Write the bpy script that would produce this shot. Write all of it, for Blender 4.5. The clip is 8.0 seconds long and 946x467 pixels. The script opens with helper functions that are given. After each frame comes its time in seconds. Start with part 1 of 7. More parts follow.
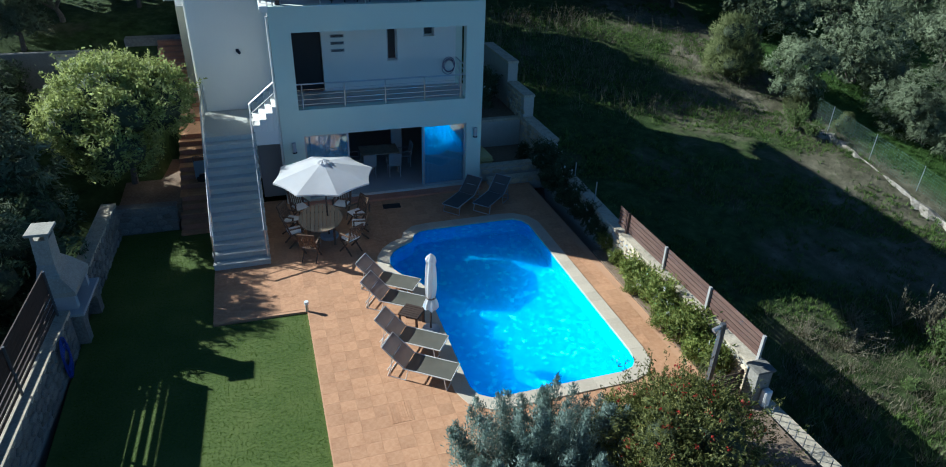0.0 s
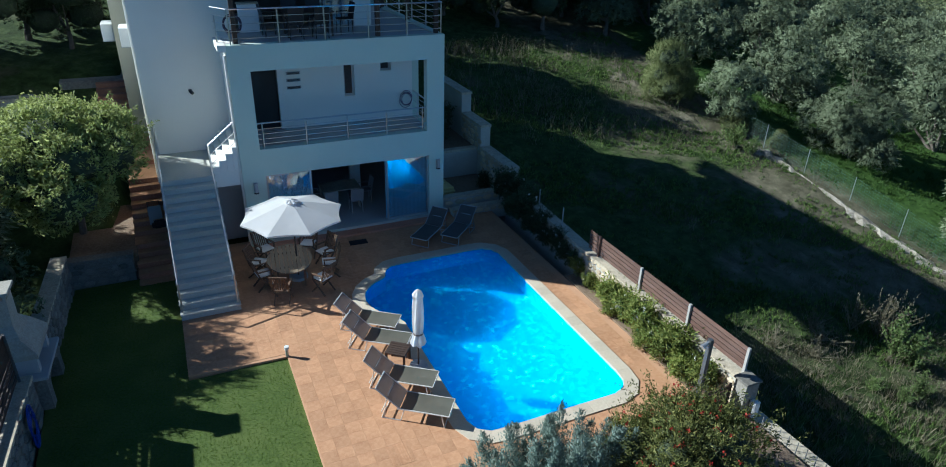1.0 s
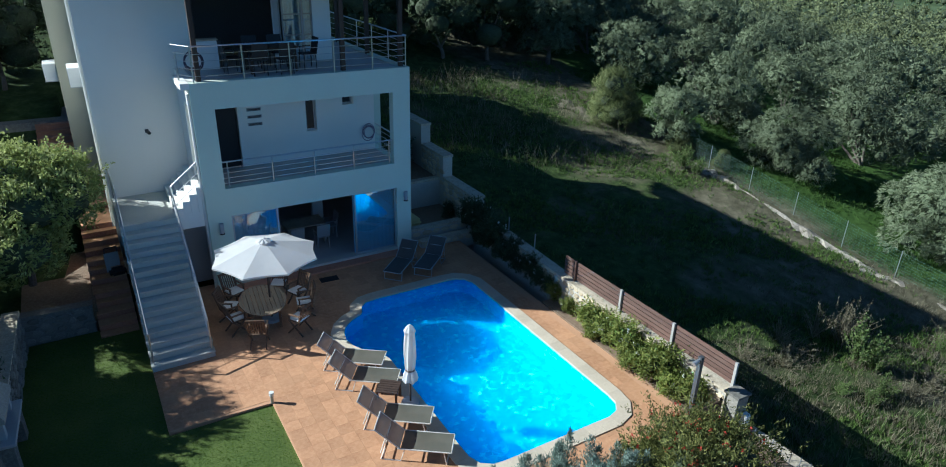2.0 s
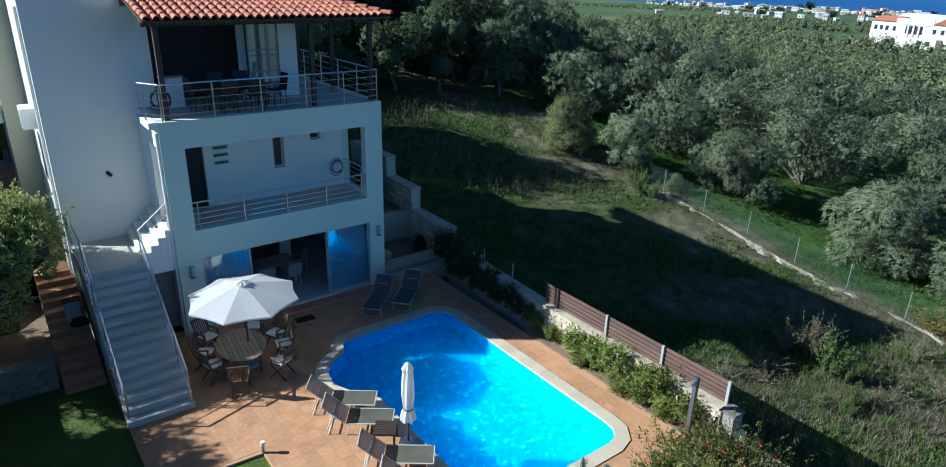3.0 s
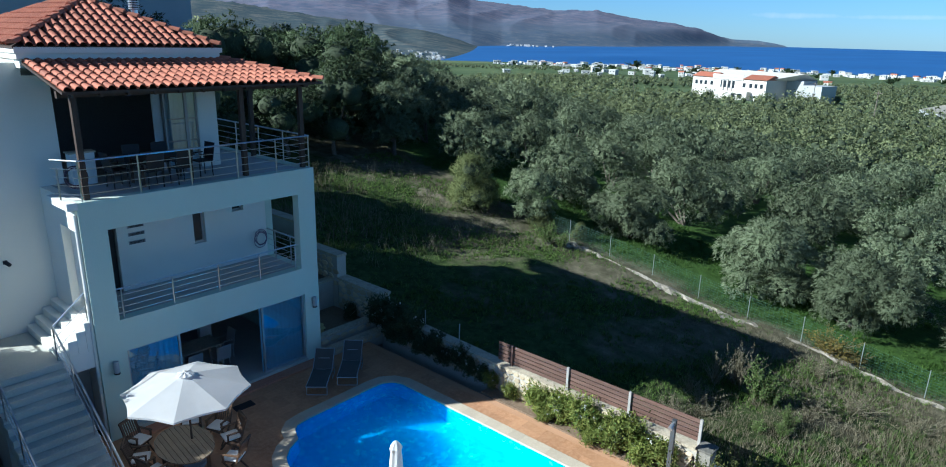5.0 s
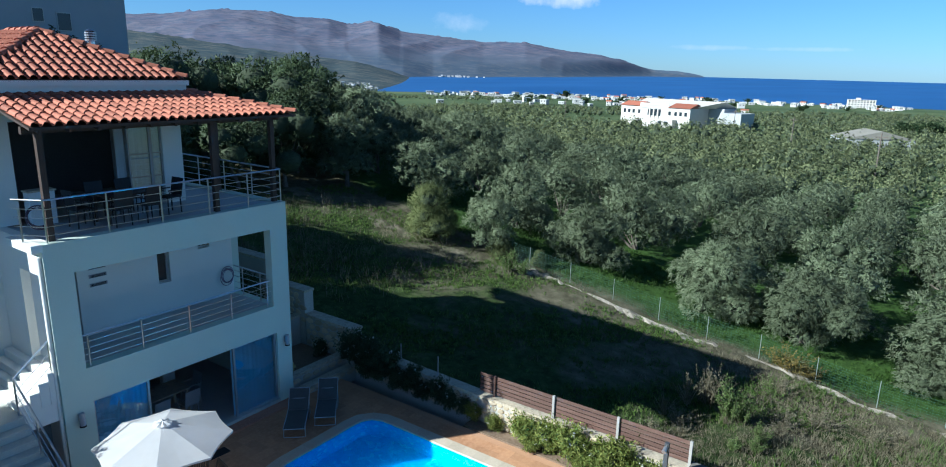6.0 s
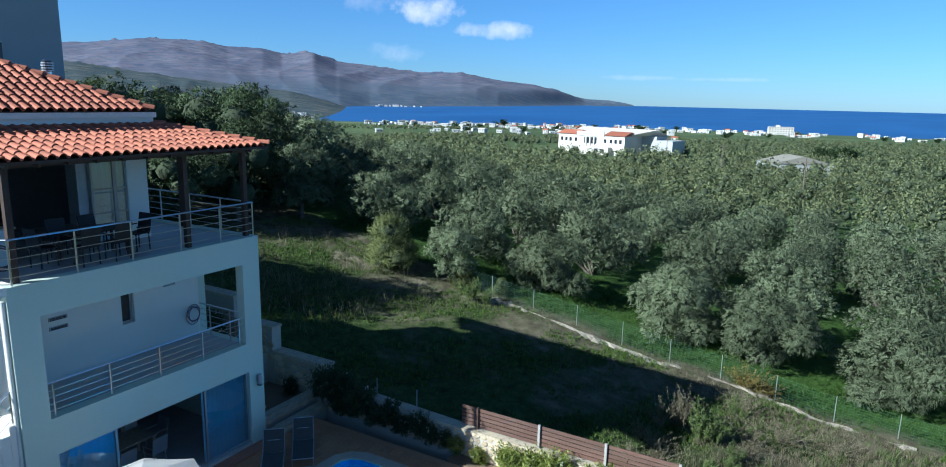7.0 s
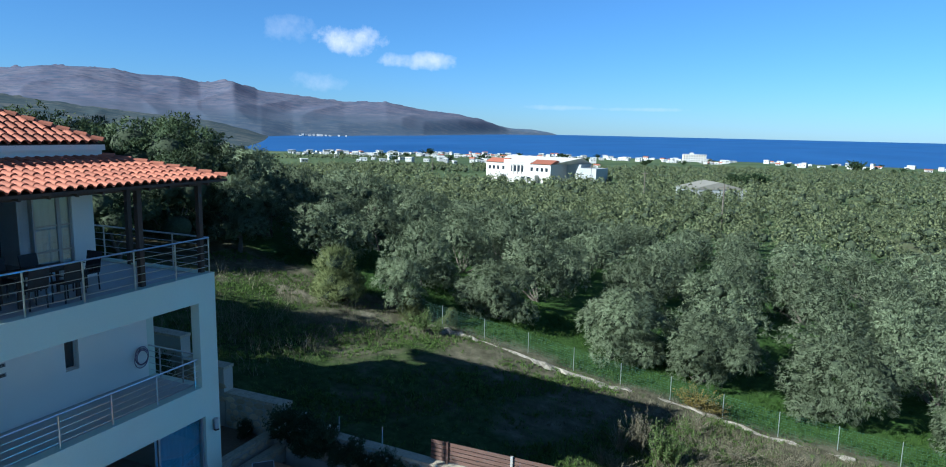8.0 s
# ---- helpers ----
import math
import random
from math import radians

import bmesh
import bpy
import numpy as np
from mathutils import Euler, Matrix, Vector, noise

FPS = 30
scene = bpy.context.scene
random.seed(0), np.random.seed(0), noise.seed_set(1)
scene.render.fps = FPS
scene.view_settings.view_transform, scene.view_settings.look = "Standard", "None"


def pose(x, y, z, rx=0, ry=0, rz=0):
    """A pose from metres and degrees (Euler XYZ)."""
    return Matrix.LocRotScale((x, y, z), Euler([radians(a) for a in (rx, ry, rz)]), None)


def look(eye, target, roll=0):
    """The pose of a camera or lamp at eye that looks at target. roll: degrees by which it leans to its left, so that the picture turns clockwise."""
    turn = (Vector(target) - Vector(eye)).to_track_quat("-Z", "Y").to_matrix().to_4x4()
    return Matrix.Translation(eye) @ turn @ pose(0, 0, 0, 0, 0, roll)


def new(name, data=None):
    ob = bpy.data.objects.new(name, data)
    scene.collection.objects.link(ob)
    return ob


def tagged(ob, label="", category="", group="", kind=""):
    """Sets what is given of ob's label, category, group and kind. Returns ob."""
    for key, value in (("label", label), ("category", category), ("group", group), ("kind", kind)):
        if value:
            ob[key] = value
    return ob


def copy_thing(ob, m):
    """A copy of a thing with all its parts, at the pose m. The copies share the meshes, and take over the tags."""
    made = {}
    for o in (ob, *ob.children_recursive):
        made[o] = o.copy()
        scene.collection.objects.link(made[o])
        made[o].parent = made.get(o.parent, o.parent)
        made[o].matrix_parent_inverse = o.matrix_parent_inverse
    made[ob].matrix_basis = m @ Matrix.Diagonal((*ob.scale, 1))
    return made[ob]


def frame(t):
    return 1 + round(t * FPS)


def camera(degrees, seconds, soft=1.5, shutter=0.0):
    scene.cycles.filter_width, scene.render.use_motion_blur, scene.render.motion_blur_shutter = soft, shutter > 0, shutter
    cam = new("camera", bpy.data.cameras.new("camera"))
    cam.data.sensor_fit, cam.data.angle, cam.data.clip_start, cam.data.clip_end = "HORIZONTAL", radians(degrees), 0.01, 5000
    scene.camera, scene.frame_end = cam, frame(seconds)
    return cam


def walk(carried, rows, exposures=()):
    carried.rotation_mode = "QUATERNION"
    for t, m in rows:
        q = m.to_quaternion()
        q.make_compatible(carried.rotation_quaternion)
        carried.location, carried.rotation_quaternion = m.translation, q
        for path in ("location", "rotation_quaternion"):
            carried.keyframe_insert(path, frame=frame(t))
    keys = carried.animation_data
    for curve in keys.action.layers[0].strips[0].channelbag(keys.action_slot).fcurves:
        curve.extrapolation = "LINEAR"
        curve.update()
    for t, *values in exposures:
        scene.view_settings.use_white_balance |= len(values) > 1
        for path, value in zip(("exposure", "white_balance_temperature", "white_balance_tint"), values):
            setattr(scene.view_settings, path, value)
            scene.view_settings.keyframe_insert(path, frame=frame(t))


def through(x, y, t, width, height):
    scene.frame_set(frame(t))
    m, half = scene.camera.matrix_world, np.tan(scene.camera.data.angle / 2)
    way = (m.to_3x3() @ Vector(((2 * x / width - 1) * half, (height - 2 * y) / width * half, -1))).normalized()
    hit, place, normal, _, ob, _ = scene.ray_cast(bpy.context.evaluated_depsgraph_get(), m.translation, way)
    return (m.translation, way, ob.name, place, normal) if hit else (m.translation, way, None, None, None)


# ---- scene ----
cam = camera(71.1, 8.0, soft=1.0)
METRES, EYE, TILT, LEAN, TURN = 10.0, 10.42, 0.0, 0.0, -18.6
ROWS = [
    (0.0, 0.0, 0.0, 0.0, 0.92, -29.54, -1.62),
    (0.5, -0.0616, 0.005, 0.0023, -2.2, -28.31, -1.59),
    (1.0, -0.1269, 0.0128, 0.0047, -5.85, -26.96, -1.59),
    (1.5, -0.1892, 0.024, 0.0068, -9.12, -25.72, -1.6),
    (3.0, -0.3759, 0.085, 0.009, -18.1, -21.77, -1.54),
    (3.5, -0.4312, 0.1126, 0.011, -20.97, -20.54, -1.55),
    (4.0, -0.4893, 0.145, 0.0109, -24.19, -19.18, -1.51),
    (4.5, -0.5416, 0.1772, 0.0113, -27.36, -17.93, -1.49),
    (6.0, -0.6972, 0.2914, 0.0098, -36.29, -13.98, -1.37),
    (6.5, -0.7396, 0.329, 0.0103, -38.75, -12.76, -1.35),
    (7.0, -0.7822, 0.3716, 0.0115, -41.64, -11.43, -1.3),
    (7.5, -0.8188, 0.4118, 0.0129, -44.49, -10.18, -1.26),
    (8.0, -0.856, 0.4565, 0.0143, -48.02, -8.84, -1.22),
]
walk(cam, [(t, pose(0, 0, EYE, TILT, LEAN, TURN) @ pose(METRES * x, METRES * y, METRES * z, 90 + pitch, roll, yaw)) for t, x, y, z, yaw, pitch, roll in ROWS],
     exposures=[(0.0, 0.58, 5000, 3), (3.0, 0.68, 5000, 3), (8.0, 0.75, 5000, 3)])

# ---- daylight: one low autumn sun from behind the house, clear sky with a few clouds ----
SUN_EL, SUN_AZ = 29.8, math.degrees(math.atan2(0.576, -0.817))
to_sun = Vector((math.cos(radians(SUN_AZ)) * math.cos(radians(SUN_EL)), math.sin(radians(SUN_AZ)) * math.cos(radians(SUN_EL)), math.sin(radians(SUN_EL))))
sun_data = bpy.data.lights.new("sun", "SUN")
sun_data.energy, sun_data.angle, sun_data.color = 5.6, radians(0.53), (1.0, 0.90, 0.74)
sun = new("sun", sun_data)
sun.matrix_world = look(to_sun * 60, (0, 0, 0))

world = bpy.data.worlds.new("sky")
scene.world = world
world.use_nodes = True
wn, wl = world.node_tree.nodes, world.node_tree.links
wn.clear()
w_out, w_bg, w_sky = wn.new("ShaderNodeOutputWorld"), wn.new("ShaderNodeBackground"), wn.new("ShaderNodeTexSky")
w_sky.sky_type, w_sky.sun_disc = "NISHITA", False
w_sky.sun_elevation, w_sky.sun_rotation = radians(SUN_EL), radians(90 - SUN_AZ)
w_sky.altitude, w_sky.air_density, w_sky.dust_density, w_sky.ozone_density = 60, 1.0, 0.1, 3.0
w_bg.inputs["Strength"].default_value = 0.051
w_co = wn.new("ShaderNodeTexCoord")
w_sep = wn.new("ShaderNodeSeparateXYZ")
wl.new(w_co.outputs["Generated"], w_sep.inputs[0])
w_rng = wn.new("ShaderNodeMapRange")
w_rng.inputs["From Max"].default_value = 0.66
wl.new(w_sep.outputs["Z"], w_rng.inputs["Value"])
w_haze = wn.new("ShaderNodeValToRGB")
w_haze.color_ramp.elements.new(0.333)
for w_stop, w_tone in zip(w_haze.color_ramp.elements, ((0.68, 0.97, 1.40, 1), (0.86, 1.10, 1.36, 1), (0.47, 0.55, 0.60, 1))):
    w_stop.color = w_tone
wl.new(w_rng.outputs[0], w_haze.inputs[0])
w_mul = wn.new("ShaderNodeMix")
w_mul.data_type, w_mul.blend_type, w_mul.inputs[0].default_value = "RGBA", "MULTIPLY", 1.0
wl.new(w_sky.outputs[0], w_mul.inputs[6]), wl.new(w_haze.outputs[0], w_mul.inputs[7])


def cloud_mask(direction, width, height, seed):
    """How much of a small fair-weather cloud lies in each way of the sky round `direction`."""
    d = Vector(direction).normalized()
    side = Vector((d.y, -d.x, 0)).normalized()
    rise = side.cross(d)

    def dot(v):
        n = wn.new("ShaderNodeVectorMath")
        n.operation = "DOT_PRODUCT"
        n.inputs[1].default_value = v
        wl.new(w_co.outputs["Generated"], n.inputs[0])
        return n.outputs["Value"]

    def math_node(op, a, b):
        n = wn.new("ShaderNodeMath")
        n.operation = op
        for s, v in zip(n.inputs, (a, b)):
            if isinstance(v, float):
                s.default_value = v
            else:
                wl.new(v, s)
        return n.outputs[0]
    u, v = math_node("MULTIPLY", dot(side), 1.0 / width), math_node("MULTIPLY", dot(rise), 1.0 / height)
    r2 = math_node("ADD", math_node("MULTIPLY", u, u), math_node("MULTIPLY", v, v))
    t = wn.new("ShaderNodeTexNoise")
    t.inputs["Scale"].default_value, t.inputs["Detail"].default_value, t.inputs["Roughness"].default_value = 21.0 + seed, 7.0, 0.62
    wl.new(w_co.outputs["Generated"], t.inputs["Vector"])
    puff = math_node("SUBTRACT", math_node("MULTIPLY", t.outputs["Fac"], 2.3), math_node("ADD", r2, 0.55))
    ahead = math_node("GREATER_THAN", dot(d), 0.5)
    n = wn.new("ShaderNodeMath")
    n.operation, n.use_clamp = "MULTIPLY", True
    wl.new(puff, n.inputs[0]), wl.new(ahead, n.inputs[1])
    return n.outputs[0]


w_col = w_mul.outputs[2]
for way, cw, ch, seed, tone in (((0.776, 0.618, 0.132), 0.045, 0.028, 1, 0.34), ((0.825, 0.553, 0.124), 0.068, 0.027, 7, 0.9), ((0.882, 0.464, 0.098), 0.09, 0.016, 9, 0.7),
                                ((0.806, 0.590, 0.064), 0.06, 0.020, 3, 0.4), ((0.955, 0.286, 0.036), 0.07, 0.005, 4, 0.25), ((0.985, 0.16, 0.035), 0.10, 0.004, 6, 0.25)):
    f = wn.new("ShaderNodeMath")
    f.operation = "MULTIPLY"
    f.inputs[1].default_value = tone
    wl.new(cloud_mask(way, cw, ch, seed), f.inputs[0])
    mx = wn.new("ShaderNodeMix")
    mx.data_type = "RGBA"
    wl.new(f.outputs[0], mx.inputs[0]), wl.new(w_col, mx.inputs[6])
    mx.inputs[7].default_value = (12.5, 11.5, 11.2, 1)
    w_col = mx.outputs[2]
wl.new(w_col, w_bg.inputs[0])
wl.new(w_bg.outputs[0], w_out.inputs[0])

# ---- materials ----
def principled(name):
    m = bpy.data.materials.new(name)
    m.use_nodes = True
    return m, m.node_tree.nodes, m.node_tree.links, m.node_tree.nodes["Principled BSDF"]


def add(nodes, kind, **sockets):
    n = nodes.new(kind)
    for key, value in sockets.items():
        n.inputs[key.replace("_", " ")].default_value = value
    return n


def ramp(nodes, links, source, stops):
    r = nodes.new("ShaderNodeValToRGB")
    els = r.color_ramp.elements
    while len(els) < len(stops):
        els.new(0.5)
    for e, (p, c) in zip(els, stops):
        e.position, e.color = p, (*c, 1)
    links.new(source, r.inputs[0])
    return r.outputs[0]


def mixed(nodes, links, fac, a, b, blend="MIX"):
    n = nodes.new("ShaderNodeMix")
    n.data_type, n.blend_type = "RGBA", blend
    for socket, value in ((n.inputs[0], fac), (n.inputs[6], a), (n.inputs[7], b)):
        if isinstance(value, (int, float)):
            socket.default_value = value
        elif isinstance(value, tuple):
            socket.default_value = (*value, 1)
        else:
            links.new(value, socket)
    return n.outputs[2]


def rough_mat(name, a, b, c, rough=0.8, coarse=0.6, fine=14.0, bump=0.3, depth=0.01, metal=0.0, rnd=0.0, spec=0.4, stretch=None, islands=False):
    """A surface of base colour a with broad patches of b and fine grain of c; rnd: how far alike pieces differ."""
    m, n, l, p = principled(name)
    co = n.new("ShaderNodeTexCoord").outputs["Object"]
    if stretch:
        mp = n.new("ShaderNodeMapping")
        mp.inputs["Scale"].default_value = stretch
        l.new(co, mp.inputs[0])
        co = mp.outputs[0]
    t1 = add(n, "ShaderNodeTexNoise", Scale=coarse, Detail=4.0, Roughness=0.6)
    t2 = add(n, "ShaderNodeTexNoise", Scale=fine, Detail=5.0, Roughness=0.65)
    l.new(co, t1.inputs["Vector"]), l.new(co, t2.inputs["Vector"])
    f1 = ramp(n, l, t1.outputs["Fac"], [(0.38, (0, 0, 0)), (0.66, (1, 1, 1))])
    f2 = ramp(n, l, t2.outputs["Fac"], [(0.42, (0, 0, 0)), (0.72, (1, 1, 1))])
    col = mixed(n, l, f2, mixed(n, l, f1, a, b), c)
    if rnd:
        oi = n.new("ShaderNodeObjectInfo")
        mr = add(n, "ShaderNodeMapRange", To_Min=1 - rnd, To_Max=1 + rnd)
        l.new(n.new("ShaderNodeNewGeometry").outputs["Random Per Island"] if islands else oi.outputs["Random"], mr.inputs["Value"])
        hs = n.new("ShaderNodeHueSaturation")
        l.new(mr.outputs[0], hs.inputs["Value"]), l.new(col, hs.inputs["Color"])
        col = hs.outputs[0]
    l.new(col, p.inputs["Base Color"])
    p.inputs["Roughness"].default_value, p.inputs["Metallic"].default_value = rough, metal
    p.inputs["Specular IOR Level"].default_value = spec
    bp = add(n, "ShaderNodeBump", Strength=bump, Distance=depth)
    l.new(t2.outputs["Fac"], bp.inputs["Height"])
    l.new(bp.outputs[0], p.inputs["Normal"])
    return m


def leaf_mat(name, dark, mid, light, rough=0.55, through=0.25):
    """Leaves: shade varies from leaf clump to leaf clump and from tree to tree; a little light passes through."""
    m, n, l, p = principled(name)
    geo, oi = n.new("ShaderNodeNewGeometry"), n.new("ShaderNodeObjectInfo")
    col = ramp(n, l, geo.outputs["Random Per Island"], [(0.0, dark), (0.55, mid), (1.0, light)])
    tn = add(n, "ShaderNodeTexNoise", Scale=1.3, Detail=3.0)
    l.new(n.new("ShaderNodeTexCoord").outputs["Object"], tn.inputs["Vector"])
    col = mixed(n, l, ramp(n, l, tn.outputs["Fac"], [(0.35, (0, 0, 0)), (0.7, (0.55, 0.55, 0.55))]), col, dark)
    mr = add(n, "ShaderNodeMapRange", To_Min=0.75, To_Max=1.25)
    l.new(oi.outputs["Random"], mr.inputs["Value"])
    hs = n.new("ShaderNodeHueSaturation")
    l.new(mr.outputs[0], hs.inputs["Value"]), l.new(col, hs.inputs["Color"])
    l.new(hs.outputs[0], p.inputs["Base Color"])
    p.inputs["Specular IOR Level"].default_value = 0.25
    p.inputs["Roughness"].default_value = rough
    tr = n.new("ShaderNodeBsdfTranslucent")
    l.new(hs.outputs[0], tr.inputs[0])
    mx = n.new("ShaderNodeMixShader")
    mx.inputs[0].default_value = through
    l.new(p.outputs[0], mx.inputs[1]), l.new(tr.outputs[0], mx.inputs[2])
    l.new(mx.outputs[0], n["Material Output"].inputs[0])
    return m


RENDER = rough_mat("sea_green_render", (0.60, 0.68, 0.575), (0.56, 0.64, 0.545), (0.63, 0.71, 0.60), 0.85, 0.5, 40, 0.12, 0.004)
WHITE_RENDER = rough_mat("white_render", (0.82, 0.80, 0.73), (0.76, 0.745, 0.685), (0.85, 0.83, 0.76), 0.85, 0.5, 40, 0.12, 0.004)
CREAM_RENDER = rough_mat("cream_render", (0.47, 0.45, 0.34), (0.42, 0.405, 0.31), (0.50, 0.48, 0.37), 0.85, 0.5, 40, 0.12, 0.004)
GREY_RENDER = rough_mat("grey_render", (0.42, 0.42, 0.42), (0.37, 0.37, 0.38), (0.45, 0.45, 0.44), 0.85, 0.3, 30, 0.12, 0.004)
HOOD_PLASTER = rough_mat("grey_beige_hood_plaster", (0.40, 0.375, 0.31), (0.30, 0.28, 0.23), (0.46, 0.43, 0.36), 0.9, 2.0, 22, 0.3, 0.005)
CONCRETE = rough_mat("pale_stair_concrete", (0.50, 0.50, 0.45), (0.43, 0.43, 0.385), (0.55, 0.55, 0.49), 0.8, 0.9, 26, 0.2, 0.005)
FLOOR_TILE = rough_mat("grey_floor_tile", (0.46, 0.45, 0.44), (0.40, 0.39, 0.39), (0.50, 0.49, 0.47), 0.45, 1.2, 20, 0.08, 0.002)
TERRA = rough_mat("terracotta_paving", (0.50, 0.27, 0.14), (0.41, 0.21, 0.105), (0.56, 0.325, 0.175), 0.72, 0.8, 9, 0.15, 0.004, rnd=0.10)
TERRA_FAR = rough_mat("terracotta_paving_joined", (0.50, 0.27, 0.14), (0.41, 0.21, 0.105), (0.56, 0.325, 0.175), 0.72, 0.8, 9, 0.15, 0.004, rnd=0.10, islands=True)
TERRA_BASE = rough_mat("paving_joint", (0.52, 0.30, 0.17), (0.47, 0.265, 0.145), (0.56, 0.33, 0.19), 0.9, 1.0, 30, 0.2, 0.004)
STEP_RED = rough_mat("terracotta_steps", (0.44, 0.21, 0.13), (0.36, 0.16, 0.10), (0.50, 0.26, 0.16), 0.75, 1.6, 22, 0.2, 0.004, rnd=0.1)
COPING = rough_mat("cream_pool_coping", (0.56, 0.475, 0.355), (0.50, 0.425, 0.315), (0.61, 0.53, 0.405), 0.75, 1.3, 24, 0.15, 0.004, rnd=0.07)
ROOF_TILE = rough_mat("clay_roof_tile", (0.40, 0.135, 0.075), (0.31, 0.10, 0.06), (0.48, 0.19, 0.115), 0.75, 2.0, 26, 0.2, 0.004, rnd=0.22)
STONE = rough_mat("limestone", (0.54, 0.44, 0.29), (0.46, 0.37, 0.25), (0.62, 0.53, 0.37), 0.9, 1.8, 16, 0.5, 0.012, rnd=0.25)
# darker copies of limestone and mortar, with the walls' shade put into the colour
SHADED_STONE = rough_mat("shaded_rubble", (0.19, 0.175, 0.145), (0.13, 0.125, 0.11), (0.26, 0.245, 0.21), 0.9, 1.8, 16, 0.5, 0.012, rnd=0.3)
SHADED_MORTAR = rough_mat("shaded_wall_mortar", (0.19, 0.18, 0.16), (0.14, 0.135, 0.12), (0.24, 0.23, 0.20), 0.95, 1.5, 24, 0.4, 0.008)
MORTAR = rough_mat("stone_mortar", (0.44, 0.41, 0.35), (0.38, 0.36, 0.31), (0.50, 0.47, 0.40), 0.95, 1.5, 24, 0.4, 0.008)
STONE_CAP = rough_mat("weathered_wall_cap", (0.50, 0.425, 0.30), (0.33, 0.285, 0.21), (0.60, 0.53, 0.40), 0.9, 4.0, 18, 0.4, 0.008)
STEEL = rough_mat("brushed_steel", (0.60, 0.61, 0.62), (0.54, 0.55, 0.56), (0.66, 0.67, 0.68), 0.28, 3, 60, 0.03, 0.001, metal=1.0)
ALU = rough_mat("grey_aluminium", (0.46, 0.47, 0.48), (0.42, 0.43, 0.44), (0.50, 0.51, 0.52), 0.4, 3, 60, 0.03, 0.001, metal=0.7)
WOOD_DARK = rough_mat("dark_stained_timber", (0.055, 0.035, 0.025), (0.04, 0.026, 0.02), (0.085, 0.055, 0.04), 0.6, 2, 30, 0.3, 0.003, stretch=(1, 1, 0.15))
WOOD_BROWN = rough_mat("brown_fence_timber", (0.125, 0.068, 0.05), (0.09, 0.054, 0.042), (0.155, 0.098, 0.075), 0.7, 2, 22, 0.3, 0.003, rnd=0.15, stretch=(1, 0.12, 1))
DARK_TEAK = rough_mat("dark_oiled_teak", (0.12, 0.072, 0.042), (0.09, 0.055, 0.035), (0.17, 0.105, 0.065), 0.6, 2, 24, 0.3, 0.003, rnd=0.12)
TABLE_TEAK = rough_mat("silvered_teak", (0.20, 0.155, 0.10), (0.155, 0.115, 0.075), (0.26, 0.205, 0.14), 0.65, 2, 24, 0.3, 0.003, rnd=0.12)


def canvas_mat(name, dark, light, share, weave=60.0, holes=1.0):
    """Cloth that glows through when the sun stands behind it."""
    m, n, l, p = principled(name)
    co = n.new("ShaderNodeTexCoord").outputs["Object"]
    a, b = add(n, "ShaderNodeTexNoise", Scale=1.4, Detail=4.0), add(n, "ShaderNodeTexNoise", Scale=weave, Detail=3.0)
    l.new(co, a.inputs["Vector"]), l.new(co, b.inputs["Vector"])
    c = ramp(n, l, a.outputs["Fac"], [(0.35, dark), (0.65, light)])
    l.new(c, p.inputs["Base Color"])
    p.inputs["Roughness"].default_value = 0.9
    p.inputs["Alpha"].default_value = holes
    bp = add(n, "ShaderNodeBump", Strength=0.15, Distance=0.003)
    l.new(b.outputs["Fac"], bp.inputs["Height"]), l.new(bp.outputs[0], p.inputs["Normal"])
    t, x = n.new("ShaderNodeBsdfTranslucent"), n.new("ShaderNodeMixShader")
    l.new(c, t.inputs[0])
    x.inputs[0].default_value = share
    l.new(p.outputs[0], x.inputs[1]), l.new(t.outputs[0], x.inputs[2])
    l.new(x.outputs[0], n["Material Output"].inputs[0])
    return m


FABRIC_WHITE = canvas_mat("white_canvas", (0.78, 0.77, 0.75), (0.86, 0.85, 0.83), 0.42)
BLUE_BLIND = canvas_mat("pale_blue_curtain", (0.36, 0.63, 0.80), (0.45, 0.70, 0.85), 0.2)
MESH_BROWN = canvas_mat("brown_sling_mesh", (0.33, 0.28, 0.24), (0.41, 0.355, 0.31), 0.35, 140.0, 0.7)
CUSHION = rough_mat("off_white_cushion", (0.66, 0.65, 0.63), (0.58, 0.57, 0.56), (0.70, 0.69, 0.67), 0.9, 2, 40, 0.2, 0.003)
MESH_GREY = canvas_mat("grey_green_sling_mesh", (0.125, 0.12, 0.092), (0.165, 0.157, 0.122), 0.15, 140.0, 0.8)
MESH_BLUE = rough_mat("grey_sling_mesh", (0.085, 0.083, 0.078), (0.07, 0.069, 0.065), (0.10, 0.098, 0.092), 0.75, 3, 90, 0.25, 0.002)
LOUNGE_FRAME = rough_mat("champagne_aluminium", (0.74, 0.69, 0.61), (0.68, 0.63, 0.56), (0.78, 0.73, 0.66), 0.35, 3, 60, 0.03, 0.001, metal=0.15)
BLACK = rough_mat("black_woven_plastic", (0.018, 0.018, 0.02), (0.014, 0.014, 0.016), (0.03, 0.03, 0.032), 0.6, 3, 60, 0.2, 0.002)
# the rooms' darkness is put into this plaster colour
INSIDE_SHADE = rough_mat("shade_dark_interior_plaster", (0.13, 0.12, 0.115), (0.11, 0.10, 0.095), (0.15, 0.14, 0.13), 0.9, 1, 20, 0.1, 0.003)
PLASTIC_WHITE = rough_mat("white_plastic", (0.75, 0.75, 0.73), (0.70, 0.70, 0.68), (0.78, 0.78, 0.76), 0.45, 2, 30, 0.05, 0.001)
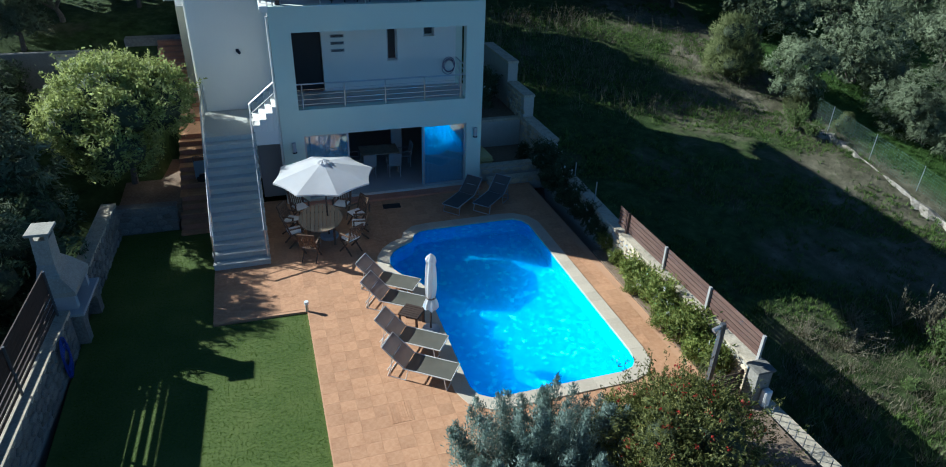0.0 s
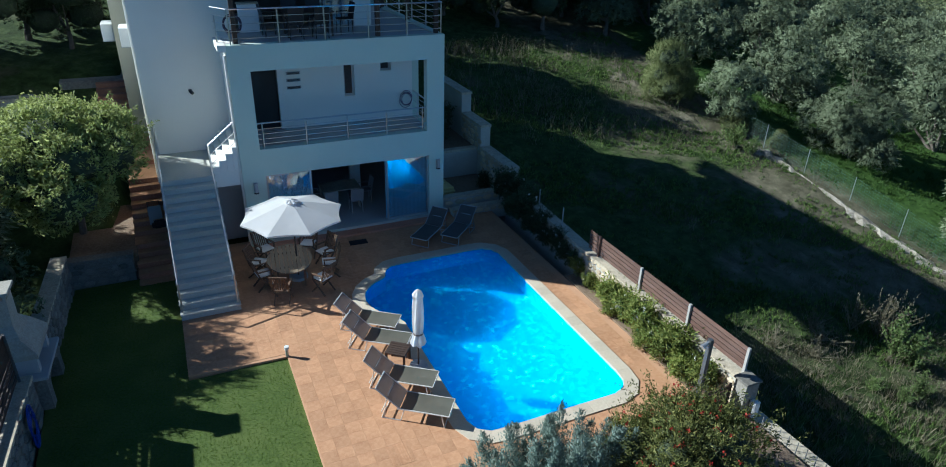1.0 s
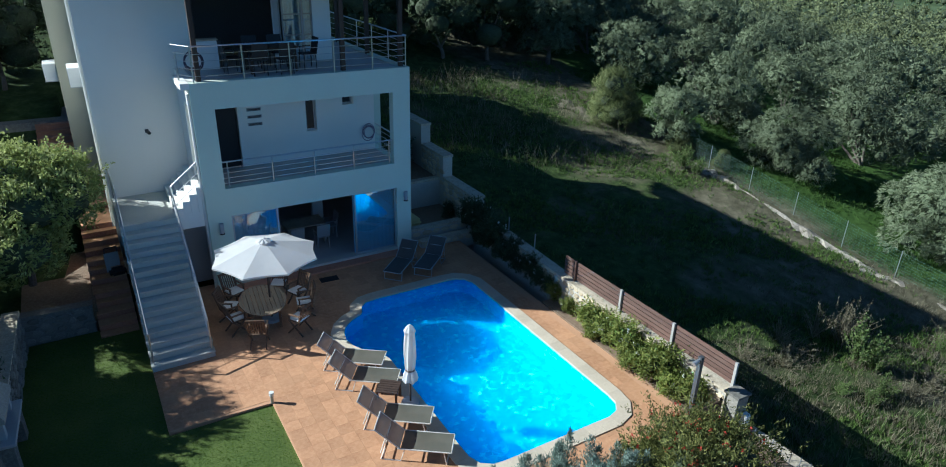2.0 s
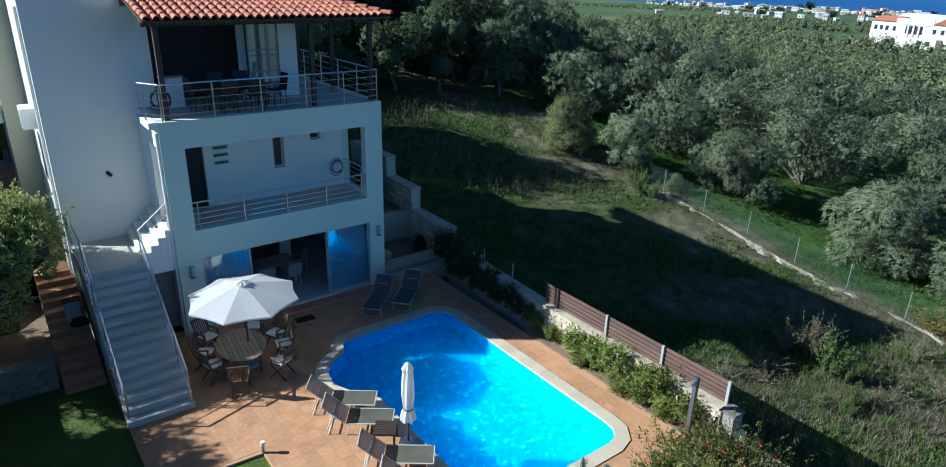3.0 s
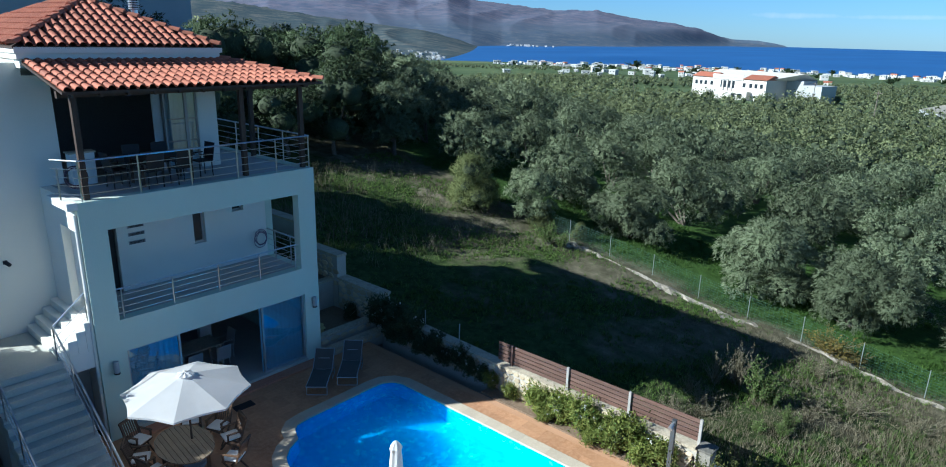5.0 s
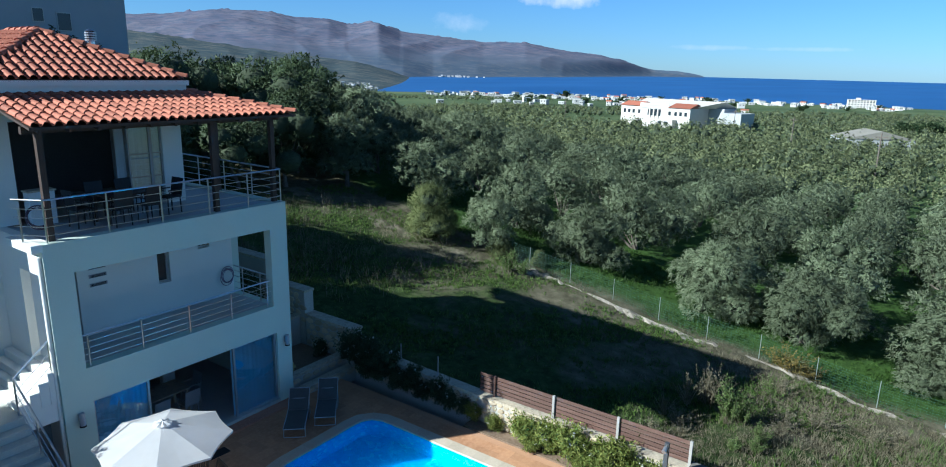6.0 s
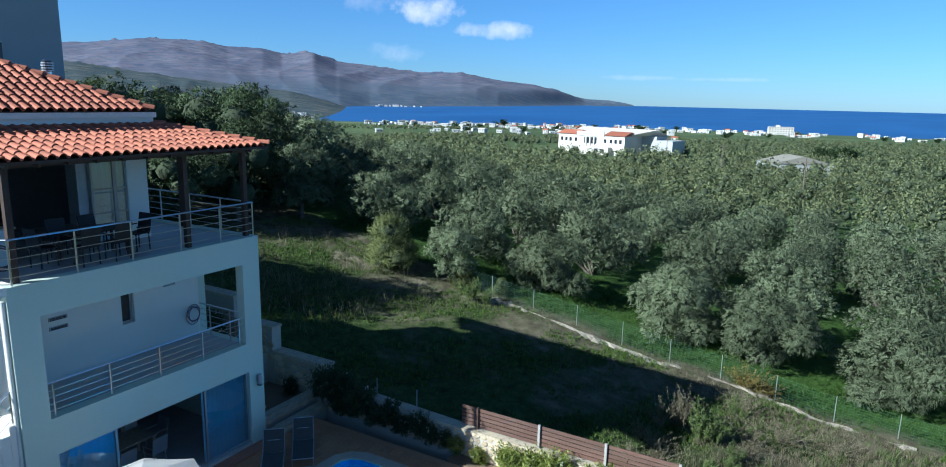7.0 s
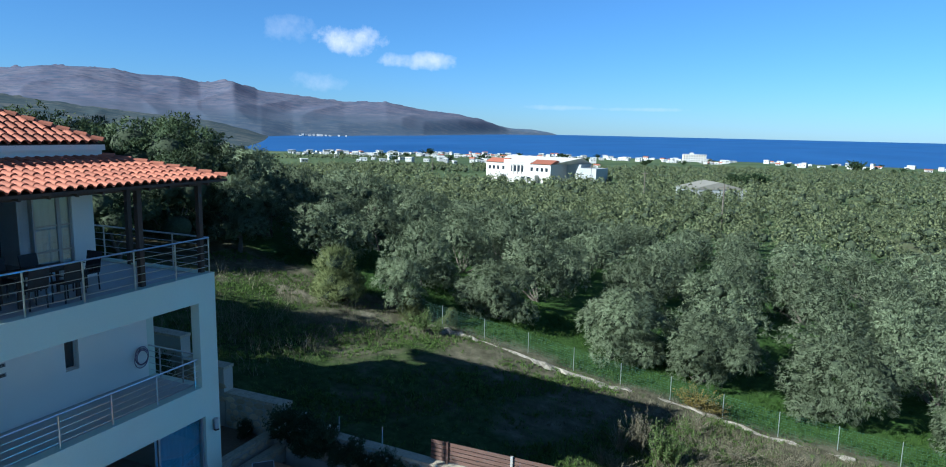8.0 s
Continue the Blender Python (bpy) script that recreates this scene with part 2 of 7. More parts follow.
BLUE_HOSE = rough_mat("blue_plastic_hose", (0.02, 0.045, 0.30), (0.015, 0.035, 0.24), (0.03, 0.06, 0.36), 0.4, 2, 30, 0.05, 0.001)
GREY_HOSE = rough_mat("mauve_hose", (0.20, 0.15, 0.22), (0.16, 0.12, 0.18), (0.25, 0.19, 0.27), 0.45, 2, 30, 0.05, 0.001)
DARK_HOSE = rough_mat("dark_hose", (0.05, 0.04, 0.07), (0.04, 0.03, 0.05), (0.07, 0.06, 0.10), 0.45, 2, 30, 0.05, 0.001)
YELLOW_VINYL = rough_mat("yellow_vinyl", (0.62, 0.52, 0.22), (0.56, 0.47, 0.20), (0.68, 0.58, 0.28), 0.5, 2, 30, 0.1, 0.003)
SOIL = rough_mat("dry_soil", (0.22, 0.155, 0.10), (0.16, 0.11, 0.07), (0.28, 0.21, 0.145), 0.95, 1.2, 14, 0.8, 0.03)
BARK = rough_mat("grey_bark", (0.15, 0.125, 0.10), (0.11, 0.09, 0.075), (0.21, 0.18, 0.15), 0.95, 2, 16, 0.8, 0.02)
GREEN_WIRE = rough_mat("green_coated_wire", (0.06, 0.16, 0.10), (0.05, 0.13, 0.085), (0.09, 0.21, 0.14), 0.5, 2, 30, 0.05, 0.001)
GALV_PALE = rough_mat("pale_metal_post", (0.38, 0.36, 0.33), (0.32, 0.31, 0.28), (0.43, 0.41, 0.38), 0.5, 2, 30, 0.1, 0.001)
GALV = rough_mat("galvanised_post", (0.26, 0.30, 0.27), (0.23, 0.26, 0.24), (0.30, 0.34, 0.31), 0.5, 2, 30, 0.1, 0.001, metal=0.3)
DIRT = rough_mat("dusty_track", (0.15, 0.13, 0.09), (0.08, 0.085, 0.04), (0.21, 0.185, 0.135), 0.95, 0.7, 6, 0.7, 0.04)
PALE_CONC = rough_mat("pale_rubble_concrete", (0.34, 0.30, 0.24), (0.22, 0.19, 0.14), (0.44, 0.40, 0.34), 0.95, 0.8, 7, 0.6, 0.03)
FAR_WHITE = rough_mat("far_white_paint", (0.56, 0.53, 0.48), (0.50, 0.475, 0.43), (0.60, 0.57, 0.52), 0.85, 0.1, 2, 0.05, 0.01, rnd=0.1)
TOWN_WHITE = rough_mat("town_wall_paint", (0.58, 0.57, 0.54), (0.50, 0.48, 0.44), (0.64, 0.63, 0.60), 0.85, 0.1, 2, 0.05, 0.01, rnd=0.3)
FAR_GREY = rough_mat("far_grey_sheet", (0.42, 0.43, 0.42), (0.38, 0.39, 0.39), (0.46, 0.47, 0.45), 0.7, 0.1, 2, 0.05, 0.01)
DARK_METAL = rough_mat("dark_grey_metal", (0.10, 0.105, 0.11), (0.085, 0.09, 0.095), (0.125, 0.13, 0.135), 0.5, 2, 30, 0.05, 0.001, metal=0.4)
SHEET = rough_mat("old_roof_sheet", (0.27, 0.255, 0.21), (0.22, 0.21, 0.175), (0.32, 0.30, 0.25), 0.8, 0.2, 3, 0.1, 0.01)
WINDOW_DARK = rough_mat("dark_window_glass", (0.03, 0.04, 0.05), (0.025, 0.03, 0.04), (0.04, 0.05, 0.06), 0.15, 1, 10, 0.0, 0.001)
BROOMLEAF = leaf_mat("broom_leaf", (0.10, 0.125, 0.045), (0.145, 0.17, 0.06), (0.20, 0.22, 0.09), 0.75)
OLIVE = leaf_mat("olive_leaf", (0.115, 0.146, 0.077), (0.170, 0.206, 0.118), (0.238, 0.274, 0.172), 0.8)
GROVE = leaf_mat("far_grove_leaf", (0.135, 0.160, 0.072), (0.180, 0.205, 0.096), (0.215, 0.24, 0.12), 0.85)
DARKLEAF = leaf_mat("carob_leaf", (0.035, 0.055, 0.024), (0.065, 0.095, 0.04), (0.12, 0.155, 0.075), 0.65)
# dark colour of the crown cores puts in the shade between the leaves
CROWN_SHADE = rough_mat("shade_dark_crown_core", (0.045, 0.06, 0.03), (0.04, 0.052, 0.026), (0.07, 0.09, 0.048), 0.9, 2.0, 9.0, 0.8, 0.05)
LIMELEAF = leaf_mat("lime_leaf", (0.25, 0.30, 0.085), (0.42, 0.47, 0.15), (0.58, 0.62, 0.26), 0.6, 0.5)
BLUELEAF = leaf_mat("blue_grey_needle", (0.16, 0.23, 0.195), (0.27, 0.36, 0.305), (0.42, 0.52, 0.445), 0.7)
SHRUBLEAF = leaf_mat("shrub_leaf", (0.11, 0.15, 0.03), (0.20, 0.24, 0.055), (0.33, 0.34, 0.09), 0.65, 0.32)
FLOWERSHRUB = leaf_mat("narrow_shrub_leaf", (0.05, 0.06, 0.014), (0.12, 0.14, 0.035), (0.34, 0.33, 0.10), 0.6, 0.3)
REDBLOOM = leaf_mat("red_bloom", (0.26, 0.02, 0.016), (0.36, 0.035, 0.026), (0.45, 0.08, 0.05))
WHITEBLOOM = leaf_mat("white_bloom", (0.6, 0.6, 0.52), (0.75, 0.75, 0.68), (0.8, 0.8, 0.76))
DRYLEAF = leaf_mat("dry_grass", (0.14, 0.125, 0.075), (0.22, 0.195, 0.125), (0.32, 0.29, 0.20))
GRASSBLADE = leaf_mat("field_grass", (0.05, 0.085, 0.018), (0.095, 0.155, 0.03), (0.17, 0.23, 0.06))
CLOVERLEAF = leaf_mat("clover_leaf", (0.04, 0.085, 0.014), (0.075, 0.145, 0.024), (0.13, 0.215, 0.04))
WEEDLEAF = leaf_mat("weed_leaf", (0.09, 0.135, 0.04), (0.155, 0.215, 0.065), (0.24, 0.31, 0.11), 0.65, 0.4)
AUTUMNLEAF = leaf_mat("autumn_leaf", (0.12, 0.10, 0.025), (0.21, 0.17, 0.045), (0.32, 0.24, 0.07), 0.6, 0.3)
TOWNLEAF = leaf_mat("town_tree_leaf", (0.028, 0.050, 0.020), (0.045, 0.075, 0.028), (0.075, 0.105, 0.045), 0.7)
LAWNBLADE = leaf_mat("lawn_grass", (0.060, 0.103, 0.007), (0.080, 0.132, 0.009), (0.115, 0.170, 0.017), 0.95, 0.45)


def ground_mat():
    m, n, l, p = principled("field_ground")
    co = n.new("ShaderNodeTexCoord").outputs["Object"]

    def tex(scale, detail=5.0):
        t = add(n, "ShaderNodeTexNoise", Scale=scale, Detail=detail, Roughness=0.65)
        l.new(co, t.inputs["Vector"])
        return t.outputs["Fac"]
    green = ramp(n, l, tex(2.2), [(0.3, (0.022, 0.036, 0.010)), (0.52, (0.050, 0.078, 0.022)), (0.75, (0.105, 0.135, 0.045))])
    dry = ramp(n, l, tex(1.4), [(0.3, (0.066, 0.062, 0.036)), (0.55, (0.14, 0.128, 0.080)), (0.8, (0.25, 0.225, 0.155))])
    sep = n.new("ShaderNodeSeparateXYZ")
    l.new(co, sep.inputs[0])
    band = add(n, "ShaderNodeMapRange", From_Min=16.0, From_Max=24.0, To_Min=-0.13, To_Max=0.17)
    l.new(sep.outputs[0], band.inputs["Value"])
    lift = n.new("ShaderNodeMath")
    l.new(tex(0.22), lift.inputs[0]), l.new(band.outputs[0], lift.inputs[1])
    patch = ramp(n, l, lift.outputs[0], [(0.43, (0, 0, 0)), (0.57, (1, 1, 1))])
    near = mixed(n, l, patch, green, dry)
    clover = ramp(n, l, tex(3.0), [(0.3, (0.034, 0.068, 0.014)), (0.7, (0.07, 0.13, 0.026))])
    mc = add(n, "ShaderNodeMapRange", From_Min=24.3, From_Max=25.6)
    l.new(sep.outputs[0], mc.inputs["Value"])
    ms = add(n, "ShaderNodeMapRange", From_Min=-14.0, From_Max=-8.0)
    l.new(sep.outputs[1], ms.inputs["Value"])
    both = n.new("ShaderNodeMath")
    both.operation = "MULTIPLY"
    l.new(mc.outputs[0], both.inputs[0]), l.new(ms.outputs[0], both.inputs[1])
    near = mixed(n, l, both.outputs[0], near, clover)
    far_tone = ramp(n, l, tex(0.012, 6.0), [(0.36, (0.055, 0.085, 0.035)), (0.5, (0.085, 0.12, 0.05)), (0.62, (0.11, 0.145, 0.06)), (0.76, (0.21, 0.20, 0.12))])
    mr = add(n, "ShaderNodeMapRange", From_Min=60.0, From_Max=140.0)
    l.new(sep.outputs[0], mr.inputs["Value"])
    l.new(mixed(n, l, mr.outputs[0], near, far_tone), p.inputs["Base Color"])
    p.inputs["Roughness"].default_value = 0.95
    p.inputs["Specular IOR Level"].default_value = 0.15
    bp = add(n, "ShaderNodeBump", Strength=0.8, Distance=0.08)
    l.new(tex(5.0), bp.inputs["Height"])
    l.new(bp.outputs[0], p.inputs["Normal"])
    return m


def lawn_mat():
    m, n, l, p = principled("lawn")
    co = n.new("ShaderNodeTexCoord").outputs["Object"]
    a, b = add(n, "ShaderNodeTexNoise", Scale=1.1, Detail=4.0), add(n, "ShaderNodeTexNoise", Scale=18.0, Detail=5.0)
    l.new(co, a.inputs["Vector"]), l.new(co, b.inputs["Vector"])
    c1 = ramp(n, l, b.outputs["Fac"], [(0.3, (0.045, 0.078, 0.007)), (0.55, (0.068, 0.107, 0.010)), (0.8, (0.098, 0.142, 0.018))])
    l.new(mixed(n, l, ramp(n, l, a.outputs["Fac"], [(0.4, (0, 0, 0)), (0.75, (0.4, 0.4, 0.4))]), c1, (0.14, 0.165, 0.034)), p.inputs["Base Color"])
    p.inputs["Roughness"].default_value = 0.9
    bp = add(n, "ShaderNodeBump", Strength=0.6, Distance=0.015)
    l.new(b.outputs["Fac"], bp.inputs["Height"])
    l.new(bp.outputs[0], p.inputs["Normal"])
    return m


def water_mat(name, scale, strength, tint):
    m, n, l, p = principled(name)
    co = n.new("ShaderNodeTexCoord").outputs["Object"]
    a = add(n, "ShaderNodeTexNoise", Scale=scale, Detail=3.0, Roughness=0.55)
    l.new(co, a.inputs["Vector"])
    bp = add(n, "ShaderNodeBump", Strength=strength, Distance=0.05)
    l.new(a.outputs["Fac"], bp.inputs["Height"])
    g = n.new("ShaderNodeBsdfGlass")
    g.inputs["IOR"].default_value, g.inputs["Roughness"].default_value = 1.33, 0.0
    g.inputs["Color"].default_value = (*tint, 1)
    l.new(bp.outputs[0], g.inputs["Normal"])
    l.new(g.outputs[0], n["Material Output"].inputs[0])
    return m


def pool_lining_mat():
    """Blue lining of the pool; mosaic-like lighter cells put the light ripples into the colour."""
    m, n, l, p = principled("blue_lining_light_ripples")
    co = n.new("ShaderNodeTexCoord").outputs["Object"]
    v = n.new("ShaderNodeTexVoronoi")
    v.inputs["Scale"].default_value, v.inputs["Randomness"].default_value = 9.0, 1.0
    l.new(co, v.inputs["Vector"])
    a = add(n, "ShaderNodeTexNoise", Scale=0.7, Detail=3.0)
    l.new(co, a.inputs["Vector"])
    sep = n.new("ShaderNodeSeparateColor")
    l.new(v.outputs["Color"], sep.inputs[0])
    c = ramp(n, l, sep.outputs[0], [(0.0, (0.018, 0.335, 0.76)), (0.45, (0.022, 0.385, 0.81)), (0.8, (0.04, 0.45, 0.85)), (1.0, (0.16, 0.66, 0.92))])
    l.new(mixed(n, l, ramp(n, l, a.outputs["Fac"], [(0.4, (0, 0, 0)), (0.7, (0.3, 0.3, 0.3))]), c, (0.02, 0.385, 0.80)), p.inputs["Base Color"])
    p.inputs["Roughness"].default_value = 0.35
    # the lining's scattering stands in for light wandering sideways in the water
    p.subsurface_method = "BURLEY"
    p.inputs["Subsurface Weight"].default_value = 0.40
    p.inputs["Subsurface Radius"].default_value = (3.0, 7.0, 7.0)
    p.inputs["Subsurface Scale"].default_value = 1.0
    return m


def sea_mat():
    m, n, l, p = principled("sea")
    co = n.new("ShaderNodeTexCoord").outputs["Object"]
    a = add(n, "ShaderNodeTexNoise", Scale=0.004, Detail=6.0)
    mp = n.new("ShaderNodeMapping")
    mp.inputs["Scale"].default_value = (0.6, 1.6, 1)
    l.new(co, mp.inputs[0]), l.new(mp.outputs[0], a.inputs["Vector"])
    l.new(ramp(n, l, a.outputs["Fac"], [(0.3, (0.022, 0.085, 0.245)), (0.7, (0.036, 0.118, 0.315))]), p.inputs["Base Color"])
    p.inputs["Roughness"].default_value = 0.6
    p.inputs["Specular IOR Level"].default_value = 0.2
    return m


def mountain_mat(name, bare_from, bare_to, air):
    """Bare purple-brown rock above, scrub and small fields below; air: the share of haze blue mixed into its colour."""
    m, n, l, p = principled(name)
    co = n.new("ShaderNodeTexCoord").outputs["Object"]

    def tex(scale, detail=8.0, rough=0.68):
        t = add(n, "ShaderNodeTexNoise", Scale=scale, Detail=detail, Roughness=rough)
        l.new(co, t.inputs["Vector"])
        return t.outputs["Fac"]
    broad, fine, speck = tex(0.0035), tex(0.02), tex(0.11, 6.0)
    rock = ramp(n, l, broad, [(0.36, (0.155, 0.11, 0.095)), (0.5, (0.24, 0.175, 0.14)), (0.64, (0.30, 0.23, 0.175))])
    rock = mixed(n, l, ramp(n, l, fine, [(0.44, (0, 0, 0)), (0.62, (0.85, 0.85, 0.85))]), rock, (0.05, 0.062, 0.042))
    sep = n.new("ShaderNodeSeparateXYZ")
    l.new(co, sep.inputs[0])
    low = add(n, "ShaderNodeMapRange", From_Min=bare_from, From_Max=bare_to, To_Min=1.0, To_Max=0.0)
    edge = n.new("ShaderNodeMath")
    edge.operation = "MULTIPLY_ADD"
    edge.inputs[1].default_value, edge.inputs[2].default_value = (bare_to - bare_from) * 1.6, -0.8 * (bare_to - bare_from)
    l.new(broad, edge.inputs[0])
    lift = n.new("ShaderNodeMath")
    l.new(sep.outputs[2], lift.inputs[0]), l.new(edge.outputs[0], lift.inputs[1])
    l.new(lift.outputs[0], low.inputs["Value"])
    scrub = ramp(n, l, fine, [(0.38, (0.035, 0.055, 0.022)), (0.52, (0.085, 0.095, 0.042)), (0.66, (0.20, 0.175, 0.10))])
    scrub = mixed(n, l, ramp(n, l, speck, [(0.52, (0, 0, 0)), (0.6, (0.7, 0.7, 0.7))]), scrub, (0.03, 0.045, 0.022))
    c = mixed(n, l, low.outputs[0], rock, scrub)
    # haze of kilometres of sea air, as sky blue mixed into the base colour
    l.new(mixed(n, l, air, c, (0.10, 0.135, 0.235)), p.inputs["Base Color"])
    p.inputs["Roughness"].default_value = 0.95
    p.inputs["Specular IOR Level"].default_value = 0.0
    return m


GROUND, LAWN, SEA, POOL_LINING = ground_mat(), lawn_mat(), sea_mat(), pool_lining_mat()
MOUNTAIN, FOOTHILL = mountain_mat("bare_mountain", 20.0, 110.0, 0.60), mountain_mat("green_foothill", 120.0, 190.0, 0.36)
POOL_WATER = water_mat("pool_water", 5.0, 0.5, (0.93, 0.98, 1.0))


def coated_glass(share):
    """Sun-protection glazing: a partly mirroring coat over clear glass."""
    m, n, l, p = principled("coated_glass")
    g, t, x = n.new("ShaderNodeBsdfGlossy"), n.new("ShaderNodeBsdfTransparent"), n.new("ShaderNodeMixShader")
    g.inputs["Roughness"].default_value, g.inputs["Color"].default_value = 0.03, (0.75, 0.9, 1.0, 1)
    t.inputs["Color"].default_value = (0.88, 0.95, 0.98, 1)
    x.inputs[0].default_value = share
    l.new(t.outputs[0], x.inputs[1]), l.new(g.outputs[0], x.inputs[2])
    l.new(x.outputs[0], n["Material Output"].inputs[0])
    return m


COATED, COATED_PALE = coated_glass(0.24), coated_glass(0.2)

# ---- mesh helpers ----
def link_bm(name, bm, material, smooth=False):
    me = bpy.data.meshes.new(name)
    bm.normal_update()
    bm.to_mesh(me)
    bm.free()
    for mt in (material if isinstance(material, (list, tuple)) else (material,)):
        me.materials.append(mt)
    if smooth:
        me.polygons.foreach_set("use_smooth", [True] * len(me.polygons))
    return new(name, me)


def part(name, bm, material, parent, label="", smooth=False):
    ob = link_bm(name, bm, material, smooth)
    ob.parent = parent
    return tagged(ob, label) if label else ob


def thing(name, x, y, z, label, category, group="", turn=0.0, kind=""):
    ob = new(name)
    ob.matrix_world = pose(x, y, z, 0, 0, turn)
    return tagged(ob, label, category, group, kind)


def setting(name, bm, material, label="", smooth=False):
    return tagged(link_bm(name, bm, material, smooth), label, kind="structure")


def box(bm, x0, y0, z0, x1, y1, z1, bevel=0.0):
    m = Matrix.Translation(((x0 + x1) / 2, (y0 + y1) / 2, (z0 + z1) / 2)) @ Matrix.Diagonal((abs(x1 - x0), abs(y1 - y0), abs(z1 - z0), 1))
    made = bmesh.ops.create_cube(bm, size=1, matrix=m)["verts"]
    if bevel:
        edges = list({e for v in made for e in v.link_edges})
        bmesh.ops.bevel(bm, geom=edges, offset=bevel, segments=1, affect="EDGES", profile=0.5)
    return bm


def boxes(*rows, bevel=0.0):
    bm = bmesh.new()
    for r in rows:
        box(bm, *r, bevel=bevel)
    return bm


def bar(bm, a, b, r, seg=8, r2=None):
    a, b = Vector(a), Vector(b)
    q = (b - a).to_track_quat("Z", "Y").to_matrix().to_4x4()
    bmesh.ops.create_cone(bm, cap_ends=True, segments=seg, radius1=r, radius2=r if r2 is None else r2, depth=(b - a).length,
                          matrix=Matrix.Translation((a + b) / 2) @ q)
    return bm


def beam(bm, a, b, w, h):
    """A squared timber from a to b, w wide and h high."""
    a, b = Vector(a), Vector(b)
    q = (b - a).to_track_quat("Y", "Z").to_matrix().to_4x4()
    bmesh.ops.create_cube(bm, size=1, matrix=Matrix.Translation((a + b) / 2) @ q @ Matrix.Diagonal((w, (b - a).length, h, 1)))
    return bm


def ring(bm, centre, radius, tube, seg=20, sides=6, tilt=None):
    m = Matrix.Translation(centre) @ (tilt or Matrix.Identity(4))
    rows = []
    for i in range(seg):
        a = 2 * math.pi * i / seg
        c = Vector((math.cos(a), math.sin(a), 0))
        rows.append([bm.verts.new(m @ (c * (radius + tube * math.cos(2 * math.pi * j / sides)) + Vector((0, 0, tube * math.sin(2 * math.pi * j / sides))))) for j in range(sides)])
    for i in range(seg):
        for j in range(sides):
            bm.faces.new((rows[i][j], rows[(i + 1) % seg][j], rows[(i + 1) % seg][(j + 1) % sides], rows[i][(j + 1) % sides]))
    return bm


def prism(bm, points, z0, z1):
    """An upright block over a plan outline."""
    low = [bm.verts.new((x, y, z0)) for x, y in points]
    top = [bm.verts.new((x, y, z1)) for x, y in points]
    n = len(points)
    bm.faces.new(top), bm.faces.new(low[::-1])
    for i in range(n):
        bm.faces.new((low[i], low[(i + 1) % n], top[(i + 1) % n], top[i]))
    return bm


def quads_mesh(name, verts, material, size=4):
    """A mesh of many loose faces of `size` corners each, from an (n, 3) array."""
    me = bpy.data.meshes.new(name)
    k = len(verts) // size
    me.vertices.add(len(verts))
    me.vertices.foreach_set("co", np.asarray(verts, dtype=np.float32).ravel())
    me.loops.add(k * size)
    me.loops.foreach_set("vertex_index", np.arange(k * size, dtype=np.int32))
    me.polygons.add(k)
    me.polygons.foreach_set("loop_start", np.arange(0, k * size, size, dtype=np.int32))
    me.materials.append(material)
    me.update(calc_edges=True)
    me.validate()
    return me


def lerp(t, xs, ys):
    return np.interp(t, xs, ys)


def smooth01(a, b, x):
    t = np.clip((np.asarray(x, dtype=float) - a) / (b - a), 0, 1)
    return t * t * (3 - 2 * t)


# ---- the lie of the land ----
def land(x, y):
    x, y = np.asarray(x, dtype=float), np.asarray(y, dtype=float)
    field = lerp(y, [-200, -60, -20, 6, 10, 15, 24, 32, 45, 70, 130, 400], [-16, -7, -4.2, -1.9, -1.25, -0.75, 0.4, 2.3, 5.0, 8.0, 10, 4])
    field = field - 0.085 * np.clip(x - 17, 0, 9) * lerp(y, [6, 13, 18, 24, 40], [1, 0.75, 0.1, -0.4, 0.1])
    left = lerp(y, [-200, -20, 0, 20, 21, 24.5, 27.5, 31, 45, 70, 130, 400], [-16, -3, -1.0, -0.6, 0.0, 1.3, 2.1, 4.0, 7, 9, 11, 4])
    z = left + (field - left) * smooth01(-1.0, 9.5, x)
    r = np.hypot(x, y)
    plain = lerp(r, [0, 40, 70, 120, 300, 850, 1000, 6000], [-2, -3.6, -5.0, -6.8, -11.8, -20.0, -24.0, -60])
    z = z + (plain - z) * smooth01(24, 100, x)
    z = z + (plain - z) * smooth01(150, 420, r) * (1 - smooth01(24, 100, x))
    # the plot itself stands on its own terraces; the earth below stays under them
    inside = (x > -4.9) & (x < 9.8) & (y > 2) & (y < 21.0)
    z = np.where(inside, np.minimum(z, -2.4), z)
    inside = (x > np.where(y < 27.7, -3.3, -2.7)) & (x < 7.4) & (y >= 21.0) & (y < 32.0)
    return np.where(inside, np.minimum(z, -0.75), z)


def wobble(x, y, s):
    return np.sin(x * 1.7 * s + 0.6) * np.cos(y * 1.3 * s) * 0.5 + np.sin(x * 0.63 * s + y * 0.91 * s + 2.0) * 0.5


def spaced(*runs):
    return np.unique(np.concatenate([np.arange(a, b, s) for a, b, s in runs]))


gx = spaced((-900, -60, 60), (-60, -12, 6), (-12, 40, 0.7), (40, 120, 4), (120, 400, 14), (400, 1500, 50))
gy = spaced((-900, -80, 60), (-80, -10, 7), (-10, 60, 0.7), (60, 140, 5), (140, 400, 20), (400, 2500, 80))
GX, GY = np.meshgrid(gx, gy)
near_field = smooth01(9.9, 11.5, GX) * (1 - smooth01(45, 70, GX))
GZ = land(GX, GY) + near_field * (0.10 * wobble(GX, GY, 1.0) + 0.06 * wobble(GX, GY, 2.7))
me = bpy.data.meshes.new("ground")
gnx, gny = len(gx), len(gy)
idx = np.arange(gnx * gny).reshape(gny, gnx)
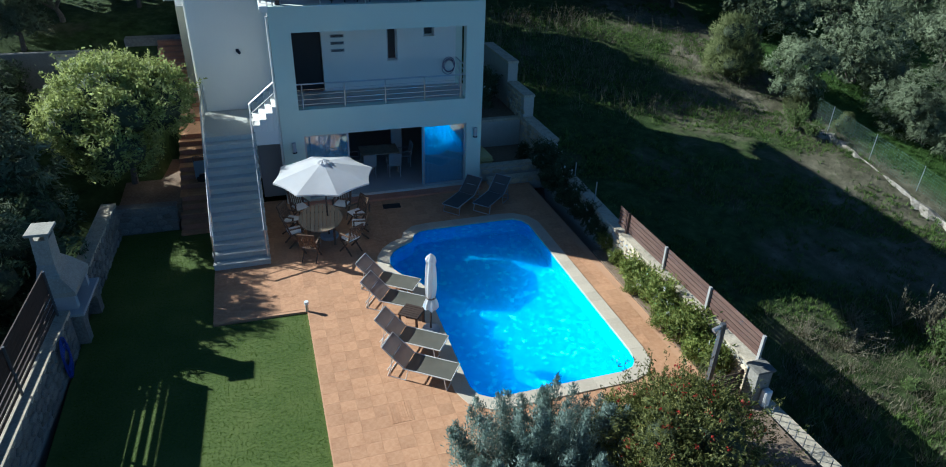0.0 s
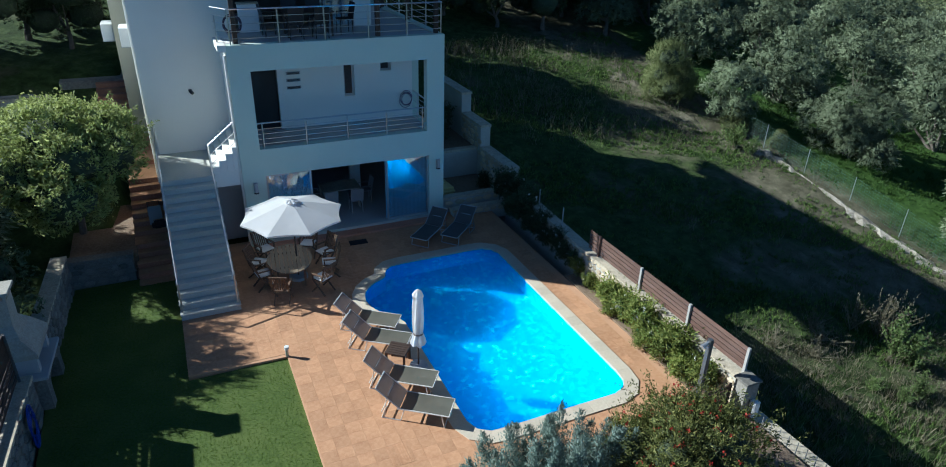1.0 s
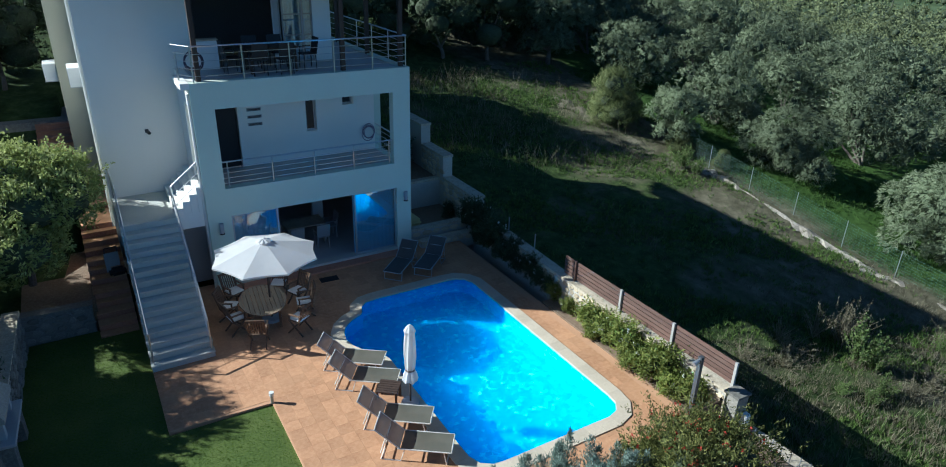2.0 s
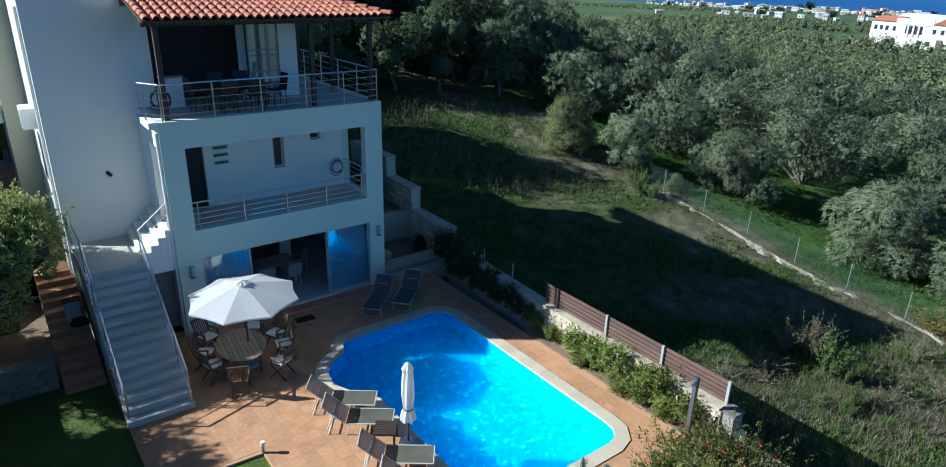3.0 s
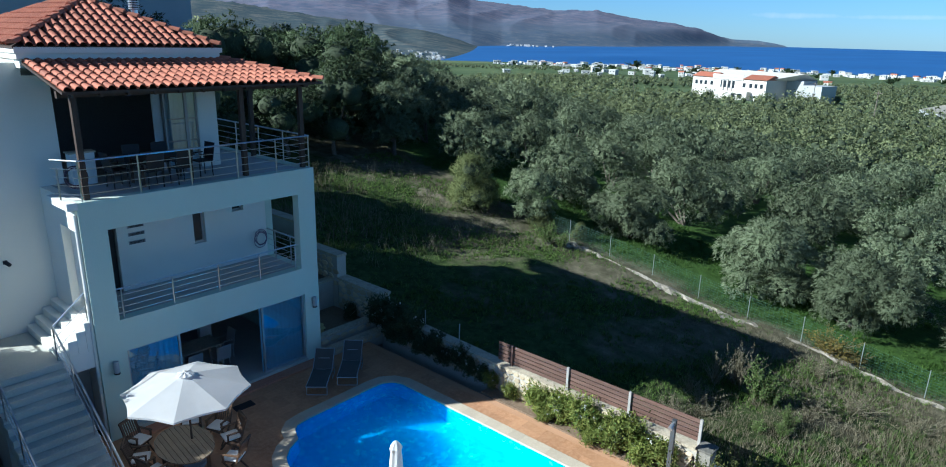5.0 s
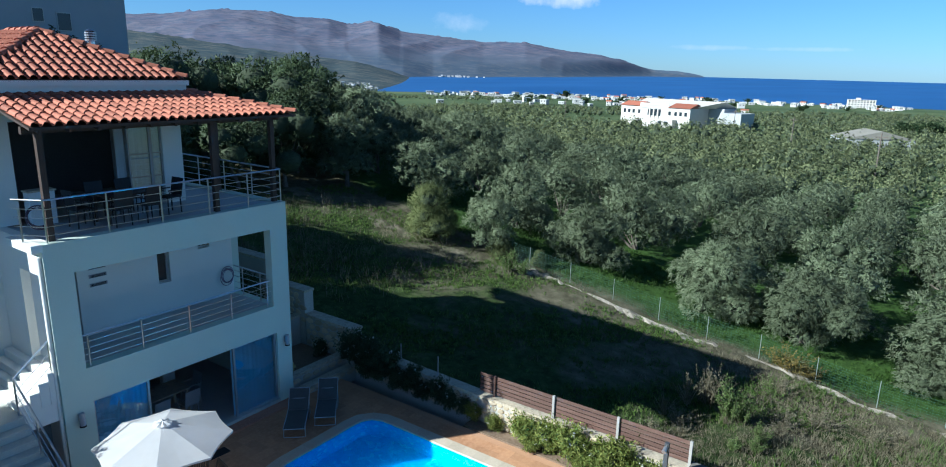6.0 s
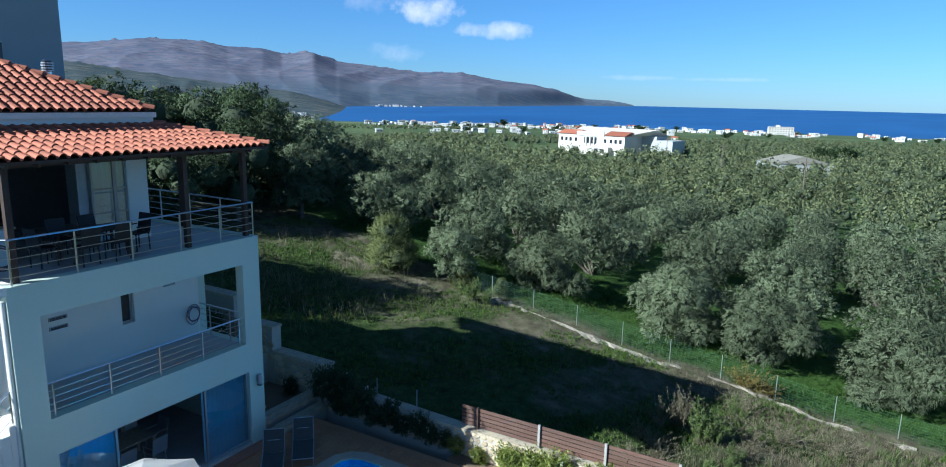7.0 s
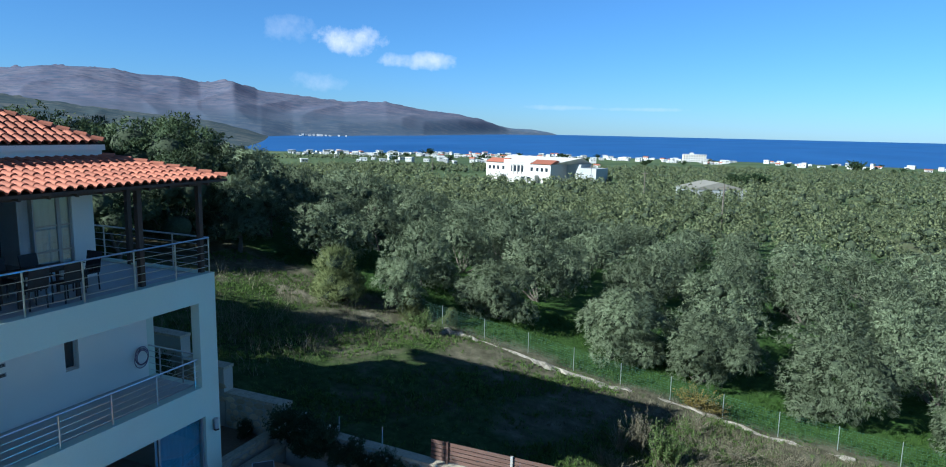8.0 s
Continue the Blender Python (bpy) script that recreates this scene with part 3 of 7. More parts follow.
me.from_pydata(np.stack([GX.ravel(), GY.ravel(), GZ.ravel()], 1).tolist(), [],
               np.stack([idx[:-1, :-1].ravel(), idx[:-1, 1:].ravel(), idx[1:, 1:].ravel(), idx[1:, :-1].ravel()], 1).tolist())
me.materials.append(GROUND)
me.polygons.foreach_set("use_smooth", [True] * len(me.polygons))
ground = tagged(new("ground", me), "rough sloping field of green grass and dry weeds", kind="structure")

SEA_Z = -21.5
bm = bmesh.new()
# the sheet rises a little outward, so that its rim shows where the true, farther horizon would
SEA_RIM = -7.0
rims = [[bm.verts.new((r * math.cos(a), r * math.sin(a), z)) for a in [radians(i * 3) for i in range(120)]] for r, z in ((500, SEA_Z), (900, SEA_Z), (4900, SEA_RIM))]
for ra, rb in zip(rims[:-1], rims[1:]):
    for i in range(120):
        bm.faces.new((ra[i], rb[i], rb[(i + 1) % 120], ra[(i + 1) % 120]))
setting("water_sea", bm, SEA, "deep blue calm sea reaching the horizon")


# ---- mountains across the bay ----
def slope_sheet(name, az0, az1, n, rows, foot, top, skyline, seed, gully, material, label):
    """A range seen over the bay: from its foot up to a skyline given in degrees, cut by gullies that run down the slope."""
    az = np.radians(np.linspace(az0, az1, n))
    deg = np.degrees(az)
    crest = 10.5 + top * np.tan(np.radians(lerp(deg, *skyline))) + 9.0
    verts, faces = [], []
    for j, s in enumerate(np.linspace(0, 1, rows)):
        for i, a in enumerate(az):
            r0 = float(lerp(deg[i], *foot))
            r = r0 + s * (top - r0)
            x, y = -3.0 + r * math.cos(a), 5.0 + r * math.sin(a)
            wind = 0.9 * noise.noise(Vector((deg[i] * 0.12, s * 2.0, seed)))
            spur = 1 - abs(noise.noise(Vector((deg[i] * 0.20 + wind + s * 0.5, s * 0.8, seed + 3.0)))) * 2
            fold = 1 - abs(noise.noise(Vector((deg[i] * 0.55 + 2 * wind - s * 1.6, s * 1.9, seed + 5.0)))) * 2
            rough = noise.fractal(Vector((x * 0.004, y * 0.004, seed)), 0.9, 2.1, 5)
            cut = (0.62 * (1 - spur) + 0.05 * (1 - fold)) * gully * (1.06 - s) * min(1.0, s * 5)
            h = crest[i] * (s ** 1.05 * (1.0 - cut) + 0.035 * rough * s)
            if foot[1][0] > 2000:
                front = lerp(deg[i], [16, 20.5, 24, 27.7, 34.8, 60], [0.9, 0.8, 0.5, 0.22, 0.0, 0.0])
                share = float(lerp(deg[i], [33.0, 40.0], [1.0, 0.0]))
                h = h * (1 - share + share * smooth01(front, front + 0.3, s))
            if j == rows - 1:
                h = crest[i] * (0.985 + 0.06 * noise.fractal(Vector((deg[i] * 0.9, 0, 1)), 0.7, 2.0, 6))
            verts.append((x, y, SEA_Z + (SEA_RIM - SEA_Z) * max(0.0, r - 900) / 4000 - 2.0 + h))
    for j in range(rows - 1):
        for i in range(n - 1):
            faces.append((j * n + i, j * n + i + 1, (j + 1) * n + i + 1, (j + 1) * n + i))
    me = bpy.data.meshes.new(name)
    me.from_pydata(verts, [], faces)
    me.materials.append(material)
    me.polygons.foreach_set("use_smooth", [True] * len(me.polygons))
    return tagged(new(name, me), label, kind="structure")


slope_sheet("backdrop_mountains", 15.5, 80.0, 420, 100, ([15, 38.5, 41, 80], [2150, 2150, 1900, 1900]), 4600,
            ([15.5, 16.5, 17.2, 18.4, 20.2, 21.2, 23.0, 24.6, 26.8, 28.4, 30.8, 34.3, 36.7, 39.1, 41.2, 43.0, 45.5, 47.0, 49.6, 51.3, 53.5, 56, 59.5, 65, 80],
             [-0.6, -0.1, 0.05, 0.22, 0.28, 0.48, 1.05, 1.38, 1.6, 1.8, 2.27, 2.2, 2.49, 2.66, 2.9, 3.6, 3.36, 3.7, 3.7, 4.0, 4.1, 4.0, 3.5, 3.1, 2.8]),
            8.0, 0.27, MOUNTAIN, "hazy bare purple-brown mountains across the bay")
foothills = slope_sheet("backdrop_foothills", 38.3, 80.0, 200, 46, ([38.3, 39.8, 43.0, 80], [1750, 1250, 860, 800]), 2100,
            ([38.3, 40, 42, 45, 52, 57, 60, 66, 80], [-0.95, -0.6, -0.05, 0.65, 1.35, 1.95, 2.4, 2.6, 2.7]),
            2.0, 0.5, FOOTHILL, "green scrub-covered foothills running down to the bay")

# ---- the garden's large structure: lawn, paving, pool ----
PX0, PX1, PY0, PY1 = 3.62, 7.85, 10.2, 18.1


def arc(cx, cy, r, a0, a1, n):
    return [(cx + r * math.cos(radians(a0 + (a1 - a0) * i / n)), cy + r * math.sin(radians(a0 + (a1 - a0) * i / n))) for i in range(n + 1)]


def pool_outline(g):
    """The pool's edge in plan, g outside the waterline: a long basin with a round bay for the steps on its house side."""
    pts = arc(PX1 - 0.55, PY0 + 0.55, 0.55 + g, -90, 0, 6) + arc(PX1 - 0.6, PY1 - 0.6, 0.6 + g, 0, 90, 8)
    pts += [(4.30, PY1 + g), (4.03 - g * 0.7, PY1 - 0.14 + g * 0.7), (3.95 - g, 17.55 + g * 0.3)]
    pts += arc(4.08, 16.3, 1.15 + g, 110, 214, 14)
    pts += [(PX0 - 0.12 - g, 15.25), (PX0 - g, 14.9)]
    pts += arc(PX0 + 0.55, PY0 + 0.55, 0.55 + g, 180, 270, 6)
    return pts


def bridge(bm, a, b, za, zb):
    va, vb = [bm.verts.new((x, y, za)) for x, y in a], [bm.verts.new((x, y, zb)) for x, y in b]
    n = len(a)
    for i in range(n):
        bm.faces.new((va[i], va[(i + 1) % n], vb[(i + 1) % n], vb[i]))
    return va, vb


bm = bmesh.new()
line = pool_outline(0)
va, vb = bridge(bm, line, line, -0.03, -0.95)
bm.faces.new(vb)
bmesh.ops.recalc_face_normals(bm, faces=bm.faces)
setting("pool_basin", bm, POOL_LINING, "bright blue swimming pool basin with light ripples in its lining's colour")
bm = bmesh.new()
bm.faces.new([bm.verts.new((x, y, -0.11)) for x, y in line])
water = setting("water_pool", bm, POOL_WATER, "clear rippled pool water")
water.visible_shadow = False

# the slab under the paving, open at the pool
EDGE = [(0.42, -1.0), (9.05, -1.0), (9.05, 21.35), (-1.9, 21.35), (-1.9, 14.72), (0.42, 14.62)]


def plate(bm, outer, inner, z0, z1):
    tops = []
    for pts in (outer, inner):
        vs = [bm.verts.new((x, y, z1)) for x, y in pts]
        tops += [bm.edges.new((vs[i], vs[(i + 1) % len(vs)])) for i in range(len(vs))]
        lo = [bm.verts.new((x, y, z0)) for x, y in pts]
        for i in range(len(vs)):
            j = (i + 1) % len(vs)
            bm.faces.new((lo[i], lo[j], vs[j], vs[i]))
    bmesh.ops.triangle_fill(bm, edges=tops, use_beauty=True)
    return bm


setting("pavement", plate(bmesh.new(), EDGE, pool_outline(0.34), -0.6, -0.003), TERRA_BASE, "terracotta-tiled pool terrace")
setting("lawn", boxes((-4.9, -1.0, -0.7, 0.42, 14.64, -0.06), (-4.9, 14.64, -0.7, -1.9, 20.15, -0.06)), LAWN, "short green lawn")

# ---- the villa ----
house = thing("villa", 2.6, 26.0, 0.0, "three-storey sea-green rendered villa with terracotta tile roofs and steel balcony rails", "house")
BX0, BX1, FY, TOPZ = 0.45, 7.2, 20.87, 6.49


def hpart(name, bm, material, label="", smooth=False, parent=None):
    ob = part(name, bm, material, parent or house, label, smooth)
    ob.matrix_parent_inverse = house.matrix_world.inverted() if parent is None else Matrix.Identity(4)
    return ob


OX0, OX1, OZ0, OZ1 = 1.06, 6.59, 3.30, 5.72
DX0, DX1, DZ0, DZ1 = 1.13, 6.66, 0.16, 2.42
for row in ((BX0, FY, 0.0, DX0, FY + 0.3, OZ0), (DX1, FY, 0.0, BX1, FY + 0.3, OZ0), (DX0, FY, DZ1, DX1, FY + 0.3, OZ0),
            (BX0, FY, OZ0, OX0, FY + 0.3, OZ1), (OX1, FY, OZ0, BX1, FY + 0.3, OZ1), (BX0, FY, OZ1, BX1, FY + 0.3, TOPZ)):
    hpart("front_wall", boxes(row), RENDER)
hpart("door_step", boxes((0.9, FY - 0.42, 0.004, BX1, FY - 0.021, 0.075), bevel=0.008), STEP_RED, "low terracotta step along the doors")
hpart("plinth", boxes((DX0, FY - 0.02, 0.0, DX1, FY + 0.3, DZ0)), CONCRETE)
hpart("side_wall", boxes((BX0, FY + 0.3, 0.0, BX0 + 0.25, 23.35, OZ0), (BX0, FY + 0.3, 5.72, BX0 + 0.25, 23.35, TOPZ),
                         (BX0, FY + 0.3, OZ0, BX0 + 0.25, 21.22, 5.72), (BX0, 21.22, OZ0, BX0 + 0.25, 22.2, 3.45), (BX0, 22.2, OZ0, BX0 + 0.25, 23.35, 5.72)), WHITE_RENDER, "sunlit white side wall with the opening to the balcony")
hpart("side_wall", boxes((BX1 - 0.25, FY + 0.3, 0.0, BX1, 31.0, OZ0 - 0.2), (BX1 - 0.25, FY + 0.3, 5.72, BX1, 31.0, TOPZ), (BX1 - 0.25, 23.35, OZ0 - 0.2, BX1, 31.0, 5.72)), RENDER)
# leaf added to close the opening, so that no sun crosses the balcony
hpart("landing_door", boxes((BX0 + 0.19, 21.22, 3.45, BX0 + 0.245, 22.2, 5.72)), WHITE_RENDER, "pale leaf added to close the opening between the upper steps and the balcony")
hpart("balcony_floor", boxes((BX0 + 0.25, FY + 0.3, 2.9, BX1 - 0.25, 23.35, 3.1)), FLOOR_TILE, "grey tiled balcony floor")
hpart("balcony_ceiling", boxes((BX0 + 0.25, FY + 0.3, 5.9, BX1 - 0.25, 23.35, 6.1)), WHITE_RENDER)
hpart("terrace_floor", boxes((BX0 + 0.25, FY + 0.3, 6.3, BX1 - 0.25, 31.0, 6.45)), FLOOR_TILE, "pale tiled roof terrace floor")
# back wall of the balcony, with the doorway, a tall slot and a small square window
SX0, SX1, SZ0, SZ1 = 4.42, 4.80, 4.05, 5.55
for row in ((2.16, 23.35, 3.1, SX0, 23.6, 5.9), (SX0, 23.35, 3.1, SX1, 23.6, SZ0), (SX0, 23.35, SZ1, SX1, 23.6, 5.9), (SX1, 23.35, 3.1, 5.75, 23.6, 5.9),
            (5.75, 23.35, 3.1, 6.15, 23.6, 4.85), (5.75, 23.35, 5.25, 6.15, 23.6, 5.9), (6.15, 23.35, 3.1, BX1 - 0.25, 23.6, 5.9),
            (0.7, 23.35, 5.45, 2.16, 23.6, 5.9), (0.7, 23.35, 3.1, 1.0, 23.6, 5.45)):
    hpart("balcony_back_wall", boxes(row), WHITE_RENDER)
# stair wing and main body
hpart("stair_wing_wall", boxes((-1.95, 23.35, 0.0, BX0, 23.65, 9.62)), WHITE_RENDER, "tall blank white wall above the stair landing")
hpart("west_wall", boxes((-1.95, 23.65, 0.0, -1.65, 27.5, 9.62)), WHITE_RENDER, "sunlit white side wall along the red steps")
hpart("rear_wing_wall", boxes((-2.64, 27.5, 0.0, -1.65, 31.0, 9.62)), CREAM_RENDER, "cream rear wing set back above the red steps")
hpart("side_window", boxes((-1.965, 24.9, 4.2, -1.952, 25.8, 5.6)), WINDOW_DARK, "narrow dark window under the air conditioner")
for row in ((BX0, 23.35, TOPZ, 1.05, 23.6, 9.3), (1.05, 23.35, 9.0, 4.9, 23.6, 9.3), (4.9, 23.35, 6.45, 5.5, 23.6, 9.3), (5.25, 23.6, 6.45, 5.5, 31.0, 9.3)):
    hpart("upper_wall", boxes(row), WHITE_RENDER)
hpart("rear_wall", boxes((-1.65, 30.75, 0.0, 5.25, 31.0, 9.62)), WHITE_RENDER)
hpart("attic_slab", boxes((-1.65, 23.65, 9.3, 5.25, 30.75, 9.5)), CONCRETE)
hpart("gravel_roof", boxes((-1.65, 23.65, 9.504, 0.345, 30.75, 9.6)), PALE_CONC, "flat roof strip covered with pale gravel")
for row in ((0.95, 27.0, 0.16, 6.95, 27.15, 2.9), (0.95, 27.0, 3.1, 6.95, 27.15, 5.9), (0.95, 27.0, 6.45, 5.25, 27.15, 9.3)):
    hpart("interior_wall", boxes(row), INSIDE_SHADE)
for row in ((0.7, FY + 0.3, 0.0, 6.95, 27.0, 0.15), (0.7, 23.6, 2.9, 6.95, 27.0, 3.1)):
    hpart("interior_floor", boxes(row), FLOOR_TILE)


# ---- steel railings ----
def railing(name, posts, top, mids, label, ends=None):
    """A rail of posts with a handrail and thin wires; posts are feet (x, y, z); ends: first and last reach of the rails."""
    r = thing(name, 0, 0, 0, label, "railing", "steel railings of the villa")
    for p in posts:
        part("post", bar(bmesh.new(), p, (p[0], p[1], p[2] + top), 0.021, 8), STEEL, r)
    path = [Vector(p) for p in (ends or posts)]
    segs = [(a, b) for a, b in zip(path[:-1], path[1:])] if ends else [(path[0], path[-1])]
    for a, b in segs:
        part("handrail", bar(bmesh.new(), a + Vector((0, 0, top)), b + Vector((0, 0, top)), 0.024, 8), STEEL, r)
        for h in mids:
            part("wire", bar(bmesh.new(), a + Vector((0, 0, h)), b + Vector((0, 0, h)), 0.009, 6), STEEL, r)
    return r


railing("balcony_railing", [(x, FY + 0.12, OZ0 - 0.02) for x in (1.22, 2.55, 3.88, 5.2, 6.46)], 0.80, (0.14, 0.30, 0.46, 0.62), "brushed steel balcony railing with thin horizontal bars",
        [(OX0, FY + 0.12, OZ0), (OX1, FY + 0.12, OZ0)])
railing("terrace_railing", [(x, FY + 0.08, TOPZ) for x in (0.62, 2.0, 3.35, 4.7, 5.95, 7.1)] + [(7.1, y, TOPZ) for y in (22.3, 23.7, 25.1, 26.6)] + [(0.3, FY + 0.5, TOPZ - 0.2)], 0.98, (0.17, 0.37, 0.57, 0.77),
        "brushed steel railing round the roof terrace", [(0.25, FY + 0.7, TOPZ), (0.62, FY + 0.08, TOPZ), (7.12, FY + 0.08, TOPZ), (7.12, 30.5, TOPZ)])


# ---- outdoor stair to the landing ----
stair = thing("outdoor_stair", -1.1, 17.2, 0.0, "pale concrete outdoor staircase climbing to a landing", "staircase")
N, SY0, SY1, LZ = 15, 17.25, 21.10, 2.68
for i in range(N):
    y0, y1 = SY0 + (SY1 - SY0) * i / N, SY0 + (SY1 - SY0) * (i + 1) / N
    z = LZ * (i + 1) / N
    bm = boxes((-1.9, y0, max(z - 0.42, 0.0), -0.36, y1 - 0.001, z - 0.035))
    box(bm, -1.915, y0 - 0.03, z - 0.034, -0.345, y1 - 0.003, z, bevel=0.008)
    ob = part("step", bm, CONCRETE, stair)
    ob.matrix_parent_inverse = stair.matrix_world.inverted()
ob = part("landing", boxes((-1.9, SY1, LZ - 0.25, BX0 - 0.01, 23.34, LZ - 0.02)), CONCRETE, stair)
ob.matrix_parent_inverse = stair.matrix_world.inverted()
ob = part("stair_flank", prism(bmesh.new(), [(-1.86, 20.3), (-1.6, 20.3), (-1.6, 23.3), (-1.86, 23.3)], 0.0, 1.9), CONCRETE, stair)
ob.matrix_parent_inverse = stair.matrix_world.inverted()
ob = part("store_wall", boxes((-0.34, 21.7, 0.01, BX0 - 0.005, 21.85, LZ - 0.26)), GREY_RENDER, stair, "grey wall of the store under the landing")
ob.matrix_parent_inverse = stair.matrix_world.inverted()
ob = part("landing_wall", boxes((-0.35, 20.98, 2.2, BX0 - 0.012, 21.12, LZ - 0.02)), WHITE_RENDER, stair)
ob.matrix_parent_inverse = stair.matrix_world.inverted()
for i in range(4):
    ob = part("upper_step", boxes((-0.38 + 0.21 * i, 20.96, LZ - 0.015, -0.172 + 0.21 * i if i < 3 else BX0 - 0.012, 23.33, LZ + 0.19 * (i + 1)), bevel=0.01), WHITE_RENDER, stair)
    ob.matrix_parent_inverse = stair.matrix_world.inverted()

# ---- tiled roofs ----
def tile_mesh():
    """One barrel tile, 0.24 wide and 0.42 long: a round cover and the trough beside it. x along the eave, y up the slope."""
    bm = bmesh.new()
    rows = []
    for y, lift, s in ((0.0, 0.030, 1.0), (0.42, 0.0, 0.86)):
        prof = [(-0.12, 0.012)] + [(-0.01 + 0.088 * s * math.cos(radians(180 - 180 * k / 7)), 0.010 + 0.088 * math.sin(radians(180 * k / 7))) for k in range(8)] + [(0.105, 0.002), (0.122, 0.012)]
        rows.append([bm.verts.new((x, y, z + lift)) for x, z in prof])
    lip = [bm.verts.new((v.co.x, 0.004, v.co.z - 0.022)) for v in rows[0]]
    for a, b in ((rows[0], rows[1]), (lip, rows[0])):
        for i in range(len(a) - 1):
            bm.faces.new((a[i], a[i + 1], b[i + 1], b[i]))
    me = bpy.data.meshes.new("tile")
    bm.to_mesh(me)
    bm.free()
    me.materials.append(ROOF_TILE)
    return me


def ridge_mesh():
    bm = bmesh.new()
    rows = []
    for y, r, lift in ((0, 0.115, 0.03), (0.42, 0.095, 0.0)):
        rows.append([bm.verts.new((r * math.cos(radians(180 - 30 * k)), y, r * math.sin(radians(30 * k)) * 0.9 + lift)) for k in range(7)])
    cap = bm.verts.new((0, 0.0, 0.02))
    for i in range(6):
        bm.faces.new((rows[0][i], rows[0][i + 1], rows[1][i + 1], rows[1][i]))
        bm.faces.new((cap, rows[0][i + 1], rows[0][i]))
    me = bpy.data.meshes.new("ridge_tile")
    bm.to_mesh(me)
    bm.free()
    me.materials.append(ROOF_TILE)
    return me


TILE, RIDGE = tile_mesh(), ridge_mesh()
tile_jitter = random.Random(4)


def tiled_slope(roof, eave_a, eave_b, up, length, trim_a, trim_b, singly=True):
    """Tiles over a slope: the eave from a to b, `up` the unit way uphill along the slope; trim_*: how far the side edges lean in per metre uphill."""
    a, b, up = Vector(eave_a), Vector(eave_b), Vector(up).normalized()
    along = (b - a).normalized()
    nrm = along.cross(up).normalized()
    width, w, ln = (b - a).length, 0.235, 0.36
    cols, rows = int(round(width / w)), int(length / ln)
    rest = []
    for r in range(rows):
        for c in range(cols):
            s = (c + 0.5) * width / cols
            if s < trim_a * (r + 0.6) * ln or width - s < trim_b * (r + 0.6) * ln:
                continue
            o = a + along * s + up * (r * ln - 0.04) + nrm * (0.012 + tile_jitter.uniform(0, 0.008))
            yaw = tile_jitter.uniform(-0.02, 0.02)
            m = Matrix((along, up, nrm)).transposed().to_4x4()
            m = Matrix.Translation(o) @ m @ Matrix.Rotation(yaw, 4, "Z")
            if singly:
                t = new("tile", TILE)
                t.parent, t.matrix_local = roof, m
            else:
                rest.append(m)
    if rest:
        bm = bmesh.new()
        for m in rest:
            n0 = len(bm.verts)
            bm.from_mesh(TILE)
            bm.verts.ensure_lookup_table()
            for v in bm.verts[n0:]:
                v.co = m @ v.co
        tagged(part("tiles_beyond", bm, ROOF_TILE, roof), kind="stuff")


def ridge_line(roof, a, b):
    a, b = Vector(a), Vector(b)
    n = int((b - a).length / 0.37)
    q = (b - a).to_track_quat("Y", "Z").to_matrix().to_4x4()
    for i in range(n):
        t = new("ridge_tile", RIDGE)
        t.parent, t.matrix_local = roof, Matrix.Translation(a + (b - a) * (i / n)) @ q


def roof_plate(roof, pts, t=0.06):
    bm = bmesh.new()
    f = bm.faces.new([bm.verts.new(p) for p in pts])
    bm.normal_update()
    if f.normal.z < 0:
        f.normal_flip()
    ret = bmesh.ops.extrude_face_region(bm, geom=[f])
    for v in [g for g in ret["geom"] if isinstance(g, bmesh.types.BMVert)]:
        v.co.z -= t
    bmesh.ops.recalc_face_normals(bm, faces=bm.faces)
    part("deck", bm, WOOD_DARK, roof)


def local_roof(name, label):
    ob = new(name)
    ob.parent = house
    ob.matrix_parent_inverse = house.matrix_world.inverted()
    return tagged(ob, label)


# lower roof: over the terrace in front and along the east side
EZ, EX0, EX1, EY0 = 9.10, 0.38, 7.42, 20.5
UX, UY, UZ = 5.45, 23.0, 9.66
low = local_roof("terrace_roof", "sunlit terracotta barrel-tile canopy roof over the terrace")
roof_plate(low, [(EX0, EY0, EZ), (EX1, EY0, EZ), (UX, UY, UZ), (EX0, UY, UZ)])
roof_plate(low, [(EX1, EY0, EZ), (EX1, 30.6, EZ), (UX, 30.6, UZ), (UX, UY, UZ)])
slope = (Vector((0, UY - EY0, UZ - EZ)))
tiled_slope(low, (EX0, EY0, EZ), (EX1, EY0, EZ), slope, slope.length + 0.1, 0.0, (EX1 - UX) / slope.length)
slope2 = Vector((UX - EX1, 0, UZ - EZ))
tiled_slope(low, (EX1, EY0, EZ), (EX1, 30.6, EZ), slope2, slope2.length, (UY - EY0) / slope2.length, 0.0, singly=False)
ridge_line(low, (EX1, EY0, EZ + 0.05), (UX, UY, UZ + 0.05))
# timber frame of the canopy
canopy = thing("terrace_canopy_frame", 0.8, 21.1, 6.45, "dark-stained timber posts and beams carrying the terrace roof", "canopy frame")
for x, y in ((0.78, 21.14), (5.05, 21.14), (7.0, 21.14), (7.0, 23.9), (7.0, 26.9)):
    ob = part("post", boxes((x - 0.065, y - 0.065, 6.45, x + 0.065, y + 0.065, 8.93)), WOOD_DARK, canopy)
    ob.matrix_parent_inverse = canopy.matrix_world.inverted()
for a, b, w, h in (((0.45, 21.14, 9.0), (7.3, 21.14, 9.0), 0.12, 0.16), ((7.0, 21.2, 9.0), (7.0, 30.4, 9.0), 0.12, 0.16)):
    ob = part("beam", beam(bmesh.new(), a, b, w, h), WOOD_DARK, canopy)
    ob.matrix_parent_inverse = canopy.matrix_world.inverted()
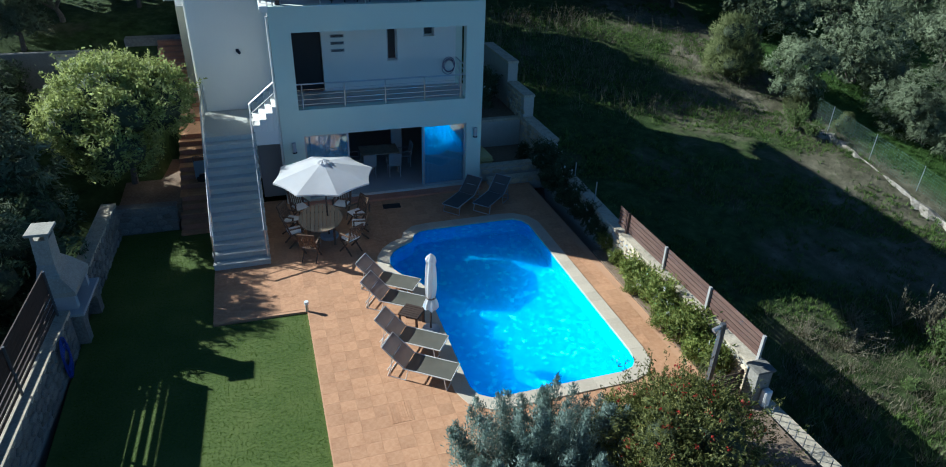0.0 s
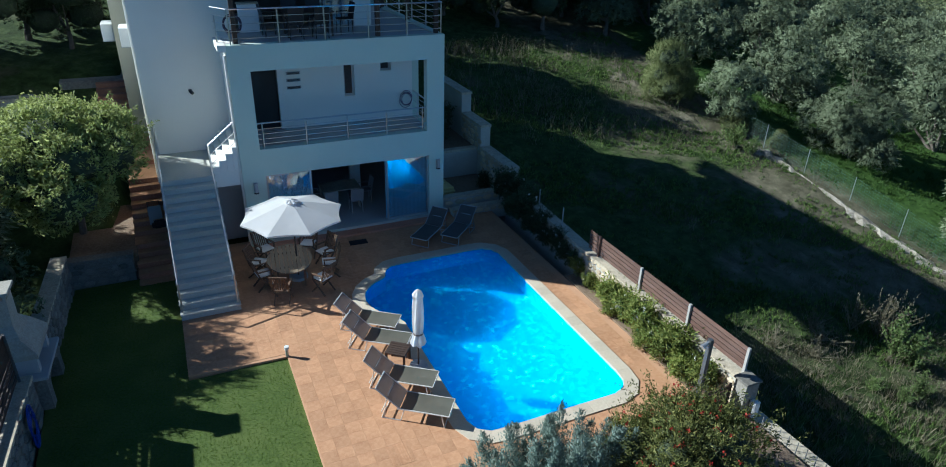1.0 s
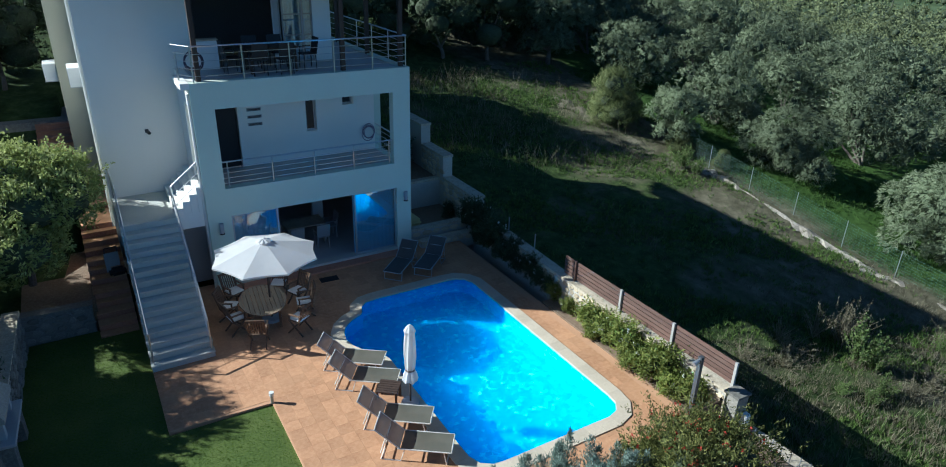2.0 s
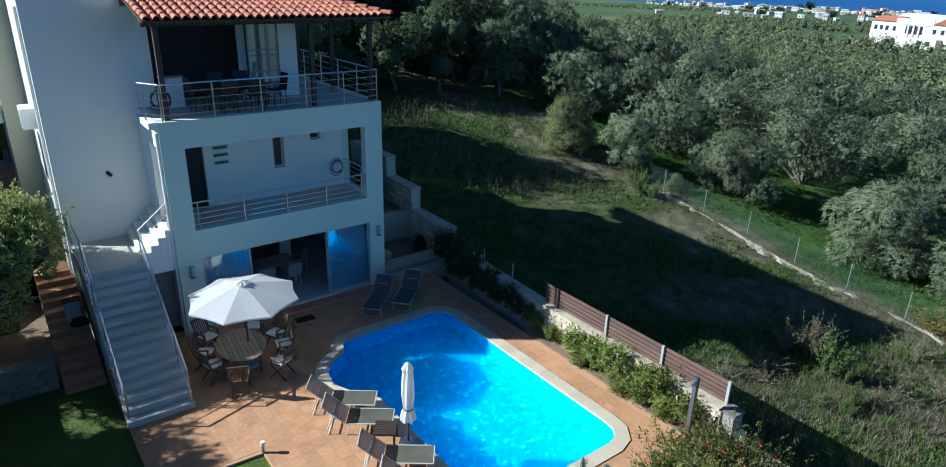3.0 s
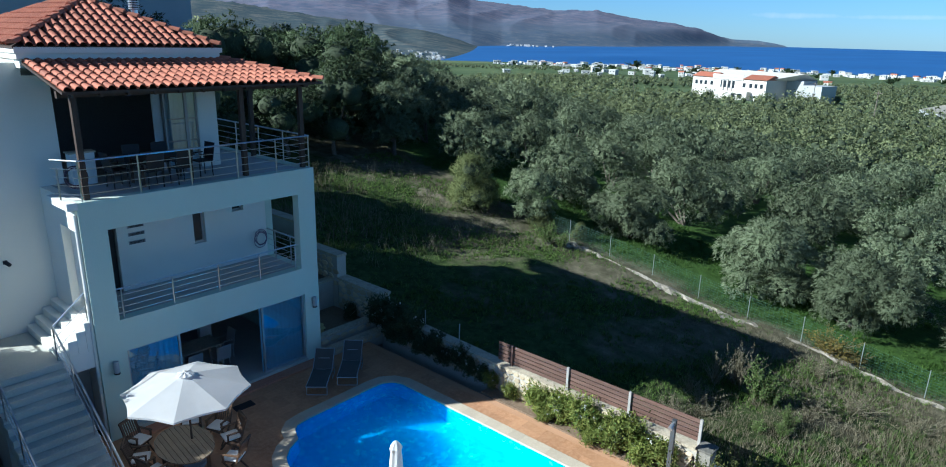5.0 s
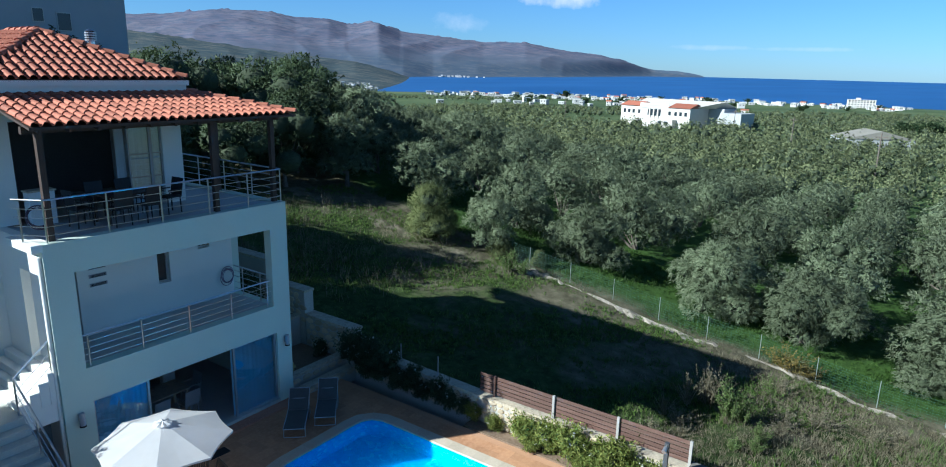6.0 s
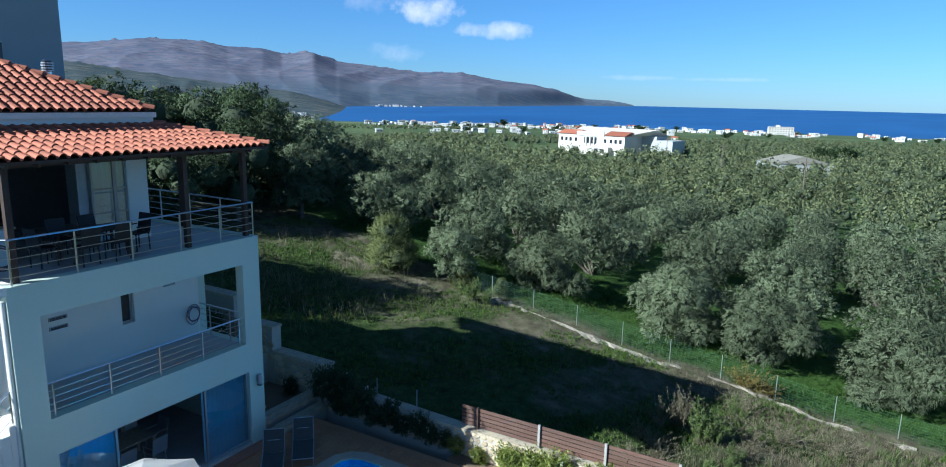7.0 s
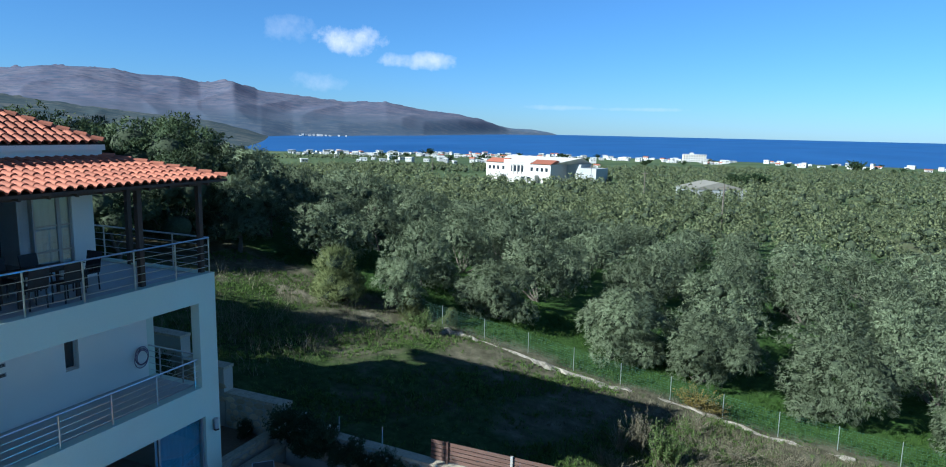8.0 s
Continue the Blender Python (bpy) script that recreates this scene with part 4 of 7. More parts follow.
for i in range(11):
    x = 0.6 + i * 0.62
    yend, zend = 23.0, 9.56
    if x > UX:
        f = (EX1 - x) / (EX1 - UX)
        yend, zend = EY0 + (UY - EY0) * f, EZ + (UZ - EZ) * f - 0.1
    ob = part("rafter", beam(bmesh.new(), (x, EY0 + 0.05, EZ - 0.1), (x, yend, zend), 0.06, 0.09), WOOD_DARK, canopy)
    ob.matrix_parent_inverse = canopy.matrix_world.inverted()

# upper hipped roof with its white cornice
VX0, VX1, VY0, VY1, VZ, AZ = 0.2, 5.47, 22.78, 30.0, 10.02, 11.2
hpart("cornice", boxes((0.35, 22.95, 9.5, 5.40, 30.0, 9.72), (0.27, 22.85, 9.72, 5.48, 30.0, 9.86), (0.22, 22.78, 9.86, 5.53, 30.0, 10.0)), WHITE_RENDER, "white moulded cornice under the upper roof")
up = local_roof("upper_roof", "hipped terracotta barrel-tile roof")
MX, MY = (VX0 + VX1) / 2, VY0 + (VX1 - VX0) / 2
MY2 = VY1 - (VX1 - VX0) / 2
roof_plate(up, [(VX0, VY0, VZ), (VX1, VY0, VZ), (MX, MY, AZ)])
roof_plate(up, [(VX1, VY0, VZ), (VX1, VY1, VZ), (MX, MY2, AZ), (MX, MY, AZ)])
roof_plate(up, [(VX0, VY1, VZ), (VX0, VY0, VZ), (MX, MY, AZ), (MX, MY2, AZ)])
roof_plate(up, [(VX0, VY1, VZ), (VX1, VY1, VZ), (MX, MY2, AZ)])
hw = (VX1 - VX0) / 2
sl = Vector((0, hw, AZ - VZ))
tiled_slope(up, (VX0, VY0, VZ), (VX1, VY0, VZ), sl, sl.length, hw / sl.length, hw / sl.length)
tiled_slope(up, (VX1, VY0, VZ), (VX1, VY1, VZ), Vector((-hw, 0, AZ - VZ)), sl.length, hw / sl.length, hw / sl.length, singly=False)
tiled_slope(up, (VX0, VY1, VZ), (VX0, VY0, VZ), Vector((hw, 0, AZ - VZ)), sl.length, hw / sl.length, hw / sl.length, singly=False)
for a in ((VX0, VY0, VZ + 0.04), (VX1, VY0, VZ + 0.04)):
    ridge_line(up, a, (MX, MY, AZ + 0.04))
ridge_line(up, (MX, MY, AZ + 0.03), (MX, MY2, AZ + 0.03))

# ---- boundary walls ----
def rubble_wall(name, a, b, z0, za, zb, thick, label, cap=0.09, caps=True, core=None, top=None):
    """A dry-looking stone wall from a to b (plan points), its top running from za to zb, with a flat cap."""
    a, b = Vector((*a, 0)), Vector((*b, 0))
    d = (b - a)
    n = Vector((-d.y, d.x, 0)).normalized() * thick / 2
    w = tagged(new(name), label, kind="structure")
    bm = bmesh.new()
    def slab(n2, zl, ztop_a, ztop_b, ext):
        e = d.normalized() * ext
        lo = [bm.verts.new(p + Vector((0, 0, zl if isinstance(zl, float) else zl[i // 2 % 2]))) for i, p in enumerate((a - e - n2, a - e + n2, b + e + n2, b + e - n2))]
        hi = [bm.verts.new(p + Vector((0, 0, z))) for p, z in ((a - e - n2, ztop_a), (a - e + n2, ztop_a), (b + e + n2, ztop_b), (b + e - n2, ztop_b))]
        bm.faces.new(hi), bm.faces.new(lo[::-1])
        for i in range(4):
            bm.faces.new((lo[i], lo[(i + 1) % 4], hi[(i + 1) % 4], hi[i]))
        bmesh.ops.recalc_face_normals(bm, faces=bm.faces)
    slab(n, float(z0), za - cap, zb - cap, 0.0)
    part("core", bm, core or MORTAR, w)
    if caps:
        bm = bmesh.new()
        slab(n * 1.12, (za - cap, zb - cap), za, zb, 0.03)
        part("cap", bm, top or STONE_CAP, w)
    return w


wall_east = rubble_wall("wall_east", (9.75, 15.1), (9.75, 8.75), -1.6, 0.92, 0.86, 0.36, "cream limestone garden wall under the timber fence")
wall_east_far = rubble_wall("wall_east_upper", (9.9, 20.6), (9.78, 15.1), -0.9, 0.98, 0.86, 0.34, "shaded stone garden wall behind climbing roses")
rubble_wall("wall_step", (9.92, 20.66), (9.92, 23.1), -0.8, 1.60, 1.60, 0.42, "stepped stone boundary wall")
rubble_wall("wall_step_middle", (9.92, 23.14), (9.92, 25.0), -0.3, 2.48, 2.48, 0.42, "stepped stone boundary wall")
rubble_wall("wall_step_upper", (9.92, 25.04), (9.92, 28.2), 0.2, 3.30, 3.30, 0.42, "stepped stone boundary wall")
rubble_wall("wall_bed", (7.25, 21.2), (9.7, 21.2), -0.3, 0.60, 0.60, 0.26, "stone retaining wall of the raised bed")
rubble_wall("wall_bed_front", (7.5, 20.75), (9.7, 20.75), -0.3, 0.27, 0.27, 0.3, "low stone ledge in front of the raised bed")
rubble_wall("wall_bed_rear", (7.25, 23.53), (9.7, 23.53), -0.3, 1.5, 1.5, 0.26, "low stone wall at the rear of the raised bed")
wall_west = rubble_wall("wall_west", (-5.35, 9.0), (-5.10, 14.70), -0.9, 1.0, 1.0, 0.36, "shaded rubble-stone garden wall with a pale top", core=SHADED_MORTAR)
wall_west_far = rubble_wall("wall_west_far", (-5.02, 16.42), (-4.85, 20.3), -0.9, 1.0, 1.0, 0.36, "shaded rubble-stone garden wall beyond the barbecue", core=SHADED_MORTAR)
rubble_wall("wall_north", (-4.7, 20.4), (-3.0, 20.3), -0.5, 0.8, 0.8, 0.3, "low stone wall under the round tree", core=SHADED_MORTAR, top=SHADED_STONE)

# red steps along the villa's west side
red = tagged(new("steps_west"), "long flight of terracotta-tiled garden steps", kind="structure")
noses = (19.69, 20.02, 20.41, 20.77, 21.06, 21.64, 22.01, 22.28, 22.68, 22.98, 23.35, 23.6, 24.92, 26.02, 27.49)
for i, (y, y1) in enumerate(zip(noses[:-1], noses[1:])):
    z = 0.165 * i
    part("step", boxes((-2.92, y, z - 0.6, -1.96, y1 + 0.01, z - 0.03)), STEP_RED, red)
    part("tread", boxes((-2.93, y - 0.02, z - 0.029, -1.955, y1 - 0.025, z), bevel=0.006), TERRA, red)
for i in range(9):
    z, y = 2.31 + 0.165 * i, 27.3 + 0.29 * i
    part("step", boxes((-3.75, y, z - 0.6, -2.645, y + 0.30, z - 0.03)), STEP_RED, red)
    part("tread", boxes((-3.76, y - 0.02, z - 0.029, -2.645, y + 0.265, z), bevel=0.006), STEP_RED, red)
setting("path_upper", boxes((-5.0, 29.9, 2.6, -2.66, 32.6, 3.70)), SHADED_STONE, "paved landing above the red steps")

setting("wall_garden_upper", boxes((-10.5, 26.9, 1.2, -5.45, 27.15, 4.02), bevel=0.02), SHADED_MORTAR, "plain grey retaining wall behind the round tree")

# ---- trees and shrubs ----
rng = np.random.default_rng(11)


def sprigs(centres, outward, count, length, width, rng, droop=0.2, spread=0.8):
    """Leaf blades: `count` diamonds round each centre, pointing outward with spread. Returns corners for quads_mesh."""
    n = len(centres) * count
    c = np.repeat(centres, count, 0) + rng.normal(0, length * 0.55, (n, 3))
    d = np.repeat(outward, count, 0) + rng.normal(0, spread, (n, 3))
    d[:, 2] -= droop
    d /= np.linalg.norm(d, axis=1, keepdims=True) + 1e-9
    s = np.cross(d, rng.normal(0, 1, (n, 3)))
    s /= np.linalg.norm(s, axis=1, keepdims=True) + 1e-9
    k = rng.uniform(0.7, 1.3, (n, 1))
    a, b = c - d * length * 0.5 * k, c + d * length * 0.5 * k
    m = c + d * length * 0.05
    w = s * width * 0.5 * k
    return np.stack([a, m + w, b, m - w], 1).reshape(-1, 3)


def blades(centres, outward, count, length, width, rng, droop=0.2, spread=0.5, form=0.75):
    """Narrow leaves, one triangle each, in brush-like tufts: all leaves of a tuft point much the same way.
    Returns the corners and, for each corner, a normal that follows the crown's form."""
    n = len(centres) * count
    tuft = outward + rng.normal(0, spread, outward.shape)
    tuft[:, 2] -= droop
    d = np.repeat(tuft, count, 0) + rng.normal(0, 0.35, (n, 3))
    d /= np.linalg.norm(d, axis=1, keepdims=True) + 1e-9
    c = np.repeat(centres, count, 0) + rng.normal(0, length * 0.42, (n, 3))
    o = np.repeat(outward, count, 0)
    s = np.cross(d, rng.normal(0, 1, (n, 3)))
    s /= np.linalg.norm(s, axis=1, keepdims=True) + 1e-9
    flip = (np.einsum("ij,ij->i", np.cross(s, d), o) < 0)[:, None]
    s = np.where(flip, -s, s)
    k = rng.uniform(0.7, 1.3, (n, 1))
    a = c - d * length * 0.5 * k
    w = s * width * 0.5 * k
    tri = np.stack([a - w, a + w, c + d * length * 0.5 * k], 1).reshape(-1, 3)
    face = np.cross(s, d)
    nor = form * o + 0.45 * face
    nor /= np.linalg.norm(nor, axis=1, keepdims=True) + 1e-9
    return tri, np.repeat(nor, 3, 0)


def lobes_of(rng, radius, height, count, base, clump=1.0):
    out = []
    for i in range(count):
        a = 2 * math.pi * (i + rng.uniform(0, 0.6)) / count
        rr = radius * rng.uniform(0.25, 0.62) * (1 if clump == 1.0 else 1.22)
        out.append((rr * math.cos(a), rr * math.sin(a), base + height * rng.uniform(0.16, 0.72), radius * rng.uniform(0.38, 0.55) * clump))
    out.append((0, 0, base + height * 0.62, radius * 0.6))
    return out


def crown_points(rng, lobes, n, squash=0.85):
    w = np.array([l[3] ** 2 for l in lobes])
    pick = rng.choice(len(lobes), n, p=w / w.sum())
    d = rng.normal(0, 1, (n, 3))
    d /= np.linalg.norm(d, axis=1, keepdims=True)
    low = d[:, 2] < -0.7
    d[low, 2] *= -1
    L = np.array(lobes)[pick]
    r = L[:, 3:4] * (1 - np.abs(rng.normal(0, 0.13, (n, 1)))) * (1 + 0.10 * np.sin(9 * d[:, :1] + 7 * d[:, 1:2] + L[:, :1] * 5))
    p = L[:, :3] + d * r * np.array([1, 1, squash])
    return p, d


def core_mesh(bm, lobes, k, rng, squash=0.85):
    for x, y, z, r in lobes:
        vs = bmesh.ops.create_icosphere(bm, subdivisions=2, radius=r * k)["verts"]
        for v in vs:
            v.co *= 1 + 0.16 * noise.noise(v.co * (2.2 / r) + Vector((x, y, z)))
            v.co = Vector((v.co.x + x, v.co.y + y, v.co.z * squash + z))


def trunk_mesh(rng, height, radius, lobes):
    bm = bmesh.new()
    lean = Vector((rng.uniform(-0.15, 0.15), rng.uniform(-0.15, 0.15), 1)) * height
    pts = [Vector((0, 0, -0.25)), lean * 0.4 + Vector((rng.uniform(-.1, .1), rng.uniform(-.1, .1), 0)), lean]
    bar(bm, pts[0], pts[1], radius, 8, radius * 0.8)
    bar(bm, pts[1], pts[2], radius * 0.8, 8, radius * 0.6)
    for x, y, z, r in lobes[:6]:
        bar(bm, pts[2] - Vector((0, 0, 0.1)), Vector((x, y, z)) * 0.9 + pts[2] * 0.1, radius * 0.5, 6, radius * 0.12)
    return bm


def tree_proto(name, leaf, seed, radius, height, trunk, sprig, per, length, width, lobe_n=7, core=0.80, label="", category="tree", group="", squash=0.85, droop=0.2, spread=0.8, trunk_r=0.16, clump=1.0, form=0.75):
    r = np.random.default_rng(seed)
    lobes = lobes_of(r, radius, height - trunk, lobe_n, trunk, clump)
    t = new(name)
    tagged(t, label, category, group)
    if trunk > 0:
        part("trunk", trunk_mesh(r, trunk + 0.3, trunk_r, lobes), BARK, t, "gnarled grey trunk")
    p, d = crown_points(r, lobes, sprig, squash)
    d[:, 2] += 0.15
    leaves, normals = blades(p, d, per, length, width, r, droop, spread, form)
    bm = bmesh.new()
    core_mesh(bm, lobes, core, r, squash)
    tris = np.array([[v.co[:] for v in f.verts] for f in bm.faces]).reshape(-1, 3)
    core_n = np.array([[v.normal[:] for v in f.verts] for f in bm.faces]).reshape(-1, 3)
    bm.free()
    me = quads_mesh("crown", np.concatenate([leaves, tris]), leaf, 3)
    me.materials.append(CROWN_SHADE)
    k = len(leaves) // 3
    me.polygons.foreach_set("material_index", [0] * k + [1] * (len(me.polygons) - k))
    me.polygons.foreach_set("use_smooth", [True] * len(me.polygons))
    if len(me.vertices) == len(normals) + len(core_n):
        me.normals_split_custom_set_from_vertices(np.concatenate([normals, core_n]).tolist())
    crown = new("crown", me)
    crown.parent = t
    return t


near_olives = [tree_proto("olive_tree", OLIVE, 20 + i, 3.0, 4.8, 0.3, 3300, 13, 0.15, 0.036, lobe_n=17, core=0.24, form=1.05, droop=0.6, spread=0.4, clump=0.72, label="grey-green olive tree in the grove beyond the fence", group="olive grove") for i in range(4)]
mid_olives = [tree_proto("olive_tree", OLIVE, 40 + i, 2.95, 4.7, 0.3, 1900, 8, 0.15, 0.052, lobe_n=16, core=0.24, form=1.05, droop=0.45, spread=0.45, clump=0.74, label="grey-green olive tree in the dense grove", group="olive grove") for i in range(3)]
back_olives = [tree_proto("olive_tree", OLIVE, 50 + i, 2.95, 4.7, 0.3, 1100, 6, 0.175, 0.08, lobe_n=16, core=0.26, form=1.1, droop=0.45, spread=0.45, clump=0.74, label="grey-green olive tree in the dense grove", group="olive grove") for i in range(3)]
plant_rng = random.Random(7)


def plant(protos, x, y, s, used=set()):
    proto = protos[plant_rng.randrange(len(protos))]
    m = pose(x, y, float(land(x, y)) - 0.75 * s, 0, 0, plant_rng.uniform(0, 360))
    if proto.name not in used:
        used.add(proto.name)
        proto.matrix_world = m
        proto.scale = (s, s, s * plant_rng.uniform(0.9, 1.1))
        return proto
    ob = copy_thing(proto, m)
    ob.scale = (s, s, s * plant_rng.uniform(0.9, 1.1))
    return ob


for iy in range(-3, 22):
    for ix in range(0, 21):
        x = 27.7 + ix * 5.8 + (iy % 2) * 1.3 + plant_rng.uniform(-0.8, 0.8)
        y = -14 + iy * 5.6 + plant_rng.uniform(-0.8, 0.8)
        r = math.hypot(x + 4, y - 3)
        az = math.degrees(math.atan2(y - 3, x + 4))
        edge = 26.7 if y < 26 else 26.7 - (y - 26) * 0.2
        if x < edge or r > 84 or az > 74 or az < -14:
            continue
        plant(near_olives if r < 36 else mid_olives if r < 54 else back_olives, x, y, plant_rng.uniform(0.84, 1.1))

# ---- pieces of the villa: doors, windows, lamps ----
def glazed_leaf(name, x0, x1, z0, z1, y, parent, glass, rails=(), frame=ALU, w=0.06):
    """A glazed frame in the plane y: four frame pieces, optional cross rails and the pane."""
    f = new(name)
    f.parent = parent
    f.matrix_parent_inverse = parent.matrix_world.inverted()
    for r in ((x0, y - 0.03, z0, x0 + w, y + 0.03, z1), (x1 - w, y - 0.03, z0, x1, y + 0.03, z1), (x0 + w, y - 0.03, z0, x1 - w, y + 0.03, z0 + w), (x0 + w, y - 0.03, z1 - w, x1 - w, y + 0.03, z1)):
        part("frame", boxes(r), frame, f)
    for z in rails:
        part("rail", boxes((x0 + w, y - 0.02, z - 0.02, x1 - w, y + 0.02, z + 0.02)), frame, f)
    p = part("pane", boxes((x0 + w, y - 0.004, z0 + w, x1 - w, y + 0.004, z1 - w)), glass, f)
    p.visible_shadow = False
    return f


glazed_leaf("sliding_door", DX0, 2.58, DZ0, DZ1, FY + 0.12, house, COATED_PALE)
glazed_leaf("sliding_door", 5.12, DX1, DZ0, DZ1, FY + 0.12, house, COATED)
for a, b in ((3.9, 4.56), (4.56, 4.9)):
    glazed_leaf("terrace_door", a, b, 6.46, 8.98, 23.42, house, COATED_PALE, (7.3, 7.95), GALV_PALE, 0.045)
glazed_leaf("slot_window", SX0, SX1, SZ0, SZ1, 23.5, house, WINDOW_DARK)
glazed_leaf("small_window", 5.75, 6.15, 4.85, 5.25, 23.5, house, WINDOW_DARK)
for z in (5.0, 4.76, 4.51):
    v = hpart("vent", boxes((2.46, 23.325, z - 0.05, 2.93, 23.349, z + 0.05)), GREY_RENDER, "grey wall vent")
    for k in range(3):
        bm = boxes((2.49, 23.31, z - 0.035 + k * 0.026, 2.90, 23.326, z - 0.021 + k * 0.026))
        part("louvre", bm, BLACK, v)
# black sheet stands in for the unlit room behind the doorway
hpart("balcony_door", boxes((1.02, 23.5, 3.1, 2.14, 23.55, 5.44)), BLACK, "black sheet for the darkness in the open doorway")
def curtain(x0, x1, z0, z1, y, material=FABRIC_WHITE):
    bm = bmesh.new()
    n = int((x1 - x0) / 0.045)
    rows = [[bm.verts.new((x0 + (x1 - x0) * i / n, y + 0.008 * math.sin(i * 1.9) + 0.006 * math.sin(i * 0.7), z)) for i in range(n + 1)] for z in (z0, z1)]
    for i in range(n):
        bm.faces.new((rows[0][i], rows[0][i + 1], rows[1][i + 1], rows[1][i]))
    hpart("curtain", bm, material, "pale curtain behind the glass")


curtain(DX0 + 0.05, 2.55, DZ0, DZ1, FY + 0.21, BLUE_BLIND)
curtain(5.1, DX1 - 0.05, DZ0, DZ1, FY + 0.21, BLUE_BLIND)
curtain(3.98, 4.86, 6.46, 8.95, 23.50)
curtain(3.62, 3.88, 6.46, 8.95, 23.54)
hpart("gutter_pipe", bar(bmesh.new(), (BX0 - 0.04, FY + 0.1, 0.02), (BX0 - 0.04, FY + 0.1, 6.2), 0.045, 10), WHITE_RENDER, "white downpipe")
hpart("terrace_edge", boxes((BX0 - 0.22, FY - 0.03, TOPZ - 0.16, BX0 + 0.02, 22.2, TOPZ + 0.02), bevel=0.01), WHITE_RENDER, "sunlit white slab edge")


def wall_lamp(x, y, z, turn=0):
    t = thing("wall_lamp", x, y, z, "small grey up-and-down lamp on the villa wall", "lamp", "wall lamps", turn)
    part("bracket", boxes((-0.05, -0.02, -0.1, 0.05, 0.0, 0.1)), ALU, t)
    part("shade", bar(bmesh.new(), (0, -0.09, -0.17), (0, -0.09, 0.14), 0.065, 14), GREY_RENDER, t)
    part("bulb_cap", bar(bmesh.new(), (0, -0.09, -0.21), (0, -0.09, -0.18), 0.075, 14), BLACK, t)


wall_lamp(6.96, FY, 2.12)
wall_lamp(0.79, FY, 2.12)
spot = thing("wall_spotlight", -0.585, 23.35, 4.67, "small black spotlight on the blank wall", "lamp")
part("mount", boxes((-0.05, -0.03, -0.05, 0.05, 0.0, 0.05)), BLACK, spot)
part("head", bar(bmesh.new(), (0, -0.04, 0), (0.06, -0.15, -0.06), 0.05, 10), BLACK, spot)


def hose_coil(x, y, z, r, material, label, tilt, tall=1.0, turns=5, thick=0.014, loose=0.0):
    t = thing("garden_hose", x, y, z, label, "hose")
    bm = bmesh.new()
    for k in range(turns):
        ring(bm, (0.01 * (k % 2) + loose * ((k * 7) % 5 - 2), 0, 0.016 * (k - turns // 2) * (1 - loose * 20) + loose * ((k * 3) % 5 - 2)), r - 0.018 * (k % 3), thick, 26, 6, tilt)
    for v in bm.verts:
        v.co.z *= tall
    part("coil", bm, material, t, smooth=True)
    part("hook", boxes((-0.02, 0.0, r * tall - 0.05, 0.02, 0.08, r * tall - 0.015)), ALU, t)


hose_coil(6.68, 23.27, 3.78, 0.23, GREY_HOSE, "thin mauve-grey hose hung in a loose coil on the balcony wall", Matrix.Rotation(radians(90), 4, "X"), 1.15, 4, 0.011, 0.014)
hose_coil(0.80, 21.7, 6.95, 0.26, DARK_HOSE, "dark hose coiled on the roof terrace", Matrix.Rotation(radians(70), 4, "X"))
hose_coil(-4.86, 13.55, 0.52, 0.25, BLUE_HOSE, "bright blue hose hung in a long hank on the stone wall", Matrix.Rotation(radians(90), 4, "Y"), 1.5, 13)


def air_conditioner(x, y, z):
    t = thing("air_conditioner", x, y, z, "white outdoor air-conditioning unit on a wall bracket", "air conditioner", "air conditioners")
    part("case", boxes((-0.38, -0.42, 0.0, 0.0, 0.42, 0.58), bevel=0.02), PLASTIC_WHITE, t)
    bm = bmesh.new()
    for k in range(4):
        ring(bm, (-0.385, -0.08, 0.29), 0.06 + 0.055 * k, 0.007, 20, 5, Matrix.Rotation(radians(90), 4, "Y"))
    part("fan_grille", bm, GREY_RENDER, t)
    for y0 in (-0.3, 0.3):
        part("bracket", boxes((-0.4, y0 - 0.02, -0.04, 0.0, y0 + 0.02, -0.005)), ALU, t)


air_conditioner(-1.96, 25.0, 5.9)
air_conditioner(-2.65, 28.1, 5.55)
hpart("drain_pipe", bar(bmesh.new(), (-1.99, 23.6, 1.0), (-1.99, 23.6, 9.3), 0.05, 10), WHITE_RENDER, "white downpipe")


# ---- stair rails ----
def sloped_rail(name, pts, top, mids, label, posts):
    r = thing(name, 0, 0, 0, label, "railing", "steel railings of the villa")
    pts = [Vector(p) for p in pts]
    up = Vector((0, 0, 1))
    for a, b in zip(pts[:-1], pts[1:]):
        part("handrail", bar(bmesh.new(), a + up * top, b + up * top, 0.024, 8), STEEL, r)
        for h in mids:
            part("wire", bar(bmesh.new(), a + up * h, b + up * h, 0.010, 6), STEEL, r)
    for p in posts:
        part("post", bar(bmesh.new(), p, (p[0], p[1], p[2] + top), 0.022, 8), STEEL, r)


def on_stair(y):
    return LZ * (y - SY0 + 0.15) / (SY1 - SY0)


